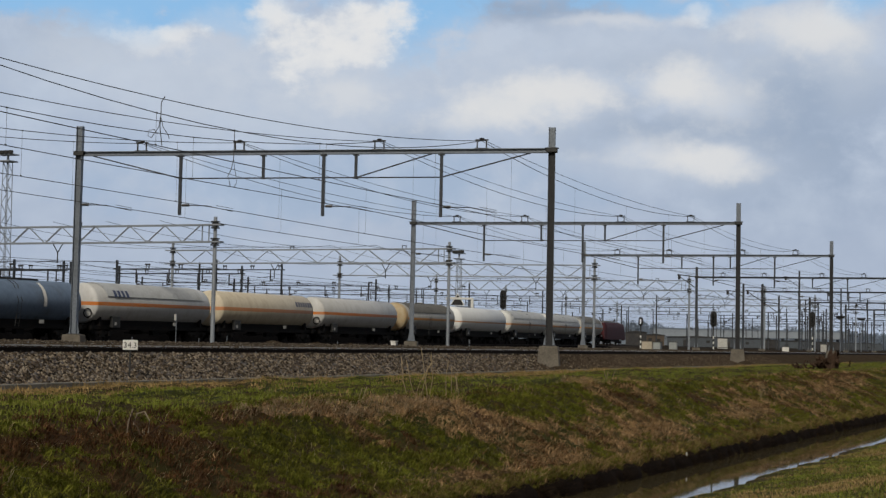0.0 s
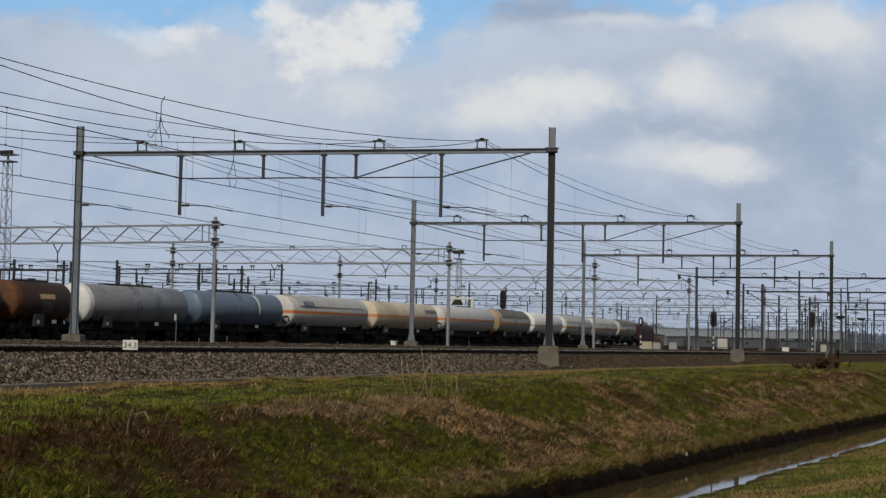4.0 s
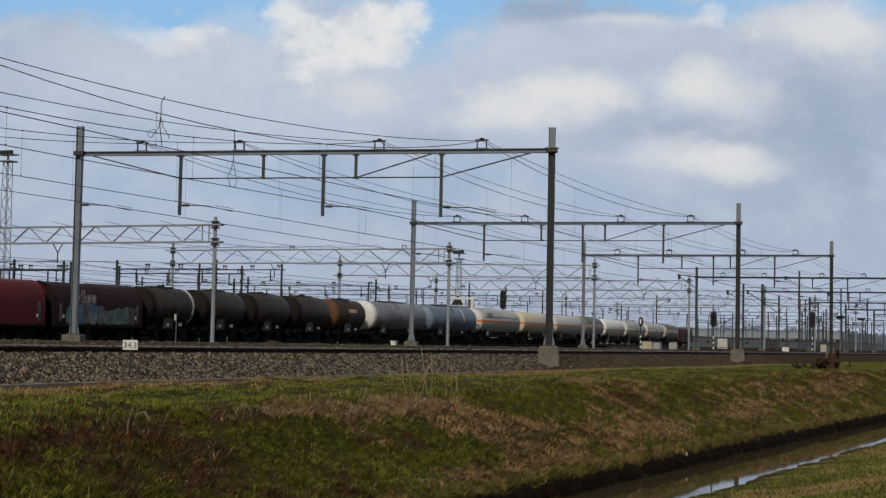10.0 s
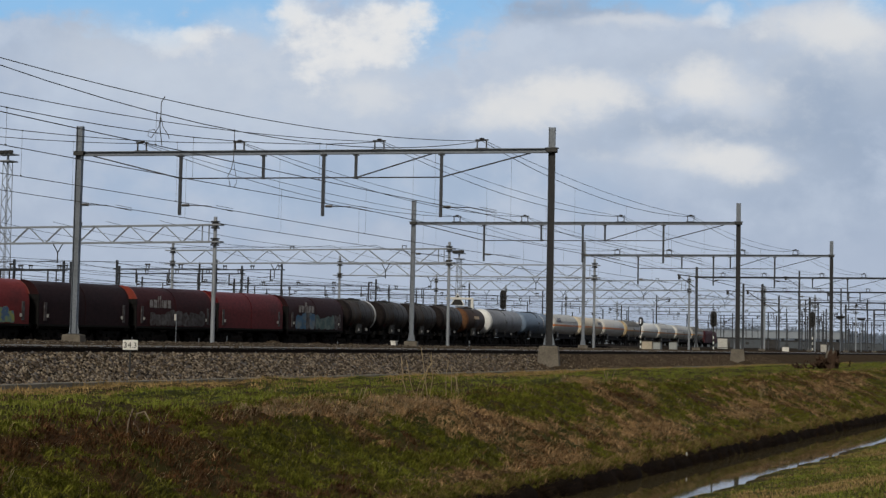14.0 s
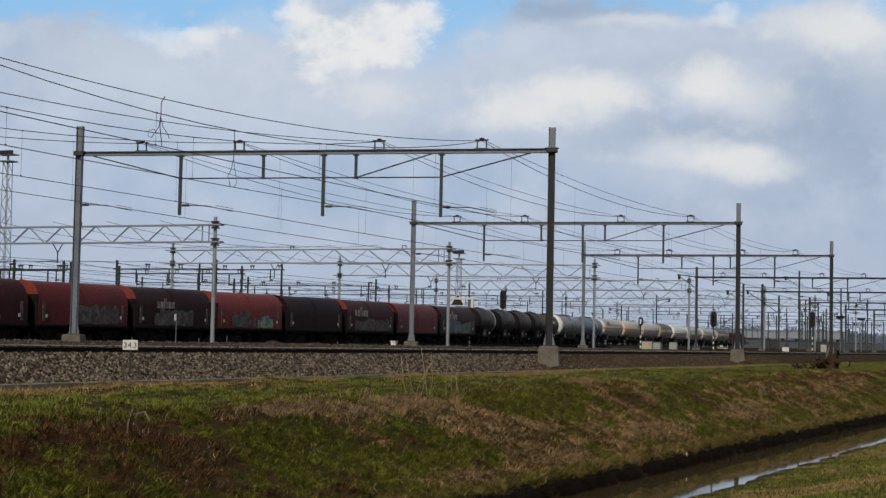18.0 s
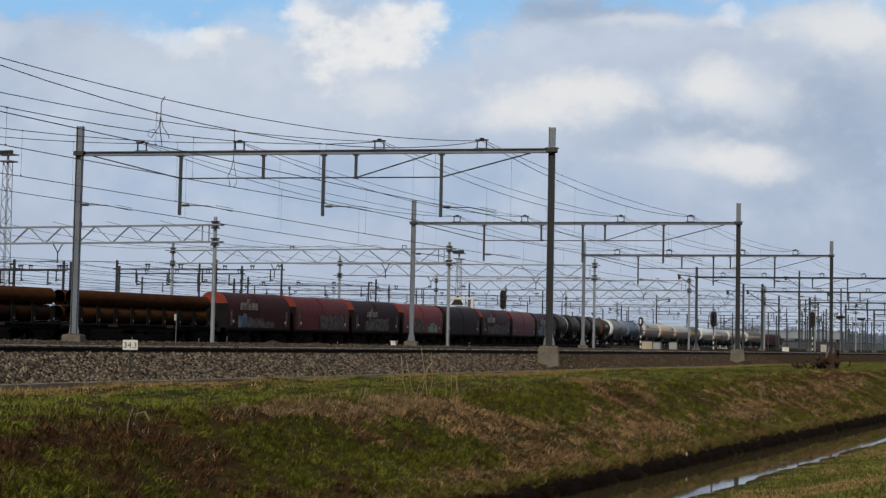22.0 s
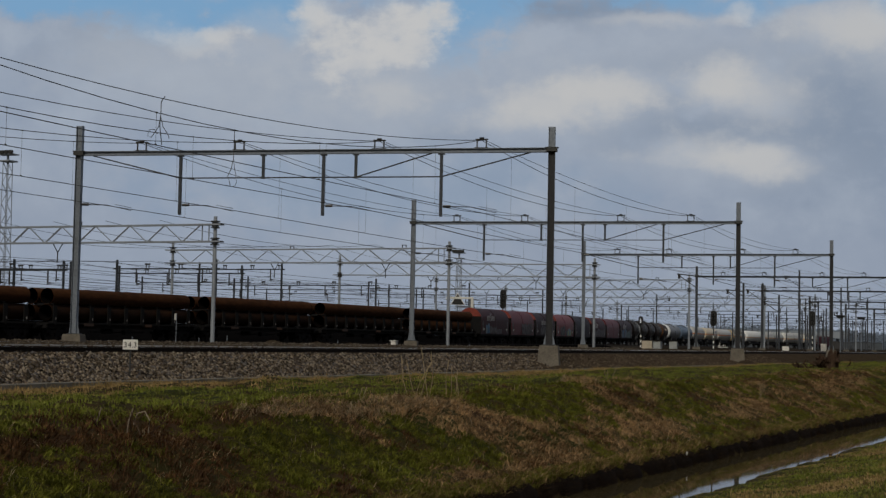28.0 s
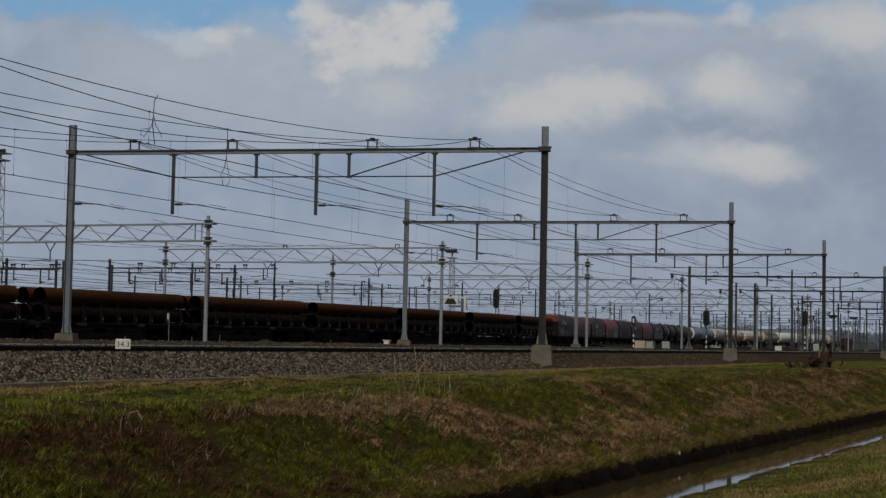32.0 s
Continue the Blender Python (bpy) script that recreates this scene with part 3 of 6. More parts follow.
LATTICE = [(40.7, -41, -92, 8.93, 7.63, 9.55, 9.5, 0.6, True, 1.62, 14.6, 14.0), (80.0, -38, -70, 9.53, 8.15, 10.2, 10.5, 0.3, True), (115.0, -34, -65, 9.73, 8.28, 10.5, 10.7, -5.0, True),
           (160.7, -34, -75, 9.93, 8.5, 10.75, 10.9, 3.0, True), (205, -32, -80, 10.1, 8.7, 11.0, 11.0, 3.0, True), (255, -32, -85, 10.3, 8.9, 11.2, 11.2, 3.0, True), (310, -32, -90, 10.5, 9.0, 11.4, 11.4, 3.0, True)]
for row in LATTICE:
    lattice_portal(*row)


def yard_wires():
    xs = [-46, -51, -56, -61, -66]
    for x in xs:
        w = thing("yard_wire", "thin dark overhead wire above a yard track", "wire", group="yard wires")
        for (y0, *_a), (y1, *_b) in zip(LATTICE[:-1], LATTICE[1:]):
            part("messenger_wire", Build().wire(hung((x, y0, _a[2] + 0.4), (x, y1, _b[2] + 0.4), 0.9), 0.02), WIRE, w)
            part("contact_wire", Build().wire(hung((x, y0, 6.1), (x, y1, 6.1), 0.05), 0.02), WIRE, w)


yard_wires()


def far_yard_wires():
    for x, top, low in ((-79, 8.9, 6.3), (-84.5, 8.9, 6.3), (-90, 8.9, 6.3), (-95.5, 8.9, 6.3), (-101, 8.6, 6.1), (-107, 8.6, 6.1), (-113, 8.2, 5.9), (-119, 8.0, 5.8), (-126, 7.8, 5.7)):
        w = thing("yard_wire", "thin dark overhead wire above a yard track", "wire", group="yard wires")
        for y in range(30, 510, 60):
            part("messenger_wire", Build().wire(hung((x, y, top), (x, y + 60, top), 1.0, 8), 0.024), WIRE, w)
            part("contact_wire", Build().wire(hung((x, y, low), (x, y + 60, low), 0.06, 4), 0.024), WIRE, w)


far_yard_wires()


# ---- simple portals further off ----
def yard_portal(y, x0, x1, h, drops=3, m=0.22):
    p = thing("yard_portal", "plain grey steel overhead portal in the distant yard", "portal", pose(0, y, 0), "distant yard portals")
    for x in (x0, x1):
        part("mast", Build().box(x, 0, h / 2 - 0.2, m, m, h + 0.4), YARDSTEEL, p, smooth=0)
    zb = h - 1.1
    part("beam", Build().bar((x0 - 0.5, 0, zb), (x1 + 0.5, 0, zb), 0.16, 0.16), YARDSTEEL, p, smooth=0)
    for k in range(drops):
        x = x0 + (x1 - x0) * (k + 0.6) / drops
        part("hanger_post", Build().box(x, 0, zb - 0.85, 0.13, 0.13, 1.7).tube((x, 0, zb - 1.5), (x + 1.9, 0, zb - 1.65), 0.03, 5).box(x + 0.3, 0, zb - 1.5, 0.34, 0.16, 0.16), DARKSTEEL, p, smooth=0)
        part("wire_seat", Build().box(x + 1.6, 0, zb + 0.56, 0.7, 0.16, 0.2).box(x + 1.4, 0, zb + 0.28, 0.08, 0.1, 0.42).box(x + 1.8, 0, zb + 0.28, 0.08, 0.1, 0.42), DARKSTEEL, p, smooth=0)
    return p


YARD = [(79.5, -104, -90, 8.6, 3), (88.5, -112, -90, 8.9, 4), (99.2, -90, -76, 9.6, 3), (126, -108, -88, 10.3, 4), (141, -104, -90, 11.6, 3), (120, -130, -112, 10.6, 3),
        (165, -112, -86, 10.2, 4), (180, -140, -118, 11.2, 3), (200, -104, -84, 11.0, 3), (222, -150, -110, 11.5, 4), (240, -112, -84, 11.2, 4), (262, -160, -120, 12.0, 4),
        (285, -118, -90, 11.5, 4)]
YARD += [(330, -110, -70, 11.5, 5), (345, -170, -125, 12.0, 4), (375, -105, -60, 11.5, 5), (420, -110, -55, 11.5, 5), (420, -50, -20, 10.5, 4), (470, -100, -30, 11.5, 6),
        (520, -120, -20, 11.5, 6), (560, -130, -30, 11.5, 6), (620, -140, -20, 12, 6), (680, -150, -10, 12, 6), (395, -20, 6, 10.0, 4)]
for y, x0, x1, h, n in YARD:
    yard_portal(y, x0, x1, h, n)


def lattice_tower(x, y, h, w, head, bar=0.1):
    t = thing("light_tower", "tall grey lattice floodlight tower in the yard", "light tower", pose(x, y, -0.3), "light towers")
    for sx in (-1, 1):
        for sy in (-1, 1):
            part("leg", Build().bar((sx * w / 2, sy * w / 2, 0), (sx * w / 2 * 0.7, sy * w / 2 * 0.7, h), bar, bar), GALV, t, smooth=0)
    n = int(h / (w * 1.1))
    b = Build()
    for k in range(n):
        z0, z1 = h * k / n, h * (k + 1) / n
        r0, r1 = w / 2 * (1 - 0.3 * k / n), w / 2 * (1 - 0.3 * (k + 1) / n)
        s = 1 if k % 2 else -1
        for sy in (-1, 1):
            b.bar((-s * r0, sy * r0, z0), (s * r1, sy * r1, z1), bar * 0.6, bar * 0.6)
            b.bar((sy * r0, -s * r0, z0), (sy * r1, s * r1, z1), bar * 0.6, bar * 0.6)
    part("bracing", b, GALV, t, smooth=0)
    if head:
        part("platform", Build().box(0, 0, h + 0.1, w * 1.5, w * 1.5, 0.15).box(0, 0, h + 0.9, w * 2.1, w * 1.2, 0.12).box(0, 0, h + 0.5, 0.2, 0.2, 0.8), GALV, t, smooth=0)
        for k in range(4):
            part("floodlight", Build().box((k - 1.5) * w * 0.55, -w * 0.6, h + 1.15, 0.45, 0.4, 0.4), DARKSTEEL, t, smooth=0, bevel=0.03)
    return t


lattice_tower(-100, 90.4, 21.2, 1.1, True, 0.065)
lattice_tower(-66, 151, 12.8, 0.8, True, 0.07)


# ---- the freight train ----
LAT_S = (-300, 0, 40, 80, 120, 160, 200, 250, 300, 335, 365, 420, 600)
LAT_X = (0.0, 0.0, -0.05, 0.3, -0.3, -4.1, -8.2, -13.1, -17.4, -19.6, -18.6, -14.0, -1.5)
RISE_S = (0, 60, 120, 180, 250, 400)
RISE_Z = (-0.27, 0.08, 0.24, 0.40, 0.50, 0.50)


def lateral(s):
    return float(np.mean(np.interp(np.linspace(s - 16, s + 16, 9), LAT_S, LAT_X)))


def train_track(s):
    """The middle of the train's track at s metres along it."""
    return Vector((-48.6 + lateral(s), s, float(np.mean(np.interp(np.linspace(s - 16, s + 16, 9), RISE_S, RISE_Z)))))


def on_track(s, half):
    a, b = train_track(s - half), train_track(s + half)
    d = b - a
    return Matrix.Translation((a + b) / 2) @ Matrix.Rotation(math.atan2(-d.x, d.y), 4, "Z") @ Matrix.Rotation(math.atan2(d.z, math.hypot(d.x, d.y)), 4, "X")


def train_rails():
    for side in (-0.7535, 0.7535):
        b, pts = Build(), [train_track(s) + Vector((side, 0, 0)) for s in range(-60, 620, 10)]
        for p0, p1 in zip(pts[:-1], pts[1:]):
            b.bar(p0 + Vector((0, 0, -0.07)), p1 + Vector((0, 0, -0.07)), 0.07, 0.14)
        solid("rail", b, RAILRUST, "rusty steel rail under the freight train", "rail", "rails", "structure", smooth=0)


train_rails()


def shade_bund():
    """Low bund added on the far side of the train's track, near black like under-wagon shade."""
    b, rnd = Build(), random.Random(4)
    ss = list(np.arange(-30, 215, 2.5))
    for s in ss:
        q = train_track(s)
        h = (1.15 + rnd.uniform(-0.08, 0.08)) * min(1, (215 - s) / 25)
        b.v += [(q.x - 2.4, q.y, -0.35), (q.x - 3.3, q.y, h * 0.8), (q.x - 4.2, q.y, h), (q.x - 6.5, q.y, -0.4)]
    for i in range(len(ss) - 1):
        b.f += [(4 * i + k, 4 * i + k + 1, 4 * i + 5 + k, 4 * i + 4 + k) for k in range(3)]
    solid("shade_bund", b, BUND, "added near-black bund standing in for shade beneath the train", "bund", kind="structure", smooth=60)


shade_bund()

GAS_WHITE = striped("tank_white_orange", (0.62, 0.62, 0.63), (0.54, 0.55, 0.55), (0.62, 0.20, 0.04), 2.63, 2.90, (0.33, 0.31, 0.27), 0.4)
GAS_CREAM = striped("tank_cream_orange", (0.69, 0.62, 0.49), (0.60, 0.53, 0.41), (0.62, 0.28, 0.13), 2.63, 2.93, (0.36, 0.26, 0.15), 0.5)
GAS_PALE = striped("tank_pale_grey", (0.65, 0.66, 0.66), (0.58, 0.59, 0.58), (0.55, 0.28, 0.13), 2.45, 2.70, (0.36, 0.34, 0.31), 0.4)
GAS_BRIGHT = striped("tank_clean_white", (0.82, 0.84, 0.86), (0.76, 0.78, 0.80), (0.58, 0.32, 0.17), 2.50, 2.66, (0.50, 0.50, 0.49), 0.2)
GAS_GREY = striped("tank_grey_orange", (0.50, 0.50, 0.49), (0.42, 0.42, 0.41), (0.58, 0.28, 0.07), 2.52, 2.76, (0.26, 0.24, 0.21), 0.5)
SHIELD = mat("sunshield_grey", (0.52, 0.54, 0.56), (0.45, 0.47, 0.49), (0.28, 0.28, 0.28), 0.6, 0, 5, 0.7)
SHIELD_DARK = mat("sunshield_dark", (0.17, 0.165, 0.15), (0.12, 0.115, 0.10), (0.07, 0.065, 0.06), 0.7, 0, 5, 0.7)
ORANGE = mat("orange_paint", (0.50, 0.42, 0.29), (0.42, 0.30, 0.15), (0.45, 0.20, 0.05), 0.5, 0, 1.6, 0.6, cover=(0.45, 0.6))
BLUE_TANK = mat("tank_blue_grey", (0.150, 0.215, 0.325), (0.118, 0.172, 0.262), (0.085, 0.098, 0.115), 0.5, 0, 3, 0.5, 0.03, 0.7)
GREY_TANK = mat("tank_mid_grey", (0.265, 0.285, 0.33), (0.205, 0.222, 0.26), (0.11, 0.112, 0.118), 0.55, 0, 3, 0.5, 0.03, 0.8)
DARK_TANK = mat("tank_dark_grey", (0.036, 0.035, 0.037), (0.021, 0.020, 0.022), (0.040, 0.026, 0.018), 0.55, 0, 2.5, 0.7, 0.05, 0.8, (1.2, 1.6, 0.3), (0.45, 0.65), gloss=0.35)
# near-black dished ends of the short dark tanks
DARK_END = mat("tank_end_dark", (0.019, 0.015, 0.016), (0.012, 0.010, 0.011), (0.026, 0.019, 0.017), 0.7, 0, 3, 0.8, 0.05, 0.7, gloss=0.1)
RUST_TANK = mat("tank_rust", (0.044, 0.024, 0.018), (0.030, 0.018, 0.015), (0.11, 0.048, 0.018), 0.7, 0, 4, 0.35, 0.05, 0.9)
PALE_END = mat("pale_tank_end", (0.74, 0.76, 0.78), (0.66, 0.68, 0.70), (0.50, 0.50, 0.48), 0.5, 0, 4, 1.0, 0.03, 0.5)
HOOD_DARK = mat("hood_dark_maroon", (0.048, 0.0105, 0.01275), (0.033, 0.00825, 0.0105), (0.0255, 0.0105, 0.012), 0.55, 0, 5, 0.5, 0.05, 0.7, (1, 0.6, 1), gloss=0.14)
HOOD_BROWN = mat("hood_dark_brown", (0.03, 0.009, 0.01125), (0.021, 0.0075, 0.009), (0.01875, 0.00975, 0.0105), 0.55, 0, 5, 0.5, 0.05, 0.7, (1, 0.6, 1), gloss=0.14)
HOOD_RED = mat("hood_red", (0.125, 0.01232, 0.01496), (0.0748, 0.01056, 0.01232), (0.04576, 0.01144, 0.01232), 0.5, 0, 5, 0.5, 0.05, 0.6, (1, 0.6, 1), gloss=0.2)
HOOD_BRIGHT = mat("hood_bright_red", (0.185, 0.020, 0.020), (0.130, 0.016, 0.017), (0.062, 0.013, 0.014), 0.5, 0, 5, 0.5, 0.05, 0.6, (1, 0.6, 1), gloss=0.25)
HOOD_BLACK = mat("hood_sooty", (0.020, 0.0085, 0.011), (0.014, 0.007, 0.009), (0.026, 0.010, 0.012), 0.55, 0, 5, 0.5, 0.05, 0.7, (1, 0.6, 1), gloss=0.12)
HOOD_END = mat("hood_end_orange", (0.26, 0.042, 0.026), (0.17, 0.030, 0.021), (0.09, 0.022, 0.018), 0.55, 0, 5, 0.8, 0.03, 0.5)
PIPE_RUST = mat("pipe_rust", (0.074, 0.0295, 0.0103), (0.044, 0.0175, 0.0072), (0.0132, 0.00726, 0.00528), 0.85, 0, 4, 0.7, 0.1, 0.7, (1, 0.3, 1), gloss=0.1)
PIPE_SHADED = mat("pipe_rust_shaded", (0.0204, 0.009, 0.0042), (0.0132, 0.006, 0.0036), (0.039, 0.0156, 0.0048), 0.8, 0, 4, 0.7, 0.1, 0.7, (1, 0.3, 1), gloss=0.1)
RUST_END = mat("tank_end_rust", (0.135, 0.056, 0.018), (0.09, 0.038, 0.015), (0.05, 0.024, 0.014), 0.8, 0, 4, 0.8, 0.05, 0.7)
INSIDE = mat("pipe_bore_shade", (0.007, 0.006, 0.006), None, None, 0.95, gloss=0.0)
LOCO_RED = mat("loco_red", (0.065, 0.012, 0.016), (0.048, 0.010, 0.013), (0.04, 0.016, 0.017), 0.6, 0, 5, 0.8, 0.02, 0.5, gloss=0.12)
LOCO_GREY = mat("loco_grey", (0.20, 0.20, 0.21), None, (0.1, 0.1, 0.1), 0.5)
PLATE = mat("plate_white", (0.6, 0.6, 0.58), None, (0.3, 0.28, 0.25), 0.6, 0, 5, 2)
TEXT_BLUE = mat("lettering_blue", (0.05, 0.07, 0.16), None, None, 0.6)
TEXT_PALE = mat("lettering_pale", (0.38, 0.375, 0.385), (0.26, 0.25, 0.255), (0.10, 0.08, 0.082), 0.6, 0, 6, 2.5, amount=0.8, cover=(0.45, 0.6))
SPRAY_BLUE = mat("spray_blue", (0.05, 0.15, 0.30), (0.03, 0.08, 0.15), (0.20, 0.24, 0.26), 0.6, 0, 2.2, 1.1, 0, 0.8, None, (0.45, 0.6))
SPRAY_TEAL = mat("spray_teal", (0.06, 0.13, 0.14), (0.05, 0.07, 0.08), (0.16, 0.22, 0.22), 0.6, 0, 2.6, 1.3, 0, 0.8, None, (0.45, 0.6))
SPRAY_GREY = mat("spray_grey", (0.098, 0.094, 0.102), (0.050, 0.036, 0.040), (0.165, 0.170, 0.185), 0.6, 0, 2.8, 1.6, 0, 0.7, None, (0.48, 0.62), gloss=0.15)
SPRAY_YELLOW = mat("spray_yellow", (0.35, 0.36, 0.08), (0.10, 0.26, 0.28), (0.05, 0.12, 0.3), 0.6, 0, 2.0, 1.5, 0, 0.9, None, (0.45, 0.55))

WHEEL = None


def wheel_mesh():
    b = Build().lathe([(-0.07, 0.0), (-0.07, 0.46), (-0.03, 0.49), (0.0, 0.46), (0.07, 0.455), (0.07, 0.40), (0.03, 0.36), (0.03, 0.14), (0.08, 0.12), (0.08, 0.0)], 0, 0, 18)
    b.v = [(y, x, z) for x, y, z in b.v]
    return mesh_of("wheel", b, UNDER)


WHEEL = wheel_mesh()


def bogie(parent, y, base=0.9):
    """Two axles in a side-framed bogie."""
    g = part("bogie", Build().box(-1.0, y, 0.62, 0.12, base * 2 + 0.9, 0.22).box(1.0, y, 0.62, 0.12, base * 2 + 0.9, 0.22).box(0, y, 0.72, 2.1, 0.4, 0.25)
             .box(1.0, y, 0.42, 0.14, 0.7, 0.30).box(-1.0, y, 0.42, 0.14, 0.7, 0.30), UNDER, parent, smooth=0, bevel=0.015)
    for s in (-1, 1):
        part("axle_box", Build().box(1.02, y + s * base, 0.50, 0.2, 0.32, 0.30), UNDER, g, bevel=0.03)
        for x in (-0.77, 0.77):
            part("wheel", WHEEL, UNDER, g, at=pose(x, y + s * base, 0.46, 0, 0, 0 if x < 0 else 180))
    return g


def running_gear(w, length, two_axle=False, deck=1.02):
    """Underframe, buffers, wheels and brake gear shared by all the wagons."""
    h = length / 2 - 0.62
    part("underframe", Build().box(-1.0, 0, deck - 0.02, 0.12, 2 * h, 0.30).box(1.0, 0, deck - 0.02, 0.12, 2 * h, 0.30)
         .box(0, h - 0.1, deck - 0.02, 2.6, 0.2, 0.34).box(0, -h + 0.1, deck - 0.02, 2.6, 0.2, 0.34).box(0, 0, deck - 0.06, 1.9, 0.3, 0.22), UNDER, w, smooth=0, bevel=0.01)
    for sx in (-0.875, 0.875):
        for sy in (-1, 1):
            part("buffer", Build().tube((sx, sy * h, deck), (sx, sy * (h + 0.42), deck), 0.09, 8).tube((sx, sy * (h + 0.42), deck), (sx, sy * (h + 0.6), deck), 0.23, 12), UNDER, w)
    if two_axle:
        for s in (-1, 1):
            y = s * (h - 1.55)
            a = part("axle_guard", Build().box(1.0, y, 0.7, 0.08, 0.5, 0.6).box(-1.0, y, 0.7, 0.08, 0.5, 0.6).tube((-0.9, y, 0.46), (0.9, y, 0.46), 0.08, 8), UNDER, w, smooth=0)
            for x in (-0.77, 0.77):
                part("wheel", WHEEL, UNDER, a, at=pose(x, y, 0.46, 0, 0, 0 if x < 0 else 180))
    else:
        for s in (-1, 1):
            bogie(w, s * (h - 1.75))
    part("brake_gear", Build().tube((0.5, -h * 0.35, 0.62), (0.5, h * 0.35, 0.62), 0.05, 6).box(0.7, h * 0.1, 0.62, 0.35, 0.9, 0.35).tube((-0.4, -0.7, 0.68), (-0.4, 0.5, 0.68), 0.19, 10), UNDER, w)


def dome(y0, y1, r, depth=0.42, n=7):
    """A tank's radius along its length, with dished ends."""
    a = [(y0 + depth * (1 - math.cos(math.pi / 2 * k / n)), r * math.sin(math.pi / 2 * k / n)) for k in range(n + 1)]
    b = [(y1 - depth * (1 - math.cos(math.pi / 2 * k / n)), r * math.sin(math.pi / 2 * k / n)) for k in range(n, -1, -1)]
    return [(y, max(q, 0.001)) for y, q in a + b]


def shield_mesh(r, cz, y0, y1, a0=20, a1=160, t=0.03):
    """A curved sheet over the top of a tank."""
    pts = [(math.cos(radians(a)) * q, cz + math.sin(radians(a)) * q) for q, seq in ((r + t, range(a0, a1 + 1, 7)), (r, range(a1, a0 - 1, -7))) for a in seq]
    return Build().prism(pts, y0, y1)


def tank_wagon(label, length, paint, r=1.51, cz=2.80, gap=0.8, shield=None, end=None, rear=None, ribs=0, extra=None, two_axle=False, catwalk=True, band=None):
    w = thing("tank_wagon", label, "tank wagon", group="freight train wagons")
    running_gear(w, length, two_axle)
    h = length / 2 - gap
    tank = part("tank", Build().lathe(dome(-h, h, r), 0, cz, 36), paint, w, smooth=50)
    if shield:
        part("sunshield", shield_mesh(r + 0.05, cz, -h + 1.5, h - 1.5), shield, tank, "curved sheet sunshield over the tank")
    if end:
        n = 8
        prof = [(y, q + 0.012) for y, q in dome(-h - 0.012, h, r)[:n]] + [(-h + 0.45 + 0.45, r + 0.012)]
        part("end_cap", Build().lathe(prof, 0, cz, 36), end, tank, smooth=50)
    for k in range(ribs):
        y = -h + 0.9 + (2 * h - 1.8) * (k + 0.5) / ribs
        part("rib", Build().lathe([(y - 0.05, r), (y - 0.04, r + 0.035), (y + 0.04, r + 0.035), (y + 0.05, r)], 0, cz, 32), paint, tank, smooth=20)
    if band:
        y = band * h
        part("band", Build().lathe([(y - 0.13, r), (y - 0.12, r + 0.03), (y + 0.12, r + 0.03), (y + 0.13, r)], 0, cz, 32), SHIELD, tank, "pale band round the tank", smooth=20)
    # dark box added to shut out daylight below the tank
    part("dark_infill", Build().box(0, 0, 1.30, 1.7, 2 * h - 1.2, 0.5), UNDER, w, smooth=0)
    for s in (-1, 1):
        part("saddle", Build().add([(-1.15, s * (h - 1.2) - 0.12, 1.1), (1.15, s * (h - 1.2) - 0.12, 1.1), (1.1, s * (h - 1.2) - 0.12, cz - 0.85), (-1.1, s * (h - 1.2) - 0.12, cz - 0.85),
                                    (-1.15, s * (h - 1.2) + 0.12, 1.1), (1.15, s * (h - 1.2) + 0.12, 1.1), (1.1, s * (h - 1.2) + 0.12, cz - 0.85), (-1.1, s * (h - 1.2) + 0.12, cz - 0.85)],
                                   [(0, 1, 2, 3), (7, 6, 5, 4), (0, 4, 5, 1), (1, 5, 6, 2), (2, 6, 7, 3), (3, 7, 4, 0)]), UNDER, w, smooth=0)
    if catwalk:
        part("catwalk", Build().box(0, 0, cz + r + 0.08, 0.7, 2 * h * 0.45, 0.04).box(0.34, 0, cz + r + 0.02, 0.04, 2 * h * 0.45, 0.12).box(-0.34, 0, cz + r + 0.02, 0.04, 2 * h * 0.45, 0.12), DARKSTEEL, w, smooth=0)
        part("manhole", Build().tube((0, 0.2, cz + r - 0.05), (0, 0.2, cz + r + 0.2), 0.3, 14), paint, w)
        ld = Build()
        for s in (-0.2, 0.2):
            ld.wire([(1.35, s - 0.3, 1.0), (r + 0.08, s - 0.3, cz), (r * 0.75, s - 0.3, cz + r * 0.75), (0.35, s - 0.3, cz + r + 0.08)], 0.02, 5)
        for k in range(6):
            z = 1.2 + k * 0.33
            ld.tube((1.38, -0.5, z), (1.38, -0.1, z), 0.015, 5)
        part("ladder", ld, DARKSTEEL, w)
    part("valve_box", Build().box(1.24, -h + 2.9, 1.42, 0.30, 1.0, 0.85), DARKSTEEL, w, smooth=0, bevel=0.02)
    part("plate", Build().box(1.40, -h + 2.75, 1.30, 0.012, 0.26, 0.24), PLATE, w, smooth=0)
    part("plate", Build().box(1.30, h * 0.35, 1.34, 0.02, 0.5, 0.26), PLATE, w, smooth=0)
    if extra:
        extra(w, h, r, cz)
    return w


def on_tank(r, cz, y0, y1, z0, z1, off=0.012, n=5):
    """A thin patch lying on a tank's near side."""
    b = Build()
    for k in range(n + 1):
        z = z0 + (z1 - z0) * k / n
        x = math.sqrt(max(0.01, (r + off) ** 2 - (z - cz) ** 2))
        b.v += [(x, y0, z), (x, y1, z)]
    b.f = [(2 * k, 2 * k + 1, 2 * k + 3, 2 * k + 2) for k in range(n)]
    return b


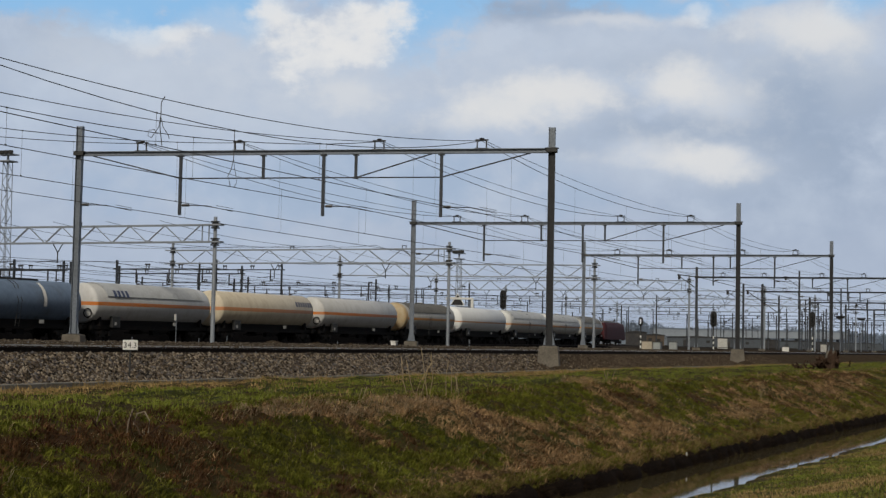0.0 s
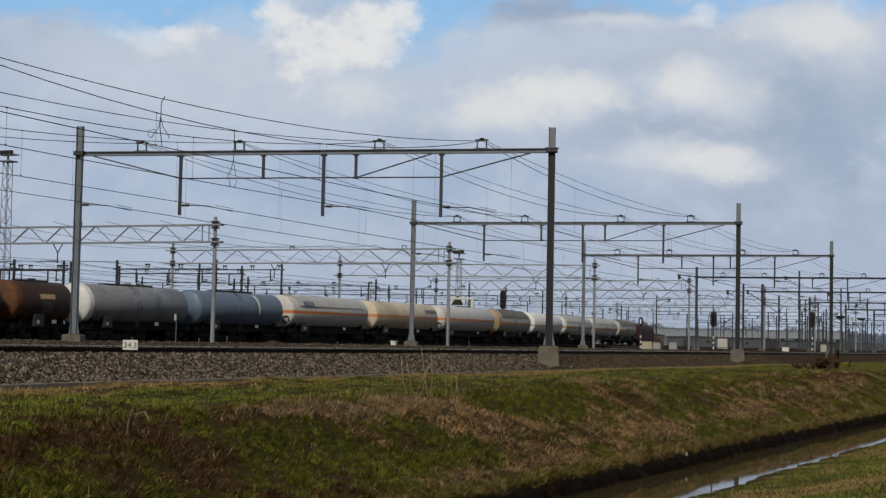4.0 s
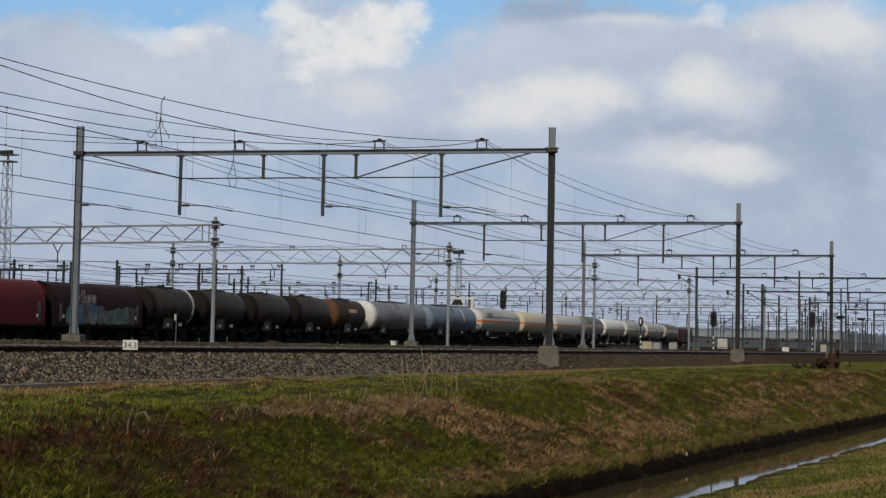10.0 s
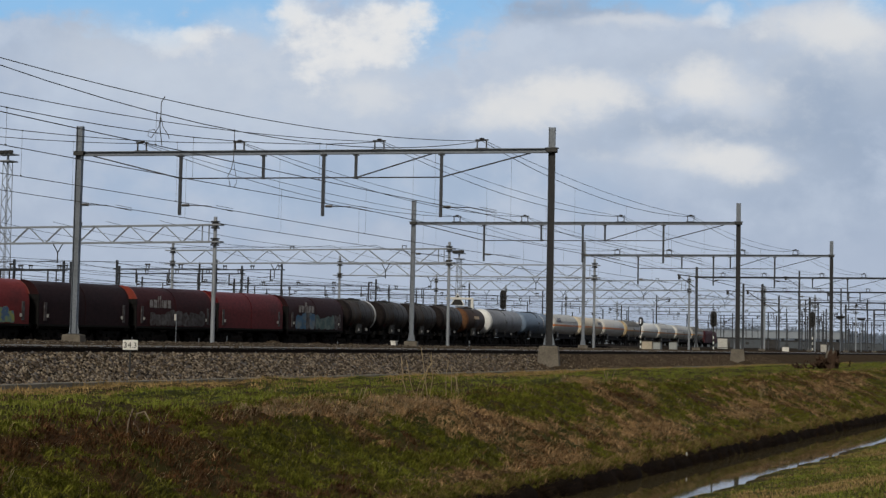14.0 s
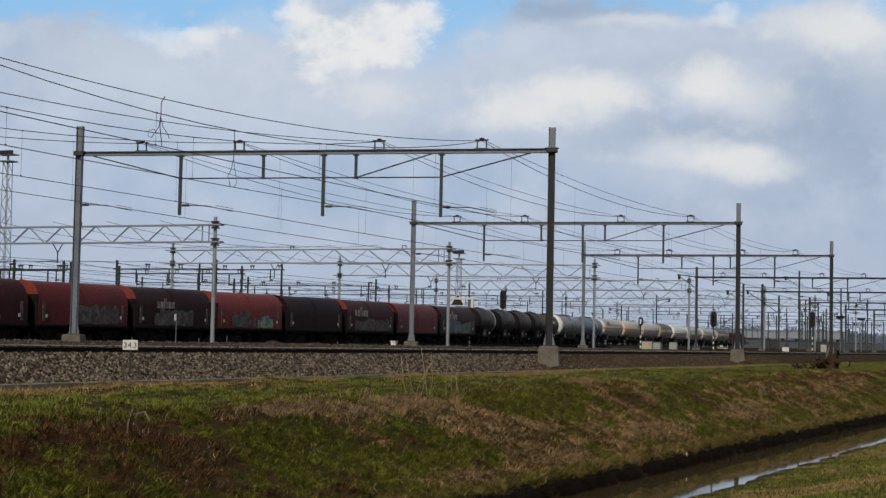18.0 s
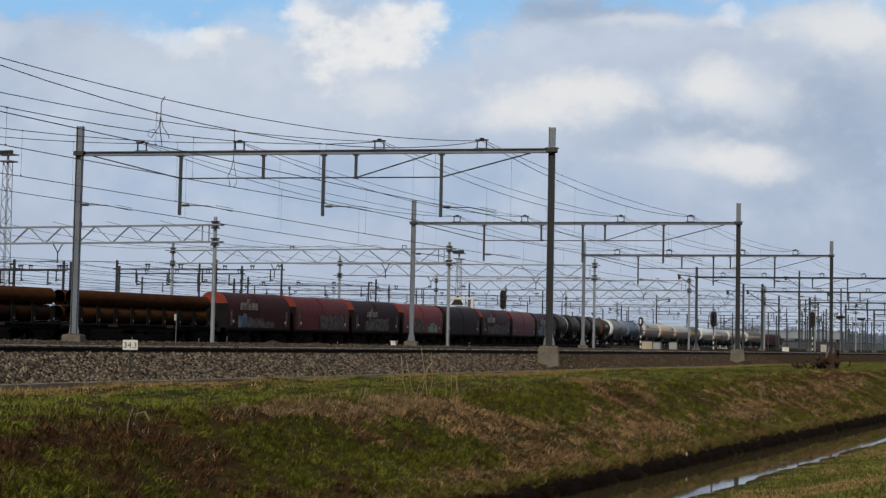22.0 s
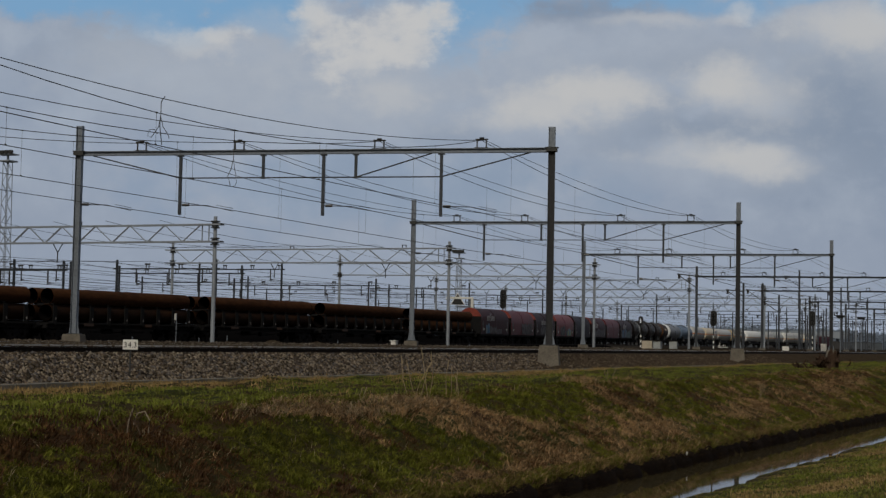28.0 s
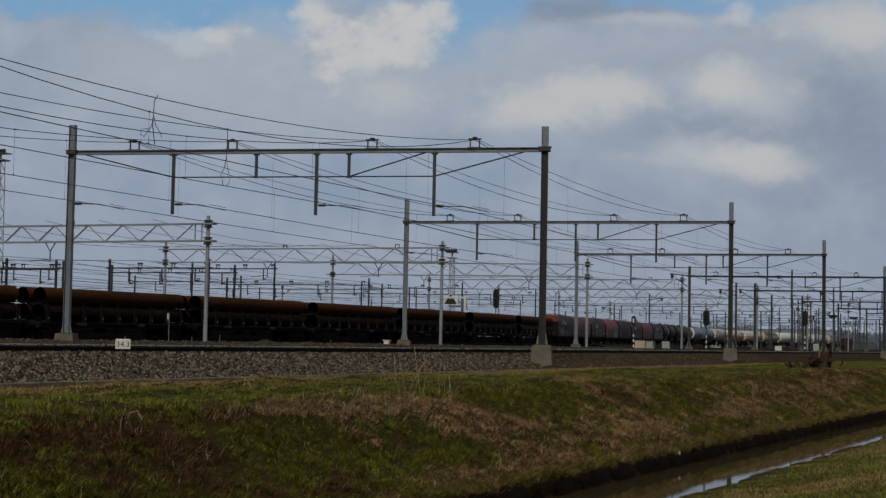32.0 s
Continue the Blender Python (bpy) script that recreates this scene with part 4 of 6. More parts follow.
def letter_bars(w, r, cz, y, z, count, size, material, name="lettering"):
    """Unreadable lettering as plain bars on a tank."""
    for k in range(count):
        part(name, on_tank(r, cz, y + k * size * 1.25, y + k * size * 1.25 + size * 0.8, z, z + size * 1.2, 0.014), material, w, smooth=0)


def shield_extra(w, h, r, cz):
    letter_bars(w, r + 0.085, cz, -h + 2.4, cz + 0.50, 4, 0.42, TEXT_BLUE)
    gas_extra(w, h, r, cz)


def gas_extra(w, h, r, cz):
    hoop = Build()
    ring = [(r * 0.55 + 0.33 * math.cos(a), -h + 0.12 - 0.16, cz - 0.75 + 0.33 * math.sin(a)) for a in [2 * math.pi * k / 16 for k in range(17)]]
    part("hose_ring", hoop.wire(ring, 0.05, 6), BLACK, w)


def blue_extra(w, h, r, cz):
    part("arc_mark", on_tank(r, cz, h * 0.34, h * 0.34 + 0.34, cz - 0.35, cz + 1.32, 0.014, 10), WHITE, w, "white painted arc")


def rust_extra(w, h, r, cz):
    part("sprayed_lettering", on_tank(r, cz, -0.4, 1.0, cz - 0.75, cz + 0.1), SPRAY_GREY, w, "pale sprayed lettering")
    part("warning_patch", on_tank(r, cz, -0.6, 1.1, cz + 0.2, cz + 0.55), ORANGE, w, "faded orange patch")


def dark_extra(w, h, r, cz):
    part("plate", on_tank(r, cz, -h + 1.0, -h + 1.5, cz - 1.15, cz - 0.8), LOCO_RED, w, "small red plate")


def hood_profile(dx=0.0):
    pts = [(1.42, 1.12), (1.45, 2.55), (1.38, 3.05), (1.22, 3.50), (0.95, 3.86), (0.55, 4.12), (0.0, 4.24)]
    pts = [(x + (dx if x else 0), z + (dx if z > 2 else 0)) for x, z in pts]
    return pts + [(-x, z) for x, z in reversed(pts[:-1])]


SPRAY_RND = random.Random(21)


def spray(w, material, y0, y1, z0, z1, x=1.487):
    """A row of swollen, rounded and overlapping sprayed letters that reaches down to the sill."""
    rnd, n = SPRAY_RND, max(3, int((y1 - y0) / 0.62))
    for k in range(n):
        top = z1 + rnd.uniform(-0.35, 0.12)
        cy, cz = y0 + (y1 - y0) * (k + 0.5) / n + rnd.uniform(-0.1, 0.1), (1.2 + top) / 2
        ry, rz = (y1 - y0) / n * rnd.uniform(0.62, 0.85), (top - 1.2) / 2
        pts, m, f = [], 20, rnd.uniform(0, 6)
        for i in range(m):
            a = 2 * math.pi * i / m
            q = 1 + 0.10 * math.sin(3 * a + f) + rnd.uniform(-0.05, 0.03)
            c, t = math.cos(a), math.sin(a)
            pts.append((cy + ry * q * math.copysign(abs(c) ** 0.6, c), max(1.21, cz + rz * q * math.copysign(abs(t) ** 0.6, t))))
        d = x - 0.002 + 0.0012 * k
        b = Build().add([(d, y, z) for y, z in pts] + [(d + 0.001, y, z) for y, z in pts], [tuple(range(m - 1, -1, -1)), tuple(range(m, 2 * m))])
        part("graffiti_letter", b, material if rnd.random() < 0.75 else SPRAY_GREY, w, "faded sprayed letter", smooth=0)


def hood_wagon(label, paint, ends, marks=()):
    w = thing("hood_wagon", label, "covered wagon", group="freight train wagons")
    length = 12.08
    running_gear(w, length)
    h = length / 2 - 0.5
    part("hood", Build().prism(hood_profile(), -h + 0.08, 0.05), paint, w, smooth=40)
    part("hood", Build().prism(hood_profile(0.03), -0.05, h - 0.08), paint, w, smooth=40)
    for s in (-1, 1):
        prof = hood_profile(0.05)
        e = part("end_wall", Build().prism([(x, max(z, 3.25)) for x, z in prof if z > 2.5], s * (h - 0.10), s * h), ends, w, "orange-red upper end of the hood", smooth=40)
        # near-black board paints the wagon gap's shade over the lower wall
        part("shaded_lower_end", Build().box(0, s * (h - 0.05), 2.18, 2.86, 0.08, 2.12), UNDER, e, smooth=0)
        part("end_beam", Build().box(0, s * (h + 0.02), 2.9, 2.7, 0.05, 0.10).box(0, s * (h + 0.02), 2.5, 0.10, 0.05, 2.6), UNDER, e, smooth=0)
        part("corner_post", Build().box(1.47, s * (h - 0.75), 2.05, 0.05, 0.30, 1.3), SPRAY_GREY, w, smooth=0)
        part("plate", Build().box(1.50, s * (h - 1.0), 1.75, 0.02, 0.22, 0.24), PLATE, w, smooth=0)
        part("end_platform", Build().box(0, s * (h + 0.2), 1.2, 2.6, 0.35, 0.05), UNDER, w, smooth=0)
    part("sill", Build().box(1.42, 0, 1.08, 0.1, 2 * h, 0.14).box(-1.42, 0, 1.08, 0.1, 2 * h, 0.14), UNDER, w, smooth=0)
    part("floor", Build().box(0, 0, 1.14, 2.6, 2 * h, 0.08), UNDER, w, smooth=0)
    for name, mt, y0, y1, z0, z1, lb in marks:
        x = 1.487
        if name == "graffiti":
            spray(w, mt, y0, y1, z0, z1)
            continue
        part(name, Build().box(x, (y0 + y1) / 2, (z0 + z1) / 2, 0.006, y1 - y0, z1 - z0), mt, w, lb, smooth=0)
    return w


def logo(y, z, s=0.66):
    """Seven pale shapes where the wagon carries its operator's mark."""
    out, x = [], y
    for wd, ht in ((0.5, 0.62), (0.55, 0.62), (0.16, 0.95), (0.16, 0.95), (0.16, 0.62), (0.55, 0.62), (0.55, 0.62)):
        out.append(("logo_shape", TEXT_PALE, x, x + wd * s * 1.3, z, z + ht * s * 1.5, "pale block of a painted company mark"))
        x += (wd + 0.14) * s * 1.3
    return out


def pipe_wagon(label, k):
    w = thing("pipe_wagon", label, "flat wagon", group="freight train wagons")
    length = 20.95
    running_gear(w, length, deck=1.05)
    h = length / 2 - 0.75
    part("deck", Build().box(0, 0, 1.22, 2.7, 2 * h, 0.12), UNDER, w, smooth=0, bevel=0.01)
    r = 0.58
    rnd = random.Random(40 + k)
    for x, z, top in ((-0.62, 1.28 + 0.12 + r, 0), (0.62, 1.28 + 0.12 + r, 0), (-0.62, 1.40 + 3 * r + 0.01, 1), (0.62, 1.40 + 3 * r + 0.01, 1)):
        y0, y1 = -h + 0.35 + rnd.uniform(0, 0.4) + (0.25 if x > 0 else 0), h - 0.35 - rnd.uniform(0, 0.5)
        b = Build().lathe([(y0, r - 0.012), (y0, r), (y1, r), (y1, r - 0.012)], x, z, 28)
        # lower pipes behind the first wagon have shade put into their rust
        pipe = part("pipe", b, PIPE_RUST if (top or k < 1) else PIPE_SHADED, w, "rusty brown large-diameter steel pipe")
        # bore is near black, the darkness of the hollow painted in
        part("bore", Build().lathe([(y0, r - 0.013), (y1, r - 0.013)], x, z, 24), INSIDE, pipe)
    # added dark filler, blocks the sky between upper and lower pipes
    part("row_infill", Build().box(0, 0, 1.40 + 2 * r, 0.9, 2 * h - 1.6, 0.16), UNDER, w, smooth=0)
    n = 9
    for i in range(n):
        y = -h + 0.9 + (2 * h - 1.8) * i / (n - 1)
        for s in (-1, 1):
            part("stake", Build().box(s * 1.26, y, 1.85, 0.07, 0.42, 1.3).box(s * 1.30, y, 1.2, 0.14, 0.2, 0.2), UNDER, w, smooth=0)
        part("stake_tip", Build().box(1.36, y, 1.55, 0.02, 0.07, 0.16), TEXT_PALE, w, smooth=0)
        part("bolster", Build().box(0, y, 1.33, 2.5, 0.16, 0.12).box(0, y, 1.40 + 2 * r + 0.05, 2.4, 0.12, 0.08), UNDER, w, smooth=0)
    part("plate", Build().box(1.37, -h * 0.5, 1.15, 0.02, 1.2, 0.20), RUST_TANK, w, smooth=0)
    part("plate", Build().box(1.37, h * 0.3, 1.15, 0.02, 0.9, 0.20), RUST_TANK, w, smooth=0)
    return w


def locomotive():
    w = thing("locomotive", "red electric locomotive with a grey roof heading the freight train", "locomotive")
    prof = [(1.48, 0.95), (1.48, 2.7), (1.38, 3.25), (1.2, 3.6), (0.9, 3.72)]
    prof = prof + [(-x, z) for x, z in reversed(prof)]
    part("body", Build().prism(prof, -7.6, 7.6), LOCO_RED, w, smooth=25)
    for s in (-1, 1):
        lo = [(x, s * 7.6, z) for x, z in prof]
        hi = [(x * (0.93 if z < 2 else 0.86), s * (9.5 if z < 2.2 else 8.9 if z < 3 else 8.3), z if z < 3 else z * 0.98) for x, z in prof]
        n = len(prof)
        cab = part("cab", Build().add(lo + hi, [(i, (i + 1) % n, n + (i + 1) % n, n + i) for i in range(n)] + [tuple(range(n, 2 * n))]), LOCO_RED, w, smooth=25)
        part("windscreen", Build().add([(-1.1, s * 9.22, 2.45), (1.1, s * 9.22, 2.45), (1.0, s * 8.72, 3.2), (-1.0, s * 8.72, 3.2)], [(0, 1, 2, 3)]), BLACK, cab, smooth=0)
        for x in (-0.9, 0.9):
            part("headlight", Build().tube((x, s * 9.4, 1.5), (x, s * 9.5, 1.5), 0.12, 10), PLATE, cab)
            part("buffer", Build().tube((x, s * 9.3, 1.05), (x, s * 9.75, 1.05), 0.22, 10), UNDER, w)
    part("roof", Build().box(0, 0, 3.80, 1.9, 13.5, 0.16), LOCO_GREY, w, smooth=0, bevel=0.03)
    part("roof_box", Build().box(0, 2.0, 3.98, 1.3, 3.0, 0.25).box(0, -2.2, 3.95, 1.1, 2.0, 0.2), LOCO_GREY, w, smooth=0, bevel=0.03)
    for s, up in ((-1, True), (1, False)):
        y = s * 5.4
        pn = part("pantograph", Build().box(0, y, 4.0, 1.2, 1.4, 0.08), DARKSTEEL, w, smooth=0)
        zt = 5.2 if up else 4.3
        part("arm", Build().bar((0, y - 0.6, 4.05), (0, y + 0.7, (4.05 + zt) / 2), 0.08, 0.08).bar((0, y + 0.7, (4.05 + zt) / 2), (0, y - 0.3, zt), 0.06, 0.06), DARKSTEEL, pn, smooth=0)
        part("collector", Build().box(0, y - 0.3, zt, 1.6, 0.3, 0.06), DARKSTEEL, pn, smooth=0)
    part("skirt", Build().box(0, 0, 0.86, 2.7, 7.0, 0.5), UNDER, w, smooth=0, bevel=0.02)
    for y in (-5.2, 5.2):
        bogie(w, y, 1.4)
    return w


TRAIN = []   # thing, middle at the clip's start, half the distance between its pivots


def put(ob, front, rear):
    TRAIN.append((ob, (front + rear) / 2, max(2.0, (front - rear) / 2 - 2.4)))


put(locomotive(), 203.5, 183.0)
put(tank_wagon("dirty grey gas tank wagon with a faded stripe", 17.5, GAS_GREY, shield=SHIELD_DARK), 183.0, 165.5)
put(tank_wagon("cream grey gas tank wagon with a faded orange stripe", 21.0, GAS_PALE, shield=SHIELD), 165.5, 144.5)
put(tank_wagon("pale grey gas tank wagon with a thin orange stripe", 20.7, GAS_PALE, shield=SHIELD), 144.5, 123.8)
put(tank_wagon("white gas tank wagon with a thin orange stripe", 18.6, GAS_BRIGHT, catwalk=False), 123.8, 105.2)
put(tank_wagon("grey gas tank wagon with a dark sunshield and orange end", 16.4, GAS_GREY, shield=SHIELD_DARK, end=ORANGE), 105.2, 88.8)
put(tank_wagon("white gas tank wagon with an orange stripe", 19.1, GAS_WHITE, catwalk=False, extra=gas_extra), 88.8, 69.7)
put(tank_wagon("cream gas tank wagon with a faded orange stripe", 18.4, GAS_CREAM, catwalk=False, extra=lambda w, h, r, cz: letter_bars(w, r, cz, h - 3.6, cz + 0.42, 7, 0.36, TEXT_BLUE)), 69.7, 51.4)
put(tank_wagon("pale grey gas tank wagon with sunshield and orange stripe", 18.0, GAS_WHITE, shield=SHIELD, catwalk=False, extra=shield_extra), 51.4, 33.5)
put(tank_wagon("blue-grey chemical tank wagon with a white arc", 15.95, BLUE_TANK, r=1.52, cz=2.74, extra=blue_extra), 33.5, 17.8)
put(tank_wagon("mid-grey chemical tank wagon with a white end", 15.65, GREY_TANK, r=1.52, cz=2.74, end=PALE_END, gap=0.8), 17.8, 2.2)
put(tank_wagon("short rust-brown tank wagon with sprayed lettering", 8.15, RUST_TANK, r=1.46, cz=2.72, two_axle=True, gap=0.6, end=RUST_END, extra=rust_extra), 2.2, -5.9)
for k in range(4):
    put(tank_wagon("short dark grey tank wagon streaked with oil", 8.0, DARK_TANK, r=1.52, cz=2.74, two_axle=True, gap=0.5, ribs=4, end=DARK_END, extra=dark_extra, band=(0.8 if k == 3 else 0.0)), -5.9 - 7.98 * k, -5.9 - 7.98 * (k + 1))
GRAF = "faded graffiti sprayed low on the side"
HOODS = [
    ("dark maroon hood wagon with blue graffiti", HOOD_BROWN, HOOD_BROWN, logo(-3.6, 2.75) + [("graffiti", SPRAY_BLUE, -4.1, -0.6, 1.2, 2.75, GRAF), ("graffiti", SPRAY_TEAL, -0.7, 4.3, 1.2, 2.6, GRAF)]),
    ("faded red hood wagon", HOOD_RED, HOOD_RED, []),
    ("dark maroon hood wagon with a pale company mark", HOOD_DARK, HOOD_END, logo(-3.8, 2.62) + [("graffiti", SPRAY_GREY, -3.6, 4.2, 1.2, 2.45, GRAF)]),
    ("dark brown hood wagon with a plain dark end", HOOD_BLACK, HOOD_BROWN, []),
    ("bright red hood wagon with a small yellow and blue tag", HOOD_BRIGHT, HOOD_END, [("graffiti", SPRAY_GREY, -3.0, -0.3, 1.6, 2.6, GRAF), ("graffiti", SPRAY_YELLOW, 0.6, 3.8, 1.4, 2.2, GRAF)]),
    ("dark maroon hood wagon with grey graffiti", HOOD_BROWN, HOOD_END, logo(-2.6, 2.6, 0.55) + [("graffiti", SPRAY_GREY, -2.8, 2.6, 1.4, 2.5, GRAF)]),
    ("red hood wagon with faded grey graffiti", HOOD_RED, HOOD_END, [("graffiti", SPRAY_GREY, -0.6, 4.2, 1.2, 2.7, GRAF)]),
    ("dark maroon hood wagon with an orange end wall", HOOD_DARK, HOOD_END, logo(-3.4, 2.75) + [("graffiti", SPRAY_BLUE, -3.6, -1.6, 1.4, 2.3, GRAF), ("graffiti", SPRAY_GREY, -1.4, 2.4, 1.3, 2.0, GRAF)])]
for k, (lb, a, e, mk) in enumerate(HOODS):
    put(hood_wagon(lb, a, e, mk), -37.75 - 12.08 * k, -37.75 - 12.08 * (k + 1))
for k in range(7):
    put(pipe_wagon("flat wagon stacked with rusty brown steel pipes", k), -134.95 - 20.95 * k, -155.9 - 20.95 * k)


# ---- ballast stones, grass and scrub ----
RNG = np.random.default_rng(7)
LATT = RNG.random((64, 64))


def field(x, y, size):
    """Smooth random values between 0 and 1, with patches of about that size."""
    u, v = np.asarray(x) / size + 17.3, np.asarray(y) / size + 91.7
    i, j = np.floor(u).astype(int), np.floor(v).astype(int)
    a, b = u - i, v - j
    a, b = a * a * (3 - 2 * a), b * b * (3 - 2 * b)
    g = lambda p, q: LATT[p % 64, q % 64]
    return (g(i, j) * (1 - a) + g(i + 1, j) * a) * (1 - b) + (g(i, j + 1) * (1 - a) + g(i + 1, j + 1) * a) * b


def island_mat(name, colors, rough=0.9, patchy=None, clumps=0.75):
    """One tone for each loose piece of a joined mesh."""
    m, n, l, b = nodes_of(name)
    g = n.new("ShaderNodeNewGeometry")
    r = n.new("ShaderNodeValToRGB")
    e = r.color_ramp.elements
    while len(e) < len(colors):
        e.new(0.5)
    for k, c in enumerate(colors):
        e[k].position, e[k].color = k / (len(colors) - 1), (*c, 1)
    l.new(g.outputs["Random Per Island"], r.inputs["Fac"])
    col = r.outputs["Color"]
    if patchy:
        w = noise_node(n, l, 1.6, 6, 0.65)
        col = mix_node(n, l, math_node(n, l, "MULTIPLY", ramp_node(n, l, w.outputs["Fac"], 0.42, 0.66), 0.62), col, patchy)
        # whole clumps differ in tone
        c = noise_node(n, l, 5.5, 3, 0.6)
        col = mix_node(n, l, math_node(n, l, "MULTIPLY", ramp_node(n, l, c.outputs["Fac"], 0.60, 0.40), clumps), col, tuple(v * 0.22 for v in colors[0]))
    l.new(col, b.inputs["Base Color"])
    b.inputs["Roughness"].default_value = rough
    b.inputs["Specular IOR Level"].default_value = 0.1
    return m


def stones():
    n = 80000
    y = -46 + 86 * RNG.random(n) ** 1.7
    x = -1.62 + 2.77 * RNG.random(n)
    k = RNG.random(n) < np.clip((5.0 - y) / 12, 0.0, 1) * np.clip((1.5 - x - 0.05 * (y + 20)) / 0.8, 0.25, 1)
    x, y = x[k], y[k]
    n = len(x)
    z = np.interp(x, (-1.75, -0.9, 1.15), (-0.12, -0.36, -0.88))
    s = 0.024 + 0.044 * RNG.random(n) ** 1.5
    base = np.array([(1, 0, 0), (0, 1, 0), (-1, 0, 0), (0, -1, 0), (0, 0, 1), (0, 0, -1)], float)
    v = base[None] * (0.65 + 0.7 * RNG.random((n, 6, 1))) + 0.35 * (RNG.random((n, 6, 3)) - 0.5)
    a = RNG.random(n) * 6.28
    c, t = np.cos(a)[:, None], np.sin(a)[:, None]
    v = np.stack([v[..., 0] * c - v[..., 1] * t, v[..., 0] * t + v[..., 1] * c, v[..., 2] * 0.8], -1) * s[:, None, None]
    v += np.stack([x, y, z + s * 0.35], -1)[:, None]
    tri = np.array([(0, 1, 4), (1, 2, 4), (2, 3, 4), (3, 0, 4), (1, 0, 5), (2, 1, 5), (3, 2, 5), (0, 3, 5)])
    f = (np.arange(n)[:, None, None] * 6 + tri).reshape(-1, 3)
    m = island_mat("loose_stone", [(0.010, 0.009, 0.008), (0.030, 0.024, 0.018), (0.070, 0.054, 0.038), (0.13, 0.100, 0.072), (0.27, 0.228, 0.178), (0.09, 0.088, 0.095), (0.055, 0.038, 0.028)])
    tagged(new("ballast_stones", bulk_mesh("ballast_stones", v.reshape(-1, 3), f, m)), "loose angular brown and grey ballast stones", "stones", kind="stuff")


stones()


def clods():
    """Soil and half-buried stones where the ballast slope is overgrown."""
    n = 16000
    y = -9 + 60 * RNG.random(n) ** 1.3
    x = -1.55 + 2.6 * RNG.random(n)
    z = np.interp(x, (-1.75, -0.9, 1.15), (-0.12, -0.36, -0.88))
    s = (0.03 + 0.05 * RNG.random(n) ** 2) * (0.6 + 0.8 * field(x, y, 0.7))
    base = np.array([(1, 0.2, -0.4), (-0.6, 0.8, -0.4), (-0.5, -0.9, -0.4), (0.1, 0, 0.7)], float)
    v = base[None] * (0.5 + RNG.random((n, 4, 1))) * s[:, None, None] + np.stack([x, y, z], -1)[:, None]
    tri = np.array([(0, 1, 3), (1, 2, 3), (2, 0, 3), (1, 0, 2)])
    f = (np.arange(n)[:, None, None] * 4 + tri).reshape(-1, 3)
    m = island_mat("soil_clod", [(0.030, 0.022, 0.016), (0.085, 0.064, 0.046), (0.055, 0.041, 0.030), (0.15, 0.120, 0.088)])
    tagged(new("soil_clods", bulk_mesh("soil_clods", v.reshape(-1, 3), f, m)), "brown clods and half-buried stones beside the track", "soil", kind="stuff")


clods()


def blades(name, label, x, y, h, w, colors, lean=0.35, curl=0.5, bias=(0.0, 0.0), down=0.02, patchy=None, clumps=0.75):
    """Bent tapering blades, two faces each."""
    n = len(x)
    z = ground_z(x, y) + rough_z(x, y) - down
    a = RNG.random(n) * 6.283
    la = RNG.random(n) * 6.283
    ll = lean * RNG.random(n) ** 0.7
    dx, dy = np.cos(la) * ll + bias[0] * RNG.random(n), np.sin(la) * ll + bias[1] * RNG.random(n)
    p = np.stack([x, y, z], -1)
    side = np.stack([np.cos(a), np.sin(a), np.zeros(n)], -1) * (w / 2)[:, None]
    mid = p + np.stack([dx * h * 0.45, dy * h * 0.45, h * 0.62], -1)
    tip = p + np.stack([dx * h * (1 + curl), dy * h * (1 + curl), h * (1.0 - 0.35 * ll)], -1)
    v = np.stack([p - side, p + side, mid + side * 0.7, mid - side * 0.7, tip], 1).reshape(-1, 3)
    k = np.arange(n)[:, None, None] * 5
    f = (k + np.array([(0, 1, 2), (0, 2, 3), (3, 2, 4)])).reshape(-1, 3)
    return tagged(new(name, bulk_mesh(name, v, f, island_mat(name + "_blades", colors, patchy=patchy, clumps=clumps))), label, "grass", kind="stuff")


GREENS = [(0.129, 0.139, 0.0198), (0.226, 0.243, 0.0321), (0.172, 0.189, 0.0238), (0.297, 0.281, 0.0548)]
STRAWS = [(0.575, 0.366, 0.185), (0.753, 0.52, 0.28), (0.395, 0.232, 0.112), (0.638, 0.416, 0.213)]
DEADS = [(0.137, 0.0636, 0.0324), (0.202, 0.096, 0.0466), (0.0927, 0.0463, 0.0243), (0.144, 0.0925, 0.0304), (0.283, 0.138, 0.0688)]
TURFS = [(0.142, 0.176, 0.0236), (0.211, 0.25, 0.0346), (0.171, 0.211, 0.0278), (0.264, 0.268, 0.0768), (0.18, 0.222, 0.0295)]
DRYS = [(0.282, 0.195, 0.0871), (0.405, 0.29, 0.135), (0.199, 0.131, 0.0563), (0.333, 0.23, 0.1), (0.158, 0.134, 0.0396)]
# patches on the bank: y, x, half length, half width, strength
PALE = ((-41.0, 9.5, 1.8, 0.2, 0.5), (-38.0, 9.6, 1.8, 0.26, 0.55), (-36.2, 9.9, 1.6, 0.45, 0.6), (-35.0, 10.6, 1.3, 0.5, 0.6), (-34.4, 11.1, 1.0, 0.4, 0.3), (-24.5, 9.2, 1.6, 0.3, 0.55),
        (-39.5, 11.95, 1.8, 0.3, 0.4), (-35.0, 12.0, 2.0, 0.28, 0.45), (-25.5, 11.8, 2.6, 0.35, 0.45), (-17.0, 11.7, 3.5, 0.35, 0.45), (4.0, 11.5, 9.0, 0.6, 0.3), (-47.8, 9.8, 1.0, 0.14, 0.35))
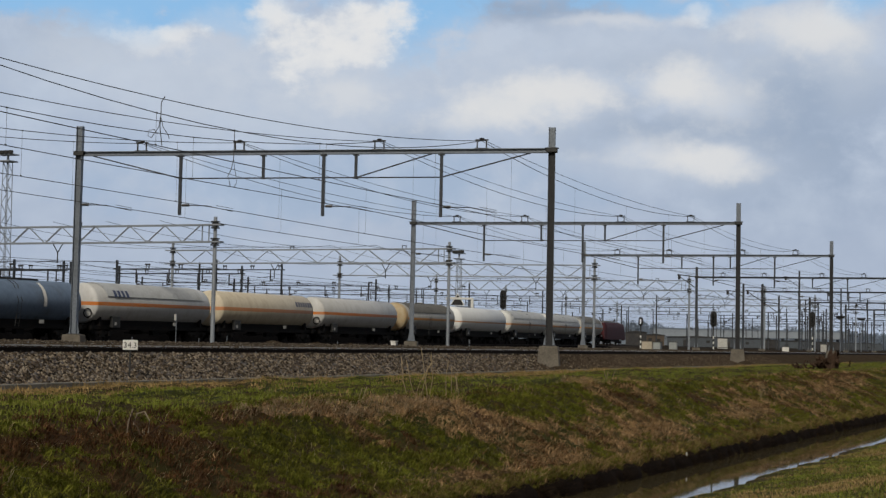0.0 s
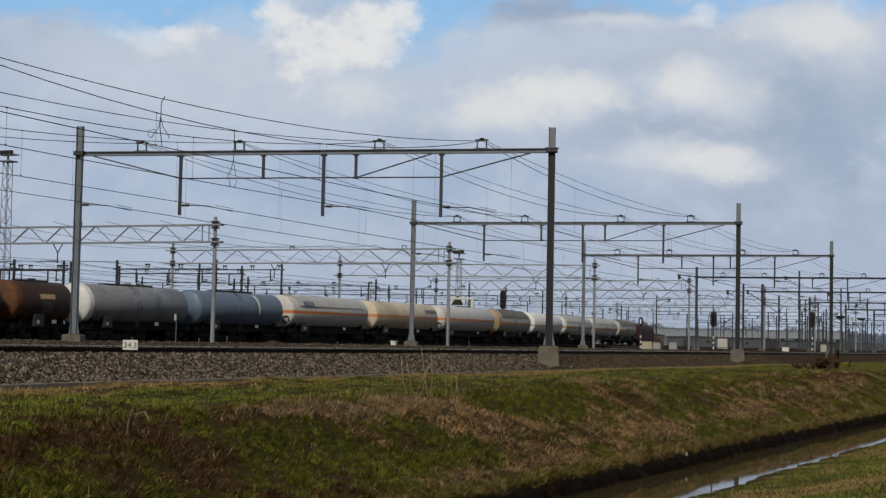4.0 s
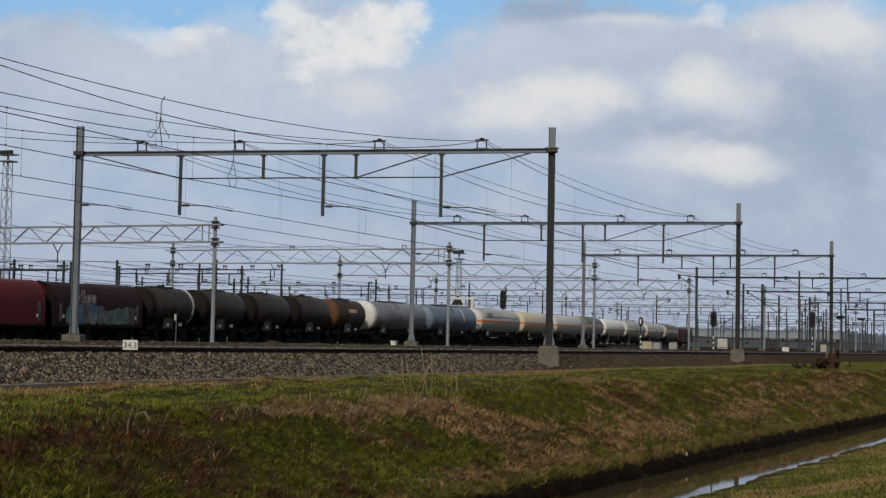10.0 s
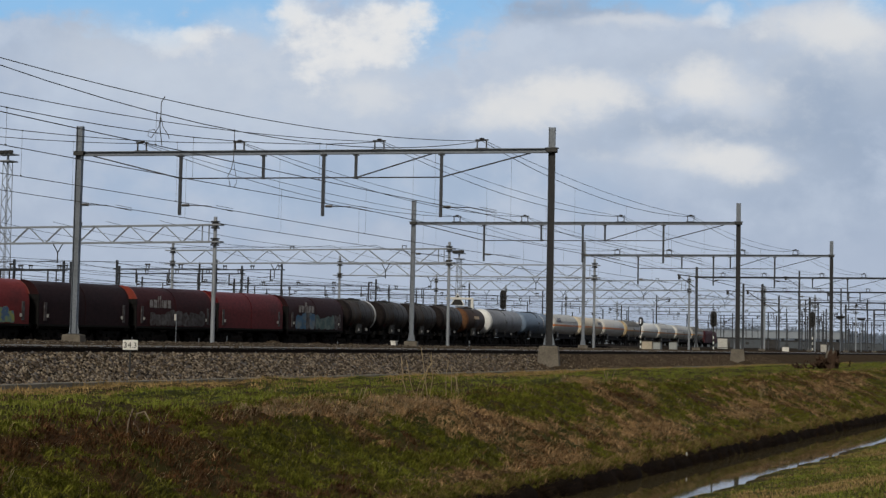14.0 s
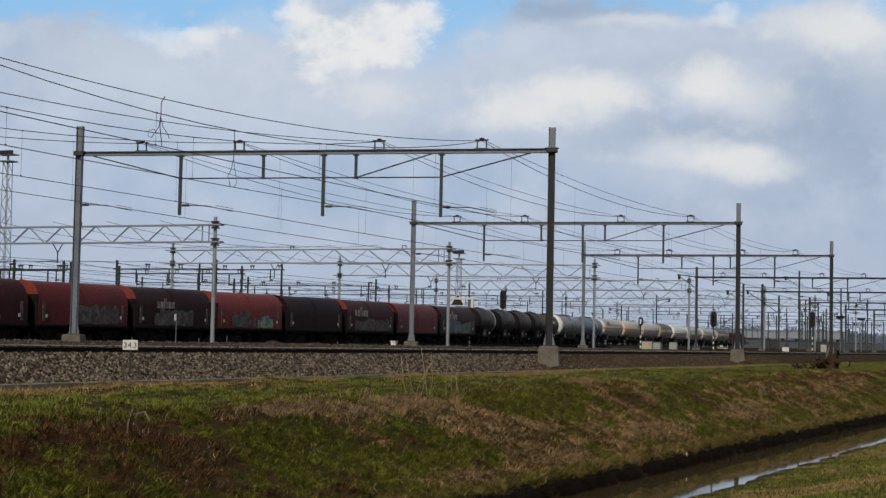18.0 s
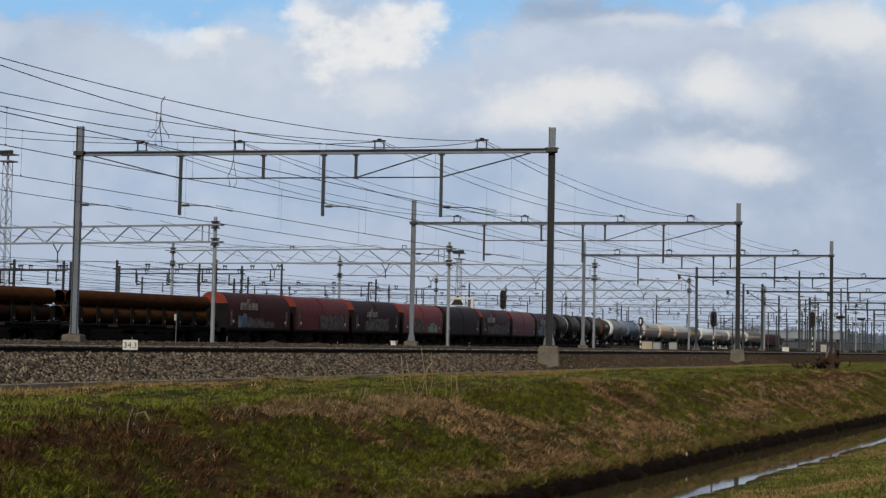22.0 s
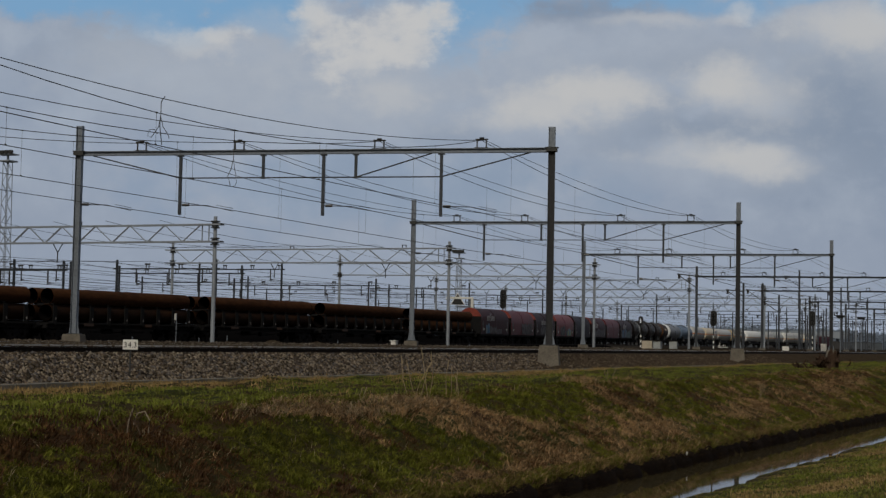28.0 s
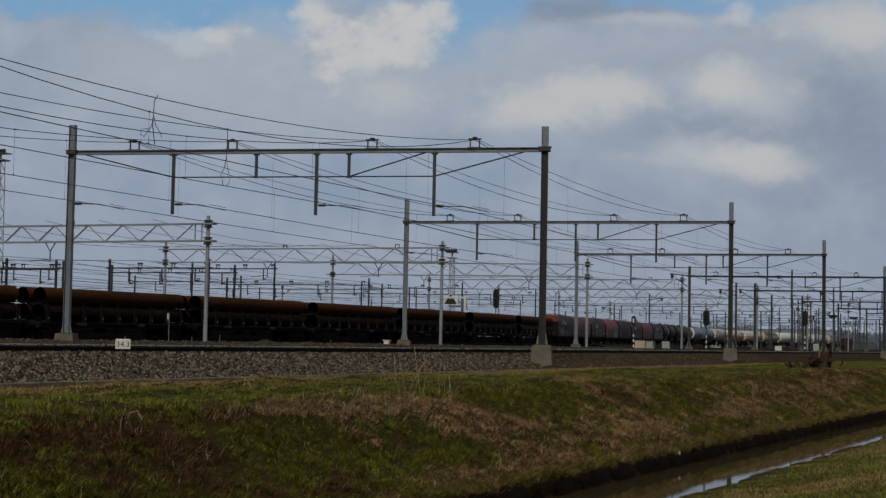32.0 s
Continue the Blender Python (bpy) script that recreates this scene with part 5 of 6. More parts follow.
LUSH = ((-30.5, 10.1, 2.2, 0.55, 0.6), (-37.5, 11.4, 1.3, 0.4, 0.5), (-42.0, 10.35, 1.4, 0.4, 0.4), (-48.4, 11.0, 1.2, 0.5, 0.45), (-17.5, 10.0, 2.2, 0.35, 0.5), (-40.5, 11.1, 1.2, 0.3, 0.3), (-44.0, 9.75, 1.0, 0.2, 0.3))
BROWN = ((-47.5, 10.6, 3.2, 1.3, 0.3), (-45.6, 9.75, 1.0, 0.35, 0.6), (-44.6, 10.4, 1.2, 0.3, 0.5), (-45.6, 10.95, 0.8, 0.3, 0.5), (-47.6, 9.8, 1.0, 0.25, 0.4), (-43.5, 11.7, 1.5, 0.3, 0.35), (-21.5, 9.7, 2.0, 0.3, 0.4), (-34.5, 11.9, 2.2, 0.3, 0.3), (8.0, 10.9, 6.0, 0.5, 0.35))


def patches(x, y, spots):
    return sum(w * np.exp(-((y - a) / p) ** 2 - ((x - b) / q) ** 2) for a, b, p, q, w in spots)


def scatter(n, y0, y1, x0, x1, power):
    y = y0 + (y1 - y0) * RNG.random(n) ** power
    x = x0 + (x1 - x0) * RNG.random(n)
    return x, y


def meadow():
    # the level strip: short green turf with worn dry patches beside the ballast
    x, y = scatter(210000, -50, 75, 1.5, 9.5, 1.6)
    x = x + ditch_shift(y) * np.clip((x - 3) / 9, 0, 1)
    dry = field(x, y, 2.2) * 0.45 + field(x, y, 0.6) * 0.3 + RNG.random(len(x)) * 0.25 + 0.48 * np.clip((4.9 - x) / 2.4, 0, 1) * np.clip(1 - (y + 18) / 25, 0.35, 1) - 0.10 - 0.08 * np.clip((y + 18) / 15, 0, 1)
    g = dry < 0.58
    h = (0.035 + 0.06 * RNG.random(len(x))) * (1 + 0.004 * np.maximum(0, y + 20)) * np.where(field(x, y, 0.9) > 0.62, 1.5, 1.0)
    blades("turf", "short green grass on the level strip below the track", x[g], y[g], h[g], 0.010 + 0.010 * RNG.random(g.sum()), TURFS, 0.9, 0.8, patchy=(0.14, 0.13, 0.028), clumps=0.4)
    g = ~g
    blades("worn_turf", "short yellowed grass beside the ballast", x[g], y[g], h[g] * 0.9, 0.014 + 0.012 * RNG.random(g.sum()), DRYS)

    # taller dead fringe that hides the trough further along the line
    y = -27 + 75 * RNG.random(30000) ** 1.5
    x = 1.66 + 1.1 * RNG.random(len(y))
    h = (0.05 + 0.13 * RNG.random(len(y))) * np.clip((y + 28) / 9, 0.2, 1.2) * (0.5 + 0.9 * field(x, y, 0.8))
    blades("fringe_grass", "yellowed fringe of grass over the cable trough", x, y, h, 0.010 + 0.012 * RNG.random(len(y)), DRYS, 0.9, 0.7)

    # the bank: green tussocks, pale mats of dead grass and brown undergrowth
    def tussocks(n, each, pick, size, power=1.3):
        cx, cy = scatter(n, -50, 62, 9.0, 12.5, power)
        cx = cx + ditch_shift(cy) * np.clip((cx - 3) / 9, 0, 1)
        pale = field(cx, cy, 2.4) * 0.3 + field(cx, cy, 0.9) * 0.35 + field(cx, cy, 0.3) * 0.32 + RNG.random(n) * 0.15 - 0.06 - 0.10 * np.clip((-39 - cy) / 5, 0, 1) + 0.9 * patches(cx, cy, PALE) - patches(cx, cy, LUSH)
        dead = field(cx + 40, cy + 13, 1.3) * 0.55 + field(cx + 9, cy, 0.32) * 0.40 + RNG.random(n) * 0.15 - 0.05 + 0.9 * patches(cx, cy, BROWN) - 0.7 * patches(cx, cy, LUSH)
        bare = field(cx + 70, cy + 5, 0.42) * 0.55 + field(cx + 31, cy + 50, 1.1) * 0.25 + RNG.random(n) * 0.2
        k = pick(pale, dead, bare)
        cx, cy = cx[k], cy[k]
        r = size * (0.4 + 1.1 * RNG.random(len(cx)) ** 1.5) * (0.6 + 0.9 * field(cx + 5, cy + 60, 0.28))
        x = np.repeat(cx, each) + RNG.normal(0, 1, len(cx) * each) * np.repeat(r, each) * 0.35
        y = np.repeat(cy, each) + RNG.normal(0, 1, len(cx) * each) * np.repeat(r, each) * 0.35
        h = np.repeat(r, each) * (0.5 + 0.7 * RNG.random(len(x)))
        k = x - ditch_shift(y) < 12.42
        return x[k], y[k], h[k]

    x, y, h = tussocks(52000, 14, lambda p, d, b: (p < 0.61) & (d < 0.64) & (b > 0.31), 0.088)
    blades("bank_grass", "green tussock grass on the ditch bank", x, y, h, 0.006 + 0.009 * RNG.random(len(x)), GREENS, 1.1, 0.7, (0.45, 0.0), patchy=(0.105, 0.092, 0.022))
    x, y, h = tussocks(36000, 10, lambda p, d, b: (p > 0.585) & (b > 0.30), 0.12)
    blades("bank_straw", "matted pale dead grass on the ditch bank", x, y, h, 0.006 + 0.008 * RNG.random(len(x)), STRAWS, 1.3, 0.8, (0.9, 0.0), patchy=(0.16, 0.10, 0.055))
    x, y, h = tussocks(34000, 12, lambda p, d, b: (d > 0.62) | (b < 0.30), 0.10)
    blades("bank_dead", "dark brown dead undergrowth on the ditch bank", x, y, h, 0.007 + 0.008 * RNG.random(len(x)), DEADS, 1.2, 0.9, (0.6, 0.0), patchy=(0.11, 0.075, 0.045))
    # single bright straws standing and lying all over the bank
    x, y = scatter(16000, -50, 50, 9.2, 12.4, 1.5)
    x = x + ditch_shift(y) * np.clip((x - 3) / 9, 0, 1)
    k = RNG.random(len(x)) < 0.05 + 0.9 * patches(x, y, PALE) + 0.3 * (field(x + 3, y + 8, 0.5) > 0.66)
    x, y = x[k], y[k]
    blades("loose_straw", "single bleached straws scattered over the bank", x, y, 0.08 + 0.14 * RNG.random(len(x)), np.interp(y, (-46, -20), (0.004, 0.009)) + 0.004 * RNG.random(len(x)), [(0.50, 0.42, 0.28), (0.32, 0.23, 0.14), (0.42, 0.33, 0.21)], 1.9, 0.6, (0.5, 0.0))
    # dead weeds at the foot of the ballast
    y = np.concatenate([RNG.normal(c, q, m) for c, q, m in ((-33.6, 1.3, 1500), (-27.0, 2.0, 700), (-40.0, 1.5, 500))])
    x = 1.25 + 0.9 * RNG.random(len(y))
    blades("foot_weeds", "brown dead weeds at the foot of the ballast", x, y, 0.06 + 0.16 * RNG.random(len(x)), 0.006 + 0.008 * RNG.random(len(x)), DRYS, 0.8, 0.7)
    # taller dead grass along the crest
    x, y = scatter(52000, -44, 30, 8.9, 9.9, 1.2)
    x = x + ditch_shift(y) * np.clip((x - 3) / 9, 0, 1)
    k = patches(x, y, PALE) * 1.3 + field(x, y, 0.5) * 0.3 + RNG.random(len(x)) * 0.1 > 0.48
    blades("crest_straw", "tall pale dead grass along the crest of the bank", x[k], y[k], 0.05 + 0.15 * RNG.random(k.sum()) ** 1.5, 0.006 + 0.006 * RNG.random(k.sum()), [(0.30, 0.225, 0.14), (0.20, 0.14, 0.085), (0.42, 0.33, 0.22), (0.25, 0.165, 0.105)], 1.5, 0.8)
    # the near bank
    x, y = scatter(150000, -56, 10, 14.5, 20.5, 1.0)
    x = x + ditch_shift(y) * 1.6
    s = field(x, y, 2.0) * 0.6 + field(x, y, 0.6) * 0.4
    h = (0.04 + 0.07 * RNG.random(len(x))) * np.clip((x - 1.6 * ditch_shift(y) - 14.3) / 1.2, 0.3, 1)
    g = s + 0.35 * (RNG.random(len(x)) - 0.5) < 0.56
    blades("near_turf", "short green grass on the near edge of the ditch", x[g], y[g], h[g], 0.009 + 0.008 * RNG.random(g.sum()), TURFS, 1.2, 0.8, patchy=(0.17, 0.135, 0.045), clumps=0.45)
    g = ~g
    blades("near_straw", "flattened dead grass on the near edge of the ditch", x[g], y[g], h[g], 0.012 + 0.009 * RNG.random(g.sum()), DRYS, 0.9, 0.7)
    # the meadow where the ditch's near bank levels out
    x, y = 15.5 + 14.5 * RNG.random(90000), -74 + 24 * RNG.random(90000)
    k = field(x, y, 1.6) * 0.6 + field(x, y, 0.5) * 0.4 < 0.6
    h = 0.04 + 0.06 * RNG.random(len(x))
    blades("meadow_turf", "short green grass on the meadow beside the ditch", x[k], y[k], h[k], 0.010 + 0.008 * RNG.random(k.sum()), TURFS, 1.0, 0.8, patchy=(0.17, 0.135, 0.045))
    blades("meadow_straw", "flattened dead grass on the meadow beside the ditch", x[~k], y[~k], h[~k], 0.010 + 0.008 * RNG.random((~k).sum()), DRYS, 1.2, 0.8)
    # bleached rim of grass that hangs over the edge
    n = 30000
    y = -50 + 80 * RNG.random(n) ** 1.3
    x = 12.10 + 0.31 * RNG.random(n) + ditch_shift(y)
    blades("rim_straw", "tan dead grass along the rim of the ditch", x, y, 0.05 + 0.11 * RNG.random(n), 0.007 + 0.008 * RNG.random(n), DRYS + GREENS + STRAWS[:2], 1.2, 0.7, (0.8, 0.0), patchy=(0.10, 0.066, 0.034), clumps=0.6)
    # dark dead sedge hanging over the water's edge
    n = 40000
    y = -50 + 80 * RNG.random(n) ** 1.3
    x = 12.39 + 0.13 * RNG.random(n) + ditch_shift(y)
    lump = 0.3 + 1.4 * field(x * 0, y, 0.45)
    xs = 12.42 + 0.11 * RNG.random(n) + ditch_shift(y)
    blades("edge_spikes", "dark broken sedge stubs along the water's edge", xs, y, (0.03 + 0.08 * RNG.random(n) ** 1.6) * lump, 0.012 + 0.014 * RNG.random(n), [(0.010, 0.007, 0.005), (0.036, 0.020, 0.013), (0.012, 0.008, 0.006), (0.075, 0.044, 0.026), (0.020, 0.012, 0.009)], 0.35, 0.4)
    blades("edge_sedge", "dark dead sedge hanging over the water's edge", x, y, (0.08 + 0.13 * RNG.random(n)) * lump, 0.012 + 0.014 * RNG.random(n), [(0.012, 0.008, 0.006), (0.024, 0.016, 0.010), (0.008, 0.006, 0.005), (0.060, 0.038, 0.020)], 0.5, 0.9, (0.7, 0.0), 0.16)


meadow()
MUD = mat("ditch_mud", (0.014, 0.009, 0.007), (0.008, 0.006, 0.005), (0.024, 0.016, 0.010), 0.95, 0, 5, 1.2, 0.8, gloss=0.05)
STRAW = mat("dead_stem", (0.34, 0.27, 0.17), (0.24, 0.18, 0.10), None, 0.9, bump=0)
BRANCH = mat("dead_branch", (0.075, 0.048, 0.034), (0.040, 0.026, 0.019), (0.12, 0.085, 0.06), 0.95, 0, 10, 2, gloss=0.05)
PALE_BRANCH = mat("bleached_branch", (0.27, 0.22, 0.17), (0.19, 0.15, 0.11), None, 0.9)


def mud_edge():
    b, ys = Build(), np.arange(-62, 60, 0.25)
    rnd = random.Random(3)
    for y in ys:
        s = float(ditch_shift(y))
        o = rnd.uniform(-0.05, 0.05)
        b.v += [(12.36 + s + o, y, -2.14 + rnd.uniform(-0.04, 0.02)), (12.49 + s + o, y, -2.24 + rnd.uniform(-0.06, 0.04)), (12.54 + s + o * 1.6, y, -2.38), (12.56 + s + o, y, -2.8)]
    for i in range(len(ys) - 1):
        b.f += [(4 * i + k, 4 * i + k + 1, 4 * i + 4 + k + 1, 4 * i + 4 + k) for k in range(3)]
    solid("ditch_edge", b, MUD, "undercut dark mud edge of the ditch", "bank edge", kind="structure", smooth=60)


mud_edge()


def stalks(name, label, x, y, count, height, spread, material, seed, seeds_head=False, group=""):
    """A clump of separate dead stems."""
    rnd = random.Random(seed)
    t = thing(name, label, "plant", pose(x, y, float(ground_z(x, y)) - 0.05), group)
    for k in range(count):
        a, r = rnd.uniform(0, 6.28), rnd.uniform(0, spread)
        p = Vector((math.cos(a) * r, math.sin(a) * r, 0))
        h = height * rnd.uniform(0.6, 1.05)
        q = Vector((rnd.uniform(-0.35, 0.4), rnd.uniform(-0.35, 0.35), 1)) * h
        m = p + q * 0.5 + Vector((rnd.uniform(-0.05, 0.05), rnd.uniform(-0.05, 0.05), 0)) * h
        part("stem", Build().wire([p, m, p + q], 0.0065, 5), material, t)
        if seeds_head:
            part("seed_head", Build().tube(p + q * 0.86, p + q * 1.04, 0.012, 6, 0.003), material, t)
    return t


def twigs(t, p, d, length, r, depth, rnd, material):
    """A forked branch."""
    pts, q = [Vector(p)], Vector(d).normalized()
    for k in range(4):
        q = (q + Vector((rnd.uniform(-0.35, 0.35), rnd.uniform(-0.35, 0.35), rnd.uniform(-0.25, 0.25)))).normalized()
        pts.append(pts[-1] + q * length / 4)
    part("branch", Build().wire(pts, r, 5), material, t)
    if depth:
        for k in range(3):
            e = (q + Vector((rnd.uniform(-1, 1), rnd.uniform(-1, 1), rnd.uniform(-0.3, 0.8)))).normalized()
            twigs(t, pts[rnd.choice((2, 3, 4))], e, length * 0.62, r * 0.6, depth - 1, rnd, material)


def scrub():
    rnd = random.Random(12)
    t = thing("dead_shrub", "low dead shrub with bleached bent stems", "shrub", pose(9.8, -45.6, float(ground_z(9.8, -45.6)) - 0.03))
    for k in range(6):
        twigs(t, (rnd.uniform(-0.35, 0.35), rnd.uniform(-0.25, 0.25), 0), (rnd.uniform(-0.8, 0.8), rnd.uniform(-0.5, 0.5), 0.6), 0.26, 0.010, 1, rnd, BRANCH)
    for dx in (-0.05, -0.55):
        part("bleached_stem", Build().wire([(dx, 0, 0), (dx + 0.03, -0.02, 0.16), (dx + 0.10, -0.03, 0.33)], 0.010, 5), PALE_BRANCH, t)
    part("bleached_stem", Build().wire([(0.28, 0, 0.02), (0.30, 0, 0.18), (0.22, 0, 0.30), (0.10, 0, 0.27), (0.05, 0, 0.12)], 0.010, 5), PALE_BRANCH, t)
    h = thing("brush_heap", "heap of dark cut branches and roots on the grass", "branch pile", pose(7.9, 22.0, -0.78))
    for k in range(46):
        twigs(h, (rnd.gauss(0.15, 0.34), rnd.gauss(0, 0.35), rnd.uniform(0, 0.5)), (rnd.uniform(-1, 1), rnd.uniform(-1, 1), rnd.uniform(0.0, 1.2)), rnd.uniform(0.2, 0.42), rnd.uniform(0.03, 0.08), 1, rnd, BRANCH)
    for k in range(34):
        q = rnd.random() ** 1.4
        twigs(h, (-1.35 * q + rnd.gauss(0, 0.12), -0.57 * q + rnd.gauss(0, 0.25), rnd.uniform(0, 0.32 * (1 - 0.6 * q))), (rnd.uniform(-1, 0.6), rnd.uniform(-1, 1), rnd.uniform(0.0, 0.7)), rnd.uniform(0.2, 0.4), rnd.uniform(0.02, 0.055), 1, rnd, BRANCH)
    s = Build()
    n = 12
    for k in range(n):
        a = 2 * math.pi * k / n
        rr = rnd.uniform(0.26, 0.50)
        s.v += [(0.35 + rr * math.cos(a), rr * math.sin(a) * 0.8, 0.0), (0.45 + rr * 0.85 * math.cos(a), rr * 0.7 * math.sin(a), 0.95 + rnd.uniform(-0.35, 0.35))]
    s.f = [(2 * k, 2 * ((k + 1) % n), 2 * ((k + 1) % n) + 1, 2 * k + 1) for k in range(n)] + [tuple(2 * k + 1 for k in range(n))]
    part("stump", s, BRANCH, h, "torn brown tree stump", smooth=50)
    for x, y, c, hh, sp, sd in ((9.5, -35.3, 6, 1.10, 0.22, 1), (9.3, -33.2, 4, 0.70, 0.2, 2), (11.2, -11.2, 4, 0.62, 0.10, 3), (8.8, -20.5, 3, 0.45, 0.25, 4), (9.5, -37.5, 3, 0.35, 0.3, 5)):
        stalks("dead_stalks", "few tall pale dead grass stalks on the bank", x, y, c, hh, sp, STRAW, sd, True, "dead stalks")


scrub()


def edge_stake(x, y):
    t = thing("edge_stake", "short white-topped stake at the water's edge", "stake", pose(x, y, -2.55))
    part("stake", Build().tube((0, 0, 0), (0, 0, 0.34), 0.014, 6), BRANCH, t)
    part("white_top", Build().tube((0, 0, 0.34), (0, 0, 0.42), 0.016, 6), WHITE, t)


edge_stake(12.80, -27.3)


# ---- small things along the line ----
def distance_sign():
    s = thing("distance_sign", "white kilometre plate with black figures on a thin post", "sign", pose(0.4, -31.7, -0.83, 0, 0, 22.8))
    part("post", Build().tube((0, 0.02, -0.2), (0, 0.02, 0.95), 0.020, 8), DARKSTEEL, s)
    part("plate", Build().box(0, 0, 0.93, 0.36, 0.02, 0.24), WHITE, s, bevel=0.008)
    for sign, x in (("3", -0.115), ("4", -0.015), (".", 0.052), ("3", 0.115)):
        cu = bpy.data.curves.new("figure", "FONT")
        cu.body, cu.size, cu.align_x, cu.extrude = sign, 0.18, "CENTER", 0.002
        tmp = new("figure", cu)
        me = bpy.data.meshes.new_from_object(tmp.evaluated_get(bpy.context.evaluated_depsgraph_get()))
        bpy.data.objects.remove(tmp)
        me.materials.clear()
        me.materials.append(BLACK)
        part("figure", me, BLACK, s, "black painted figure", at=pose(x, -0.014, 0.865, 90, 0, 0))


distance_sign()


def marker_post(x, y, h, board=True):
    t = thing("marker_post", "slim white marker post between the tracks", "post", pose(x, y, -0.22), "marker posts")
    part("post", Build().tube((0, 0, 0), (0, 0, h), 0.022, 8), STEEL, t)
    if board:
        part("board", Build().box(-0.06, 0, h - 0.18, 0.12, 0.04, 0.34), PLATE, t, bevel=0.01)
    return t


marker_post(-23, 7.2, 1.75)
for x, y, h in ((-23, 12.4, 0.65), (-23, 17.5, 0.45), (-23.2, 9.8, 0.5), (-23, 3.2, 0.5), (-22, 24, 0.5)):
    marker_post(x, y, h, False)


def low_box(x, y, sx, sy, sz, material, label, name="trackside_box", z=-0.2, roof=CONCRETE):
    t = thing(name, label, "cabinet", pose(x, y, z, 0, 0, 10))
    part("body", Build().box(0, 0, sz / 2 + 0.06, sx, sy, sz), material, t, bevel=0.02)
    part("roof", Build().box(0, 0, sz + 0.10, sx + 0.1, sy + 0.1, 0.06), roof, t, bevel=0.01)
    part("plinth", Build().box(0, 0, 0.02, sx + 0.06, sy + 0.06, 0.12), CONCRETE, t)
    part("door", Build().box(sx / 2 + 0.012, 0, sz / 2 + 0.06, 0.02, sy * 0.86, sz * 0.88), material, t, bevel=0.006)
    return t


BEIGE = mat("cabinet_beige", (0.50, 0.45, 0.36), (0.43, 0.38, 0.30), (0.28, 0.25, 0.2), 0.7, 0, 5, 1.5)
CABINET = mat("cabinet_grey", (0.34, 0.37, 0.38), (0.29, 0.31, 0.32), (0.18, 0.19, 0.19), 0.6, 0, 5, 1.5)
low_box(-20.6, 29.3, 0.32, 0.5, 0.22, WHITE, "small white trackside junction box", z=0.0, roof=WHITE)
low_box(-25, 106, 1.1, 1.6, 1.0, BEIGE, "beige trackside relay cabinet", "relay_cabinet")
low_box(-26, 113, 1.3, 2.4, 0.95, CABINET, "grey trackside relay cabinet", "relay_cabinet")
low_box(-26, 121, 0.9, 1.0, 1.0, CABINET, "small grey trackside relay cabinet", "relay_cabinet")
low_box(-75, 363, 2.6, 2.6, 3.0, PLATE, "white yard equipment hut", "equipment_hut")
low_box(-20, 160, 0.9, 1.2, 0.75, WHITE, "low white trackside hut", "equipment_hut")
low_box(-20, 192, 0.9, 1.0, 1.3, PLATE, "narrow white trackside cabinet", "equipment_hut")


def signal(x, y, h, head_h=1.7, lamp=False, r=0.42):
    t = thing("railway_signal", "black colour-light railway signal on a banded post", "signal", pose(x, y, -0.2), "signals")
    n = 6
    for k in range(n):
        part("post_band", Build().tube((0, 0, h * 0.62 * k / n), (0, 0, h * 0.62 * (k + 1) / n), 0.085, 8), WHITE if k % 2 else BLACK, t)
    part("upper_post", Build().tube((0, 0, h * 0.62), (0, 0, h), 0.07, 8), DARKSTEEL, t)
    hd = part("head", Build().prism([(r * math.cos(a), h + head_h / 2 + (head_h / 2 - r) * (1 if math.sin(a) > 0 else -1) + r * math.sin(a)) for a in [2 * math.pi * (k + 0.5) / 20 for k in range(20)]], -0.08, 0.08), BLACK, t)
    for k in range(3):
        z = h + head_h * (0.25 + 0.25 * k)
        part("hood", Build().tube((0, -0.08, z), (0, -0.32, z), r * 0.38, 10, caps=False), BLACK, hd)
    if lamp:
        part("route_panel", Build().box(0, -0.1, h + head_h / 2, 0.14, 0.05, head_h * 0.5), LAMP_WHITE, hd)
    return t


LAMP_WHITE, _n, _l, _b = nodes_of("lit_panel")
_b.inputs["Base Color"].default_value = (0.8, 0.8, 0.8, 1)
_b.inputs["Emission Color"].default_value, _b.inputs["Emission Strength"].default_value = (1, 1, 1, 1), 0.7
signal(-25, 137.5, 3.2, 2.0)
signal(-20, 181.8, 4.0, 2.3)
signal(-54.5, 139, 5.2, 2.6)
signal(-30, 121, 2.95, 1.1, True, 0.27)


def speed_board(x, y, z):
    t = thing("warning_board", "black triangular board with a white border on a post", "sign", pose(x, y, -0.2, 0, 0, 23))
    part("post", Build().tube((0, 0.05, 0), (0, 0.05, z + 0.3), 0.06, 8), STEEL, t)
    tri = lambda s, d: Build().add([(-s, d, z - 0.35 * s), (s, d, z - 0.35 * s), (0, d, z + 1.35 * s), (-s, d + 0.02, z - 0.35 * s), (s, d + 0.02, z - 0.35 * s), (0, d + 0.02, z + 1.35 * s)],
                                   [(0, 1, 2), (5, 4, 3), (0, 3, 4, 1), (1, 4, 5, 2), (2, 5, 3, 0)])
    part("border", tri(0.94, 0.0), WHITE, t, smooth=0)
    part("face", tri(0.80, -0.014), BLACK, t, smooth=0)


speed_board(-54, 121.4, 5.55)


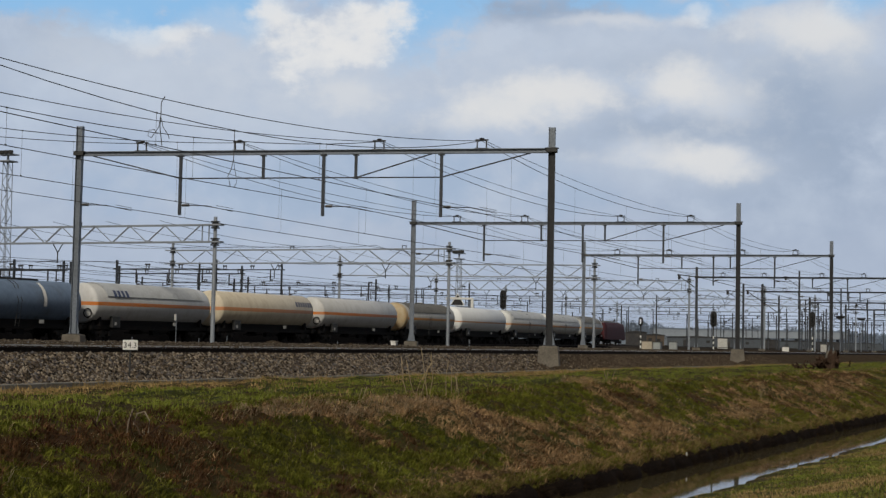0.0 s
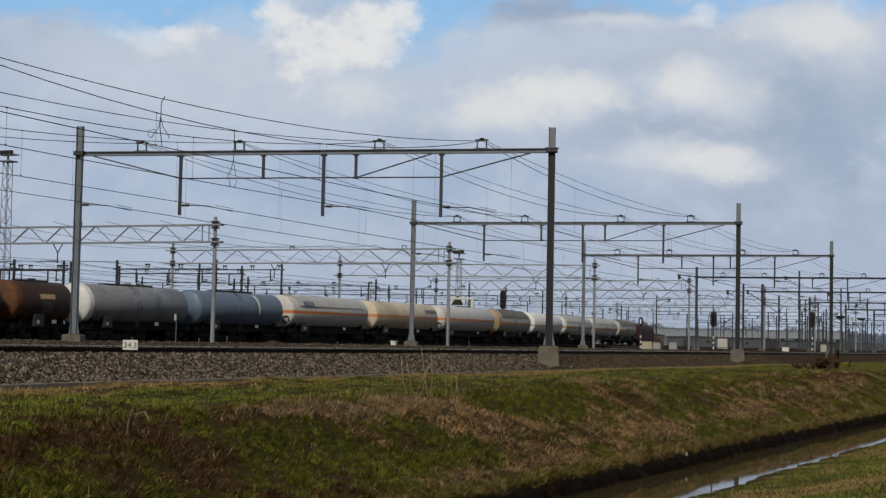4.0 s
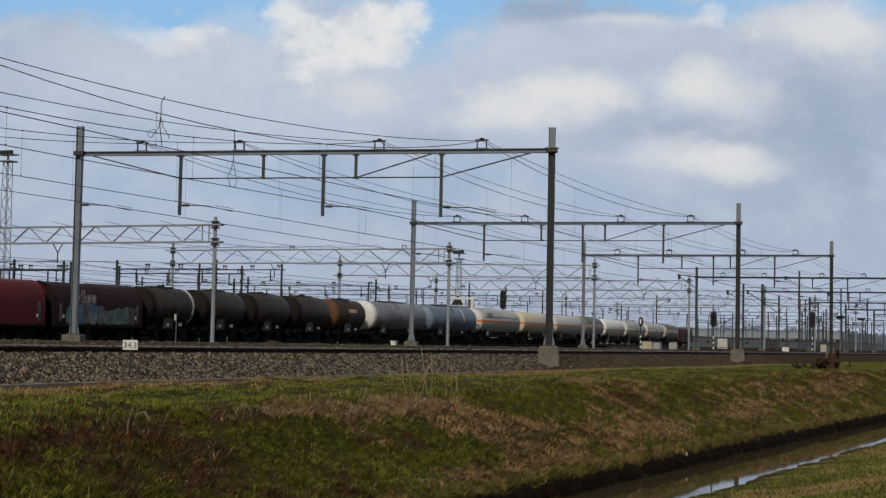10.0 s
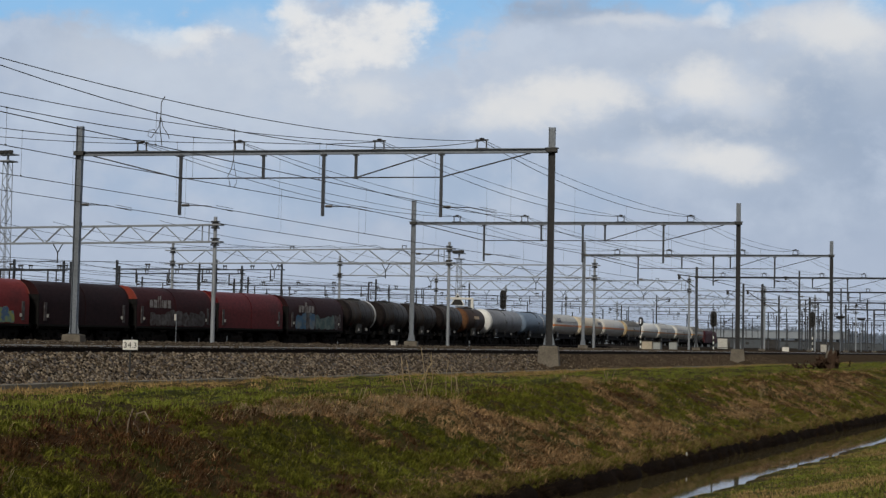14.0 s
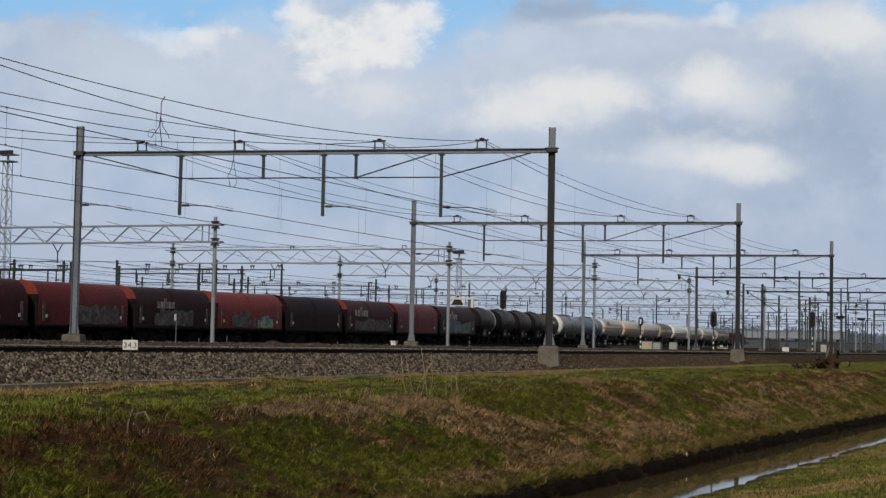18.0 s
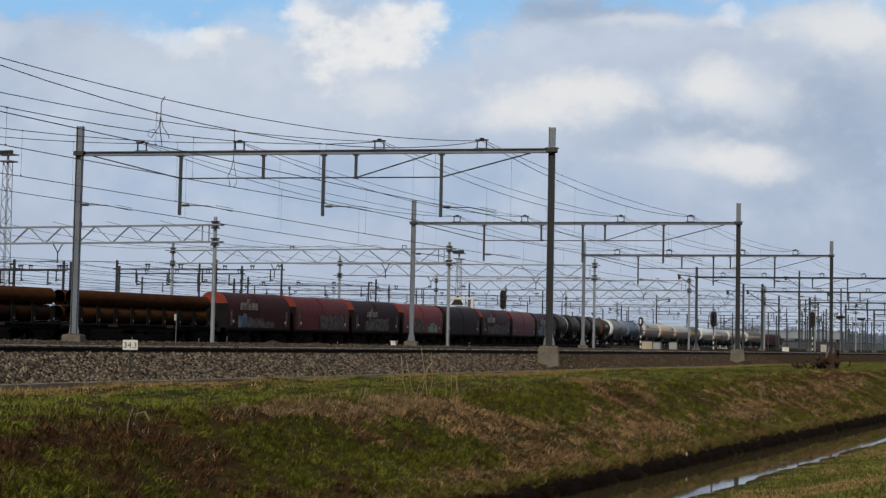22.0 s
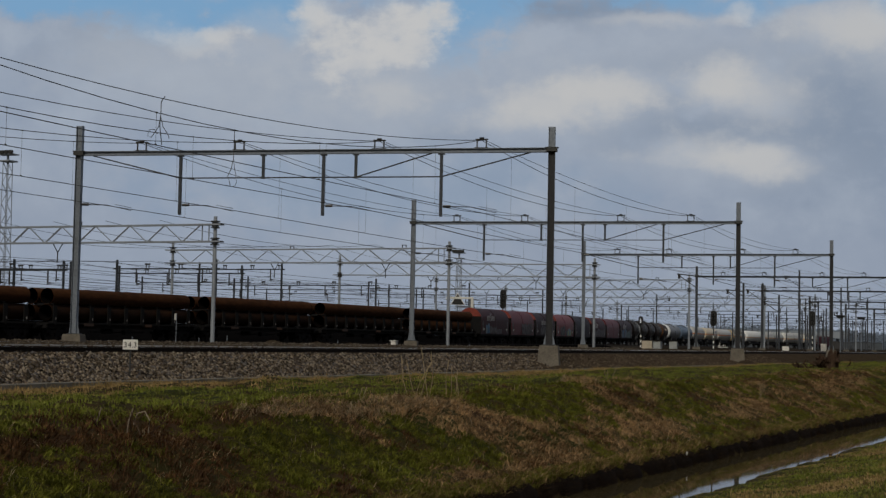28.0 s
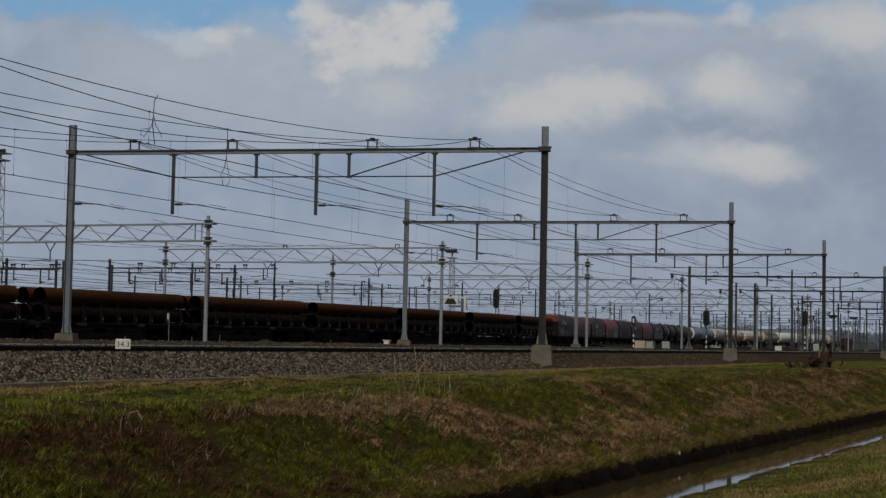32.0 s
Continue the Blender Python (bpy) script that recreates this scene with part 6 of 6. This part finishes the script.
def white_gantry():
    t = thing("white_gantry", "white painted steel frame above the yard", "frame", pose(-54, 120, -0.2))
    part("bar", Build().bar((-1.0, 0, 6.05), (2.7, 0, 6.05), 0.18, 0.26), WHITE, t, bevel=0.02)
    part("drop", Build().box(2.55, 0, 5.3, 0.34, 0.16, 1.4), WHITE, t, bevel=0.02)
    part("lower_bar", Build().bar((0.4, 0, 5.0), (2.4, 0, 5.0), 0.16, 0.22), STEEL, t, bevel=0.02)
    for x in (-0.8, 2.2):
        part("post", Build().box(x, 0.2, 3.0, 0.16, 0.16, 6.0), STEEL, t, smooth=0)


white_gantry()


def yard_lamp(x, y, h):
    t = thing("yard_lamp", "dark twin-headed yard lamp on a steel post", "lamp post", pose(x, y, -0.2), "yard lamps")
    part("post", Build().tube((0, 0, 0), (0, 0, h), 0.09, 8, 0.06), STEEL, t)
    part("lamp_head", Build().add([(-0.9, -0.4, h), (0.9, -0.4, h), (0.5, -0.3, h - 0.45), (-0.5, -0.3, h - 0.45), (-0.9, 0.4, h), (0.9, 0.4, h), (0.5, 0.3, h - 0.45), (-0.5, 0.3, h - 0.45)],
                                  [(0, 1, 2, 3), (7, 6, 5, 4), (0, 4, 5, 1), (1, 5, 6, 2), (2, 6, 7, 3), (3, 7, 4, 0)]), BLACK, t, smooth=0)


yard_lamp(-20, 209, 6.3)
yard_lamp(-20.5, 237, 6.6)


def loose_jumper():
    """A broken wire with loops that hangs from the catenary."""
    t = thing("hanging_jumper", "loose bent jumper wire hanging from the catenary", "wire", pose(-3.05, -25.4, -0.12))
    part("strand", Build().wire([(0.12, 0, 7.27), (0.0, 0, 7.1), (0, 0, 6.82), (-0.02, 0, 6.4), (0.06, 0, 5.87)], 0.014, 5), WIRE, t)
    part("strand", Build().wire([(0, 0, 6.75), (-0.06, 0, 6.4), (-0.30, 0, 6.10), (-0.42, 0, 6.16), (-0.38, 0, 6.32), (-0.2, 0, 6.33), (-0.1, 0, 6.2)], 0.011, 5), WIRE, t)
    part("strand", Build().wire([(0, 0, 6.7), (0.08, 0, 6.4), (0.26, 0, 6.16), (0.30, 0, 6.05)], 0.011, 5), WIRE, t)
    j = thing("hanging_jumper", "two thin jumper wires between feeder, catenary and contact wire", "wire", pose(-7.27, -14.1, 0))
    part("strand", Build().wire([(0, 0, 7.86), (0, 0, 7.4), (-0.02, 0, 6.75), (-0.10, 0, 6.4), (-0.24, 0, 6.15), (-0.16, 0, 5.95), (-0.12, 0, 5.76)], 0.014, 5), WIRE, j)
    part("strand", Build().wire([(0, 0, 6.75), (0.03, 0, 6.45), (0.10, 0, 6.2), (0.14, 0, 5.9), (0.02, 0, 5.76)], 0.010, 5), WIRE, j)


loose_jumper()


TROUGH = mat("trough_concrete", (0.21, 0.205, 0.195), (0.15, 0.145, 0.135), (0.09, 0.082, 0.065), 0.95, 0, 9, 0.6, 0.4, gloss=0.0)


def cable_trough():
    """Concrete lids along the foot of the ballast."""
    t = thing("cable_trough", "grey concrete cable trough at the foot of the ballast", "cable trough")
    lid = mesh_of("lid", Build().box(0, 0, 0, 0.34, 0.97, 0.16), TROUGH, 0, 0.008)
    rnd = random.Random(5)
    for k in range(110):
        part("lid", lid, TROUGH, t, at=pose(1.42 + rnd.uniform(-0.012, 0.012), -46 + k, -0.785 + rnd.uniform(-0.006, 0.006), 0, 0, rnd.uniform(-0.5, 0.5)))


cable_trough()


def spoil_heaps():
    rnd = random.Random(8)
    for x, y, l, h in ((-21.8, 15.5, 2.6, 0.44), (-21.6, 20.5, 3.4, 0.40), (-21.9, 25.5, 2.2, 0.36), (-21.9, 10.8, 1.6, 0.34)):
        b, n, k = Build(), 18, 5
        for j in range(k + 1):
            for i in range(n):
                a, q = 2 * math.pi * i / n, j / k
                w = 1 + 0.25 * math.sin(3 * a + x) + rnd.uniform(-0.08, 0.08)
                b.v.append((math.cos(a) * 0.8 * w * (1 - q), math.sin(a) * l / 2 * w * (1 - q), h * math.sin(q * math.pi / 2) + rnd.uniform(-0.06, 0.06)))
        b.f = [(j * n + i, j * n + (i + 1) % n, (j + 1) * n + (i + 1) % n, (j + 1) * n + i) for j in range(k) for i in range(n)]
        solid("gravel_mound", b, BALLAST, "low heap of spare ballast between the tracks", "gravel heap", "gravel mounds", smooth=60, m=pose(x, y, -0.25))


spoil_heaps()


def soil_mounds():
    """Soil banked up against the masts' foundations."""
    rnd = random.Random(18)
    for y, h in ((0.0, 0.26), (SPAN, 0.40), (2 * SPAN, 0.42)):
        b, n, k = Build(), 18, 6
        for j in range(k + 1):
            for i in range(n):
                a, q = 2 * math.pi * i / n, j / k
                w = 1 + 0.15 * math.sin(2 * a + y) + rnd.uniform(-0.06, 0.06)
                b.v.append((math.cos(a) * 0.75 * w * (1 - q), math.sin(a) * 1.2 * w * (1 - q), h * math.sin(q * math.pi / 2) + rnd.uniform(-0.03, 0.03)))
        b.f = [(j * n + i, j * n + (i + 1) % n, (j + 1) * n + (i + 1) % n, (j + 1) * n + i) for j in range(k) for i in range(n)]
        solid("soil_mound", b, BALLAST, "brown soil banked up against a mast foundation", "soil heap", "soil mounds", smooth=60, m=pose(0.52, y, -0.86))


soil_mounds()


def bed_stones():
    """Coarse stones lying about on the level bed between the tracks."""
    n = 26000
    y = -45 + 130 * RNG.random(n) ** 1.4
    x = -22.4 + 20.5 * RNG.random(n)
    lane = np.min(np.abs(x[:, None] - np.array(TRACKS)[None]), 1)
    k = (lane > 0.95) & (x < -4.6)
    x, y = x[k], y[k]
    n = len(x)
    z = np.interp(x, (-22.5, -20.6, -19.2, -18.8, -16.6, -15.5, -14.4, -12.2, -10.4, -8.6, -6.4, -5.35, -4.3, -2.1), (0.0, 0.05, -0.04, -0.05, -0.05, 0.0, -0.05, -0.05, 0.03, -0.05, -0.05, -0.01, -0.05, -0.12))
    s = 0.03 + 0.05 * RNG.random(n) ** 2 + 0.05 * (x < -20) * RNG.random(n)
    base = np.array([(1, 0, 0), (0, 1, 0), (-1, 0, 0), (0, -1, 0), (0, 0, 0.8), (0, 0, -0.8)], float)
    v = base[None] * (0.6 + 0.7 * RNG.random((n, 6, 1))) * s[:, None, None] + np.stack([x, y, z], -1)[:, None]
    tri = np.array([(0, 1, 4), (1, 2, 4), (2, 3, 4), (3, 0, 4), (1, 0, 5), (2, 1, 5), (3, 2, 5), (0, 3, 5)])
    f = (np.arange(n)[:, None, None] * 6 + tri).reshape(-1, 3)
    m = island_mat("bed_stone", [(0.035, 0.029, 0.024), (0.10, 0.082, 0.064), (0.065, 0.053, 0.042), (0.17, 0.15, 0.125)])
    tagged(new("bed_stones", bulk_mesh("bed_stones", v.reshape(-1, 3), f, m)), "light brown stones on the bed between the tracks", "stones", kind="stuff")


bed_stones()


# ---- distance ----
# distance haze is put into these bluish base colours, woods included
HAZE_WALL = mat("hall_wall_hazed", (0.20, 0.25, 0.33), (0.17, 0.215, 0.285), None, 0.8)
HAZE_ROOF = mat("hall_roof_hazed", (0.17, 0.20, 0.25), (0.14, 0.165, 0.21), None, 0.8)
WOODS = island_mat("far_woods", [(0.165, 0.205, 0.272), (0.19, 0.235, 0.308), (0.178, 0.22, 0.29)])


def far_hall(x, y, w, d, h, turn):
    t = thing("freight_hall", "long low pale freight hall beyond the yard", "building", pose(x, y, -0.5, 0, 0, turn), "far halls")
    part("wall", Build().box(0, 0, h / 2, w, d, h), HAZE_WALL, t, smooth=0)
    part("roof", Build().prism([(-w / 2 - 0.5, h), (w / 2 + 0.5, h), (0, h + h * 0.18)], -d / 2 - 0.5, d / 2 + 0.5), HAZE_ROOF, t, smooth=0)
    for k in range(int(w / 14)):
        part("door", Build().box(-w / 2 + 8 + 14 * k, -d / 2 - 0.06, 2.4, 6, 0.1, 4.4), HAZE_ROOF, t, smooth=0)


far_hall(-190, 620, 150, 40, 4.6, 20)
far_hall(-20, 760, 120, 40, 5.5, 10)
far_hall(-330, 700, 160, 50, 8, 25)


# concrete tinted blue-grey, the air's haze painted in
VIADUCT = mat("viaduct_hazed", (0.30, 0.345, 0.41), (0.26, 0.30, 0.36), (0.27, 0.31, 0.37), 0.9, 0, 0.4, 0.05)


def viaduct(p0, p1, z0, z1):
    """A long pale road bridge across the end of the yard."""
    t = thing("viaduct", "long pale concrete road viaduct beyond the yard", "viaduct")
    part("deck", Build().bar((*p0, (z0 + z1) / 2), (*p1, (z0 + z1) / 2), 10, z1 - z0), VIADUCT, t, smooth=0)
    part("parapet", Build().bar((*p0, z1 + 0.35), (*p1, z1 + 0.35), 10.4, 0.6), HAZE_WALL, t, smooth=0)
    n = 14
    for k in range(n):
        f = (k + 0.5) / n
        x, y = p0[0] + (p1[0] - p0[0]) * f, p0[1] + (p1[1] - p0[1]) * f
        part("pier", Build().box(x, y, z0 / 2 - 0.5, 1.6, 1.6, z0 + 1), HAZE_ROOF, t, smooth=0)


viaduct((-205, 765), (-110, 810), 6.2, 9.9)


def yard_mast(x, y, h, arm):
    t = thing("yard_mast", "plain grey steel mast in the distant yard", "mast", pose(x, y, 0.2), "distant yard masts")
    part("mast", Build().box(0, 0, h / 2, 0.24, 0.24, h), YARDSTEEL, t, smooth=0)
    part("bracket", Build().bar((0, 0, h - 1.2), (arm, 0, h - 0.9), 0.12, 0.12).bar((0, 0, h - 2.6), (arm, 0, h - 0.95), 0.08, 0.08), DARKSTEEL, t, smooth=0)
    part("insulator", Build().box(arm * 0.9, 0, h - 1.25, 0.3, 0.2, 0.5), INSUL, t, smooth=0)


MAST_RND = random.Random(31)
for k in range(46):
    yy = MAST_RND.uniform(250, 640)
    yard_mast(-20 - (yy - 60) * MAST_RND.uniform(0.02, 0.36), yy, MAST_RND.uniform(7.5, 11.5), MAST_RND.choice((-3.0, 3.0)))
for k in range(26):
    yy = MAST_RND.uniform(270, 620)
    yard_mast(-26 - (yy - 200) * MAST_RND.uniform(0.02, 0.17), yy, MAST_RND.uniform(6.5, 9.5), MAST_RND.choice((-2.6, 2.6)))

for x, y, h in ((-24, 124.2, 9.8), (-24, 150.7, 8.9), (-24, 163.7, 9.4), (-24, 175.9, 8.1), (-24, 192.8, 12.7), (-24, 235.8, 11.6), (-24, 270.8, 10.6)):
    yard_mast(x, y, h, -2.4)


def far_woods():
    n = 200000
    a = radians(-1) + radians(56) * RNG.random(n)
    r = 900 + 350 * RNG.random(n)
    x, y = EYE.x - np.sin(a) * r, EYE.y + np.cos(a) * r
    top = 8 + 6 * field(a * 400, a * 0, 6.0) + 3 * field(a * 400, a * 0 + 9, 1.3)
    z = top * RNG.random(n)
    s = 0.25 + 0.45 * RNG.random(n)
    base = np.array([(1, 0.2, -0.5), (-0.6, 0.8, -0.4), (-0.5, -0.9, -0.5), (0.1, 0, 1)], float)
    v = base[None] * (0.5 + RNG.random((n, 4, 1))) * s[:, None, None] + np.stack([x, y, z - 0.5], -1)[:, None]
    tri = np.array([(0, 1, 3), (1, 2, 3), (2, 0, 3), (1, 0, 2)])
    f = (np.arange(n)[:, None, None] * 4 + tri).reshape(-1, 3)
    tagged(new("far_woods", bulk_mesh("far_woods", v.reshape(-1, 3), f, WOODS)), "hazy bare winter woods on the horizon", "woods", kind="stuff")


far_woods()


SHED_DARK = mat("shed_dark", (0.045, 0.045, 0.05), (0.03, 0.03, 0.034), (0.08, 0.07, 0.06), 0.8, 0, 3, 0.6)
SHED_BLUE = mat("shed_blue_grey", (0.085, 0.102, 0.125), (0.062, 0.075, 0.093), (0.045, 0.047, 0.05), 0.7, 0, 3, 0.6)
SHED_BROWN = mat("shed_brown", (0.13, 0.10, 0.075), (0.09, 0.07, 0.055), None, 0.8)


def shed(x, y, sx, sy, sz, wall, label):
    """A low yard shed with a shallow roof."""
    t = thing("yard_shed", label, "shed", pose(x, y, 0.45, 0, 0, 15), "yard sheds")
    part("wall", Build().box(0, 0, sz / 2, sx, sy, sz), wall, t, smooth=0)
    part("roof", Build().prism([(-sx / 2 - 0.2, sz), (sx / 2 + 0.2, sz), (sx / 2 + 0.2, sz + 0.12), (0, sz + 0.45), (-sx / 2 - 0.2, sz + 0.12)], -sy / 2 - 0.2, sy / 2 + 0.2), SHED_DARK, t, smooth=0)
    part("door", Build().box(-sx * 0.2, -sy / 2 - 0.02, 1.0, 0.9, 0.06, 2.0), SHED_DARK, t, smooth=0)
    part("window", Build().box(sx * 0.2, -sy / 2 - 0.02, 1.5, 1.0, 0.05, 0.7), BLACK, t, smooth=0)


for x, y, sx, sy, sz, m, lb in (
        (-84, 309.3, 5, 6, 3.2, SHED_DARK, "dark low yard shed beside the tracks"),
        (-84, 325.9, 5, 6, 2.7, SHED_BROWN, "brown flat-roofed yard shed"),
        (-84, 369.9, 16, 6, 2.6, SHED_BLUE, "long blue-grey container shed in the yard"),
        (-84, 422.9, 14, 6, 2.8, SHED_BLUE, "blue-grey container shed in the yard"),
        (-95, 518.5, 11, 6, 3, SHED_DARK, "dark low yard shed beside the tracks"),
        (-95, 578.5, 16, 6, 3, SHED_BLUE, "blue-grey container shed in the yard"),
        (-95, 657.1, 14, 6, 3.2, SHED_DARK, "dark low yard shed beside the tracks"),
        (-95, 757.9, 22, 6, 3.4, SHED_BLUE, "long blue-grey container shed in the yard")):
    shed(x, y, sx, sy, sz, m, lb)


# ---- what moves ----
def motions():
    for ob, mid, half in TRAIN:
        walk(ob, [(t, on_track(mid + 7.35 * t + 0.0523 * t * t, half)) for t in range(0, 33)])
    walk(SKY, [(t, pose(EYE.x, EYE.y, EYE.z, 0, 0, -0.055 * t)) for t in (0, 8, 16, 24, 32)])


motions()
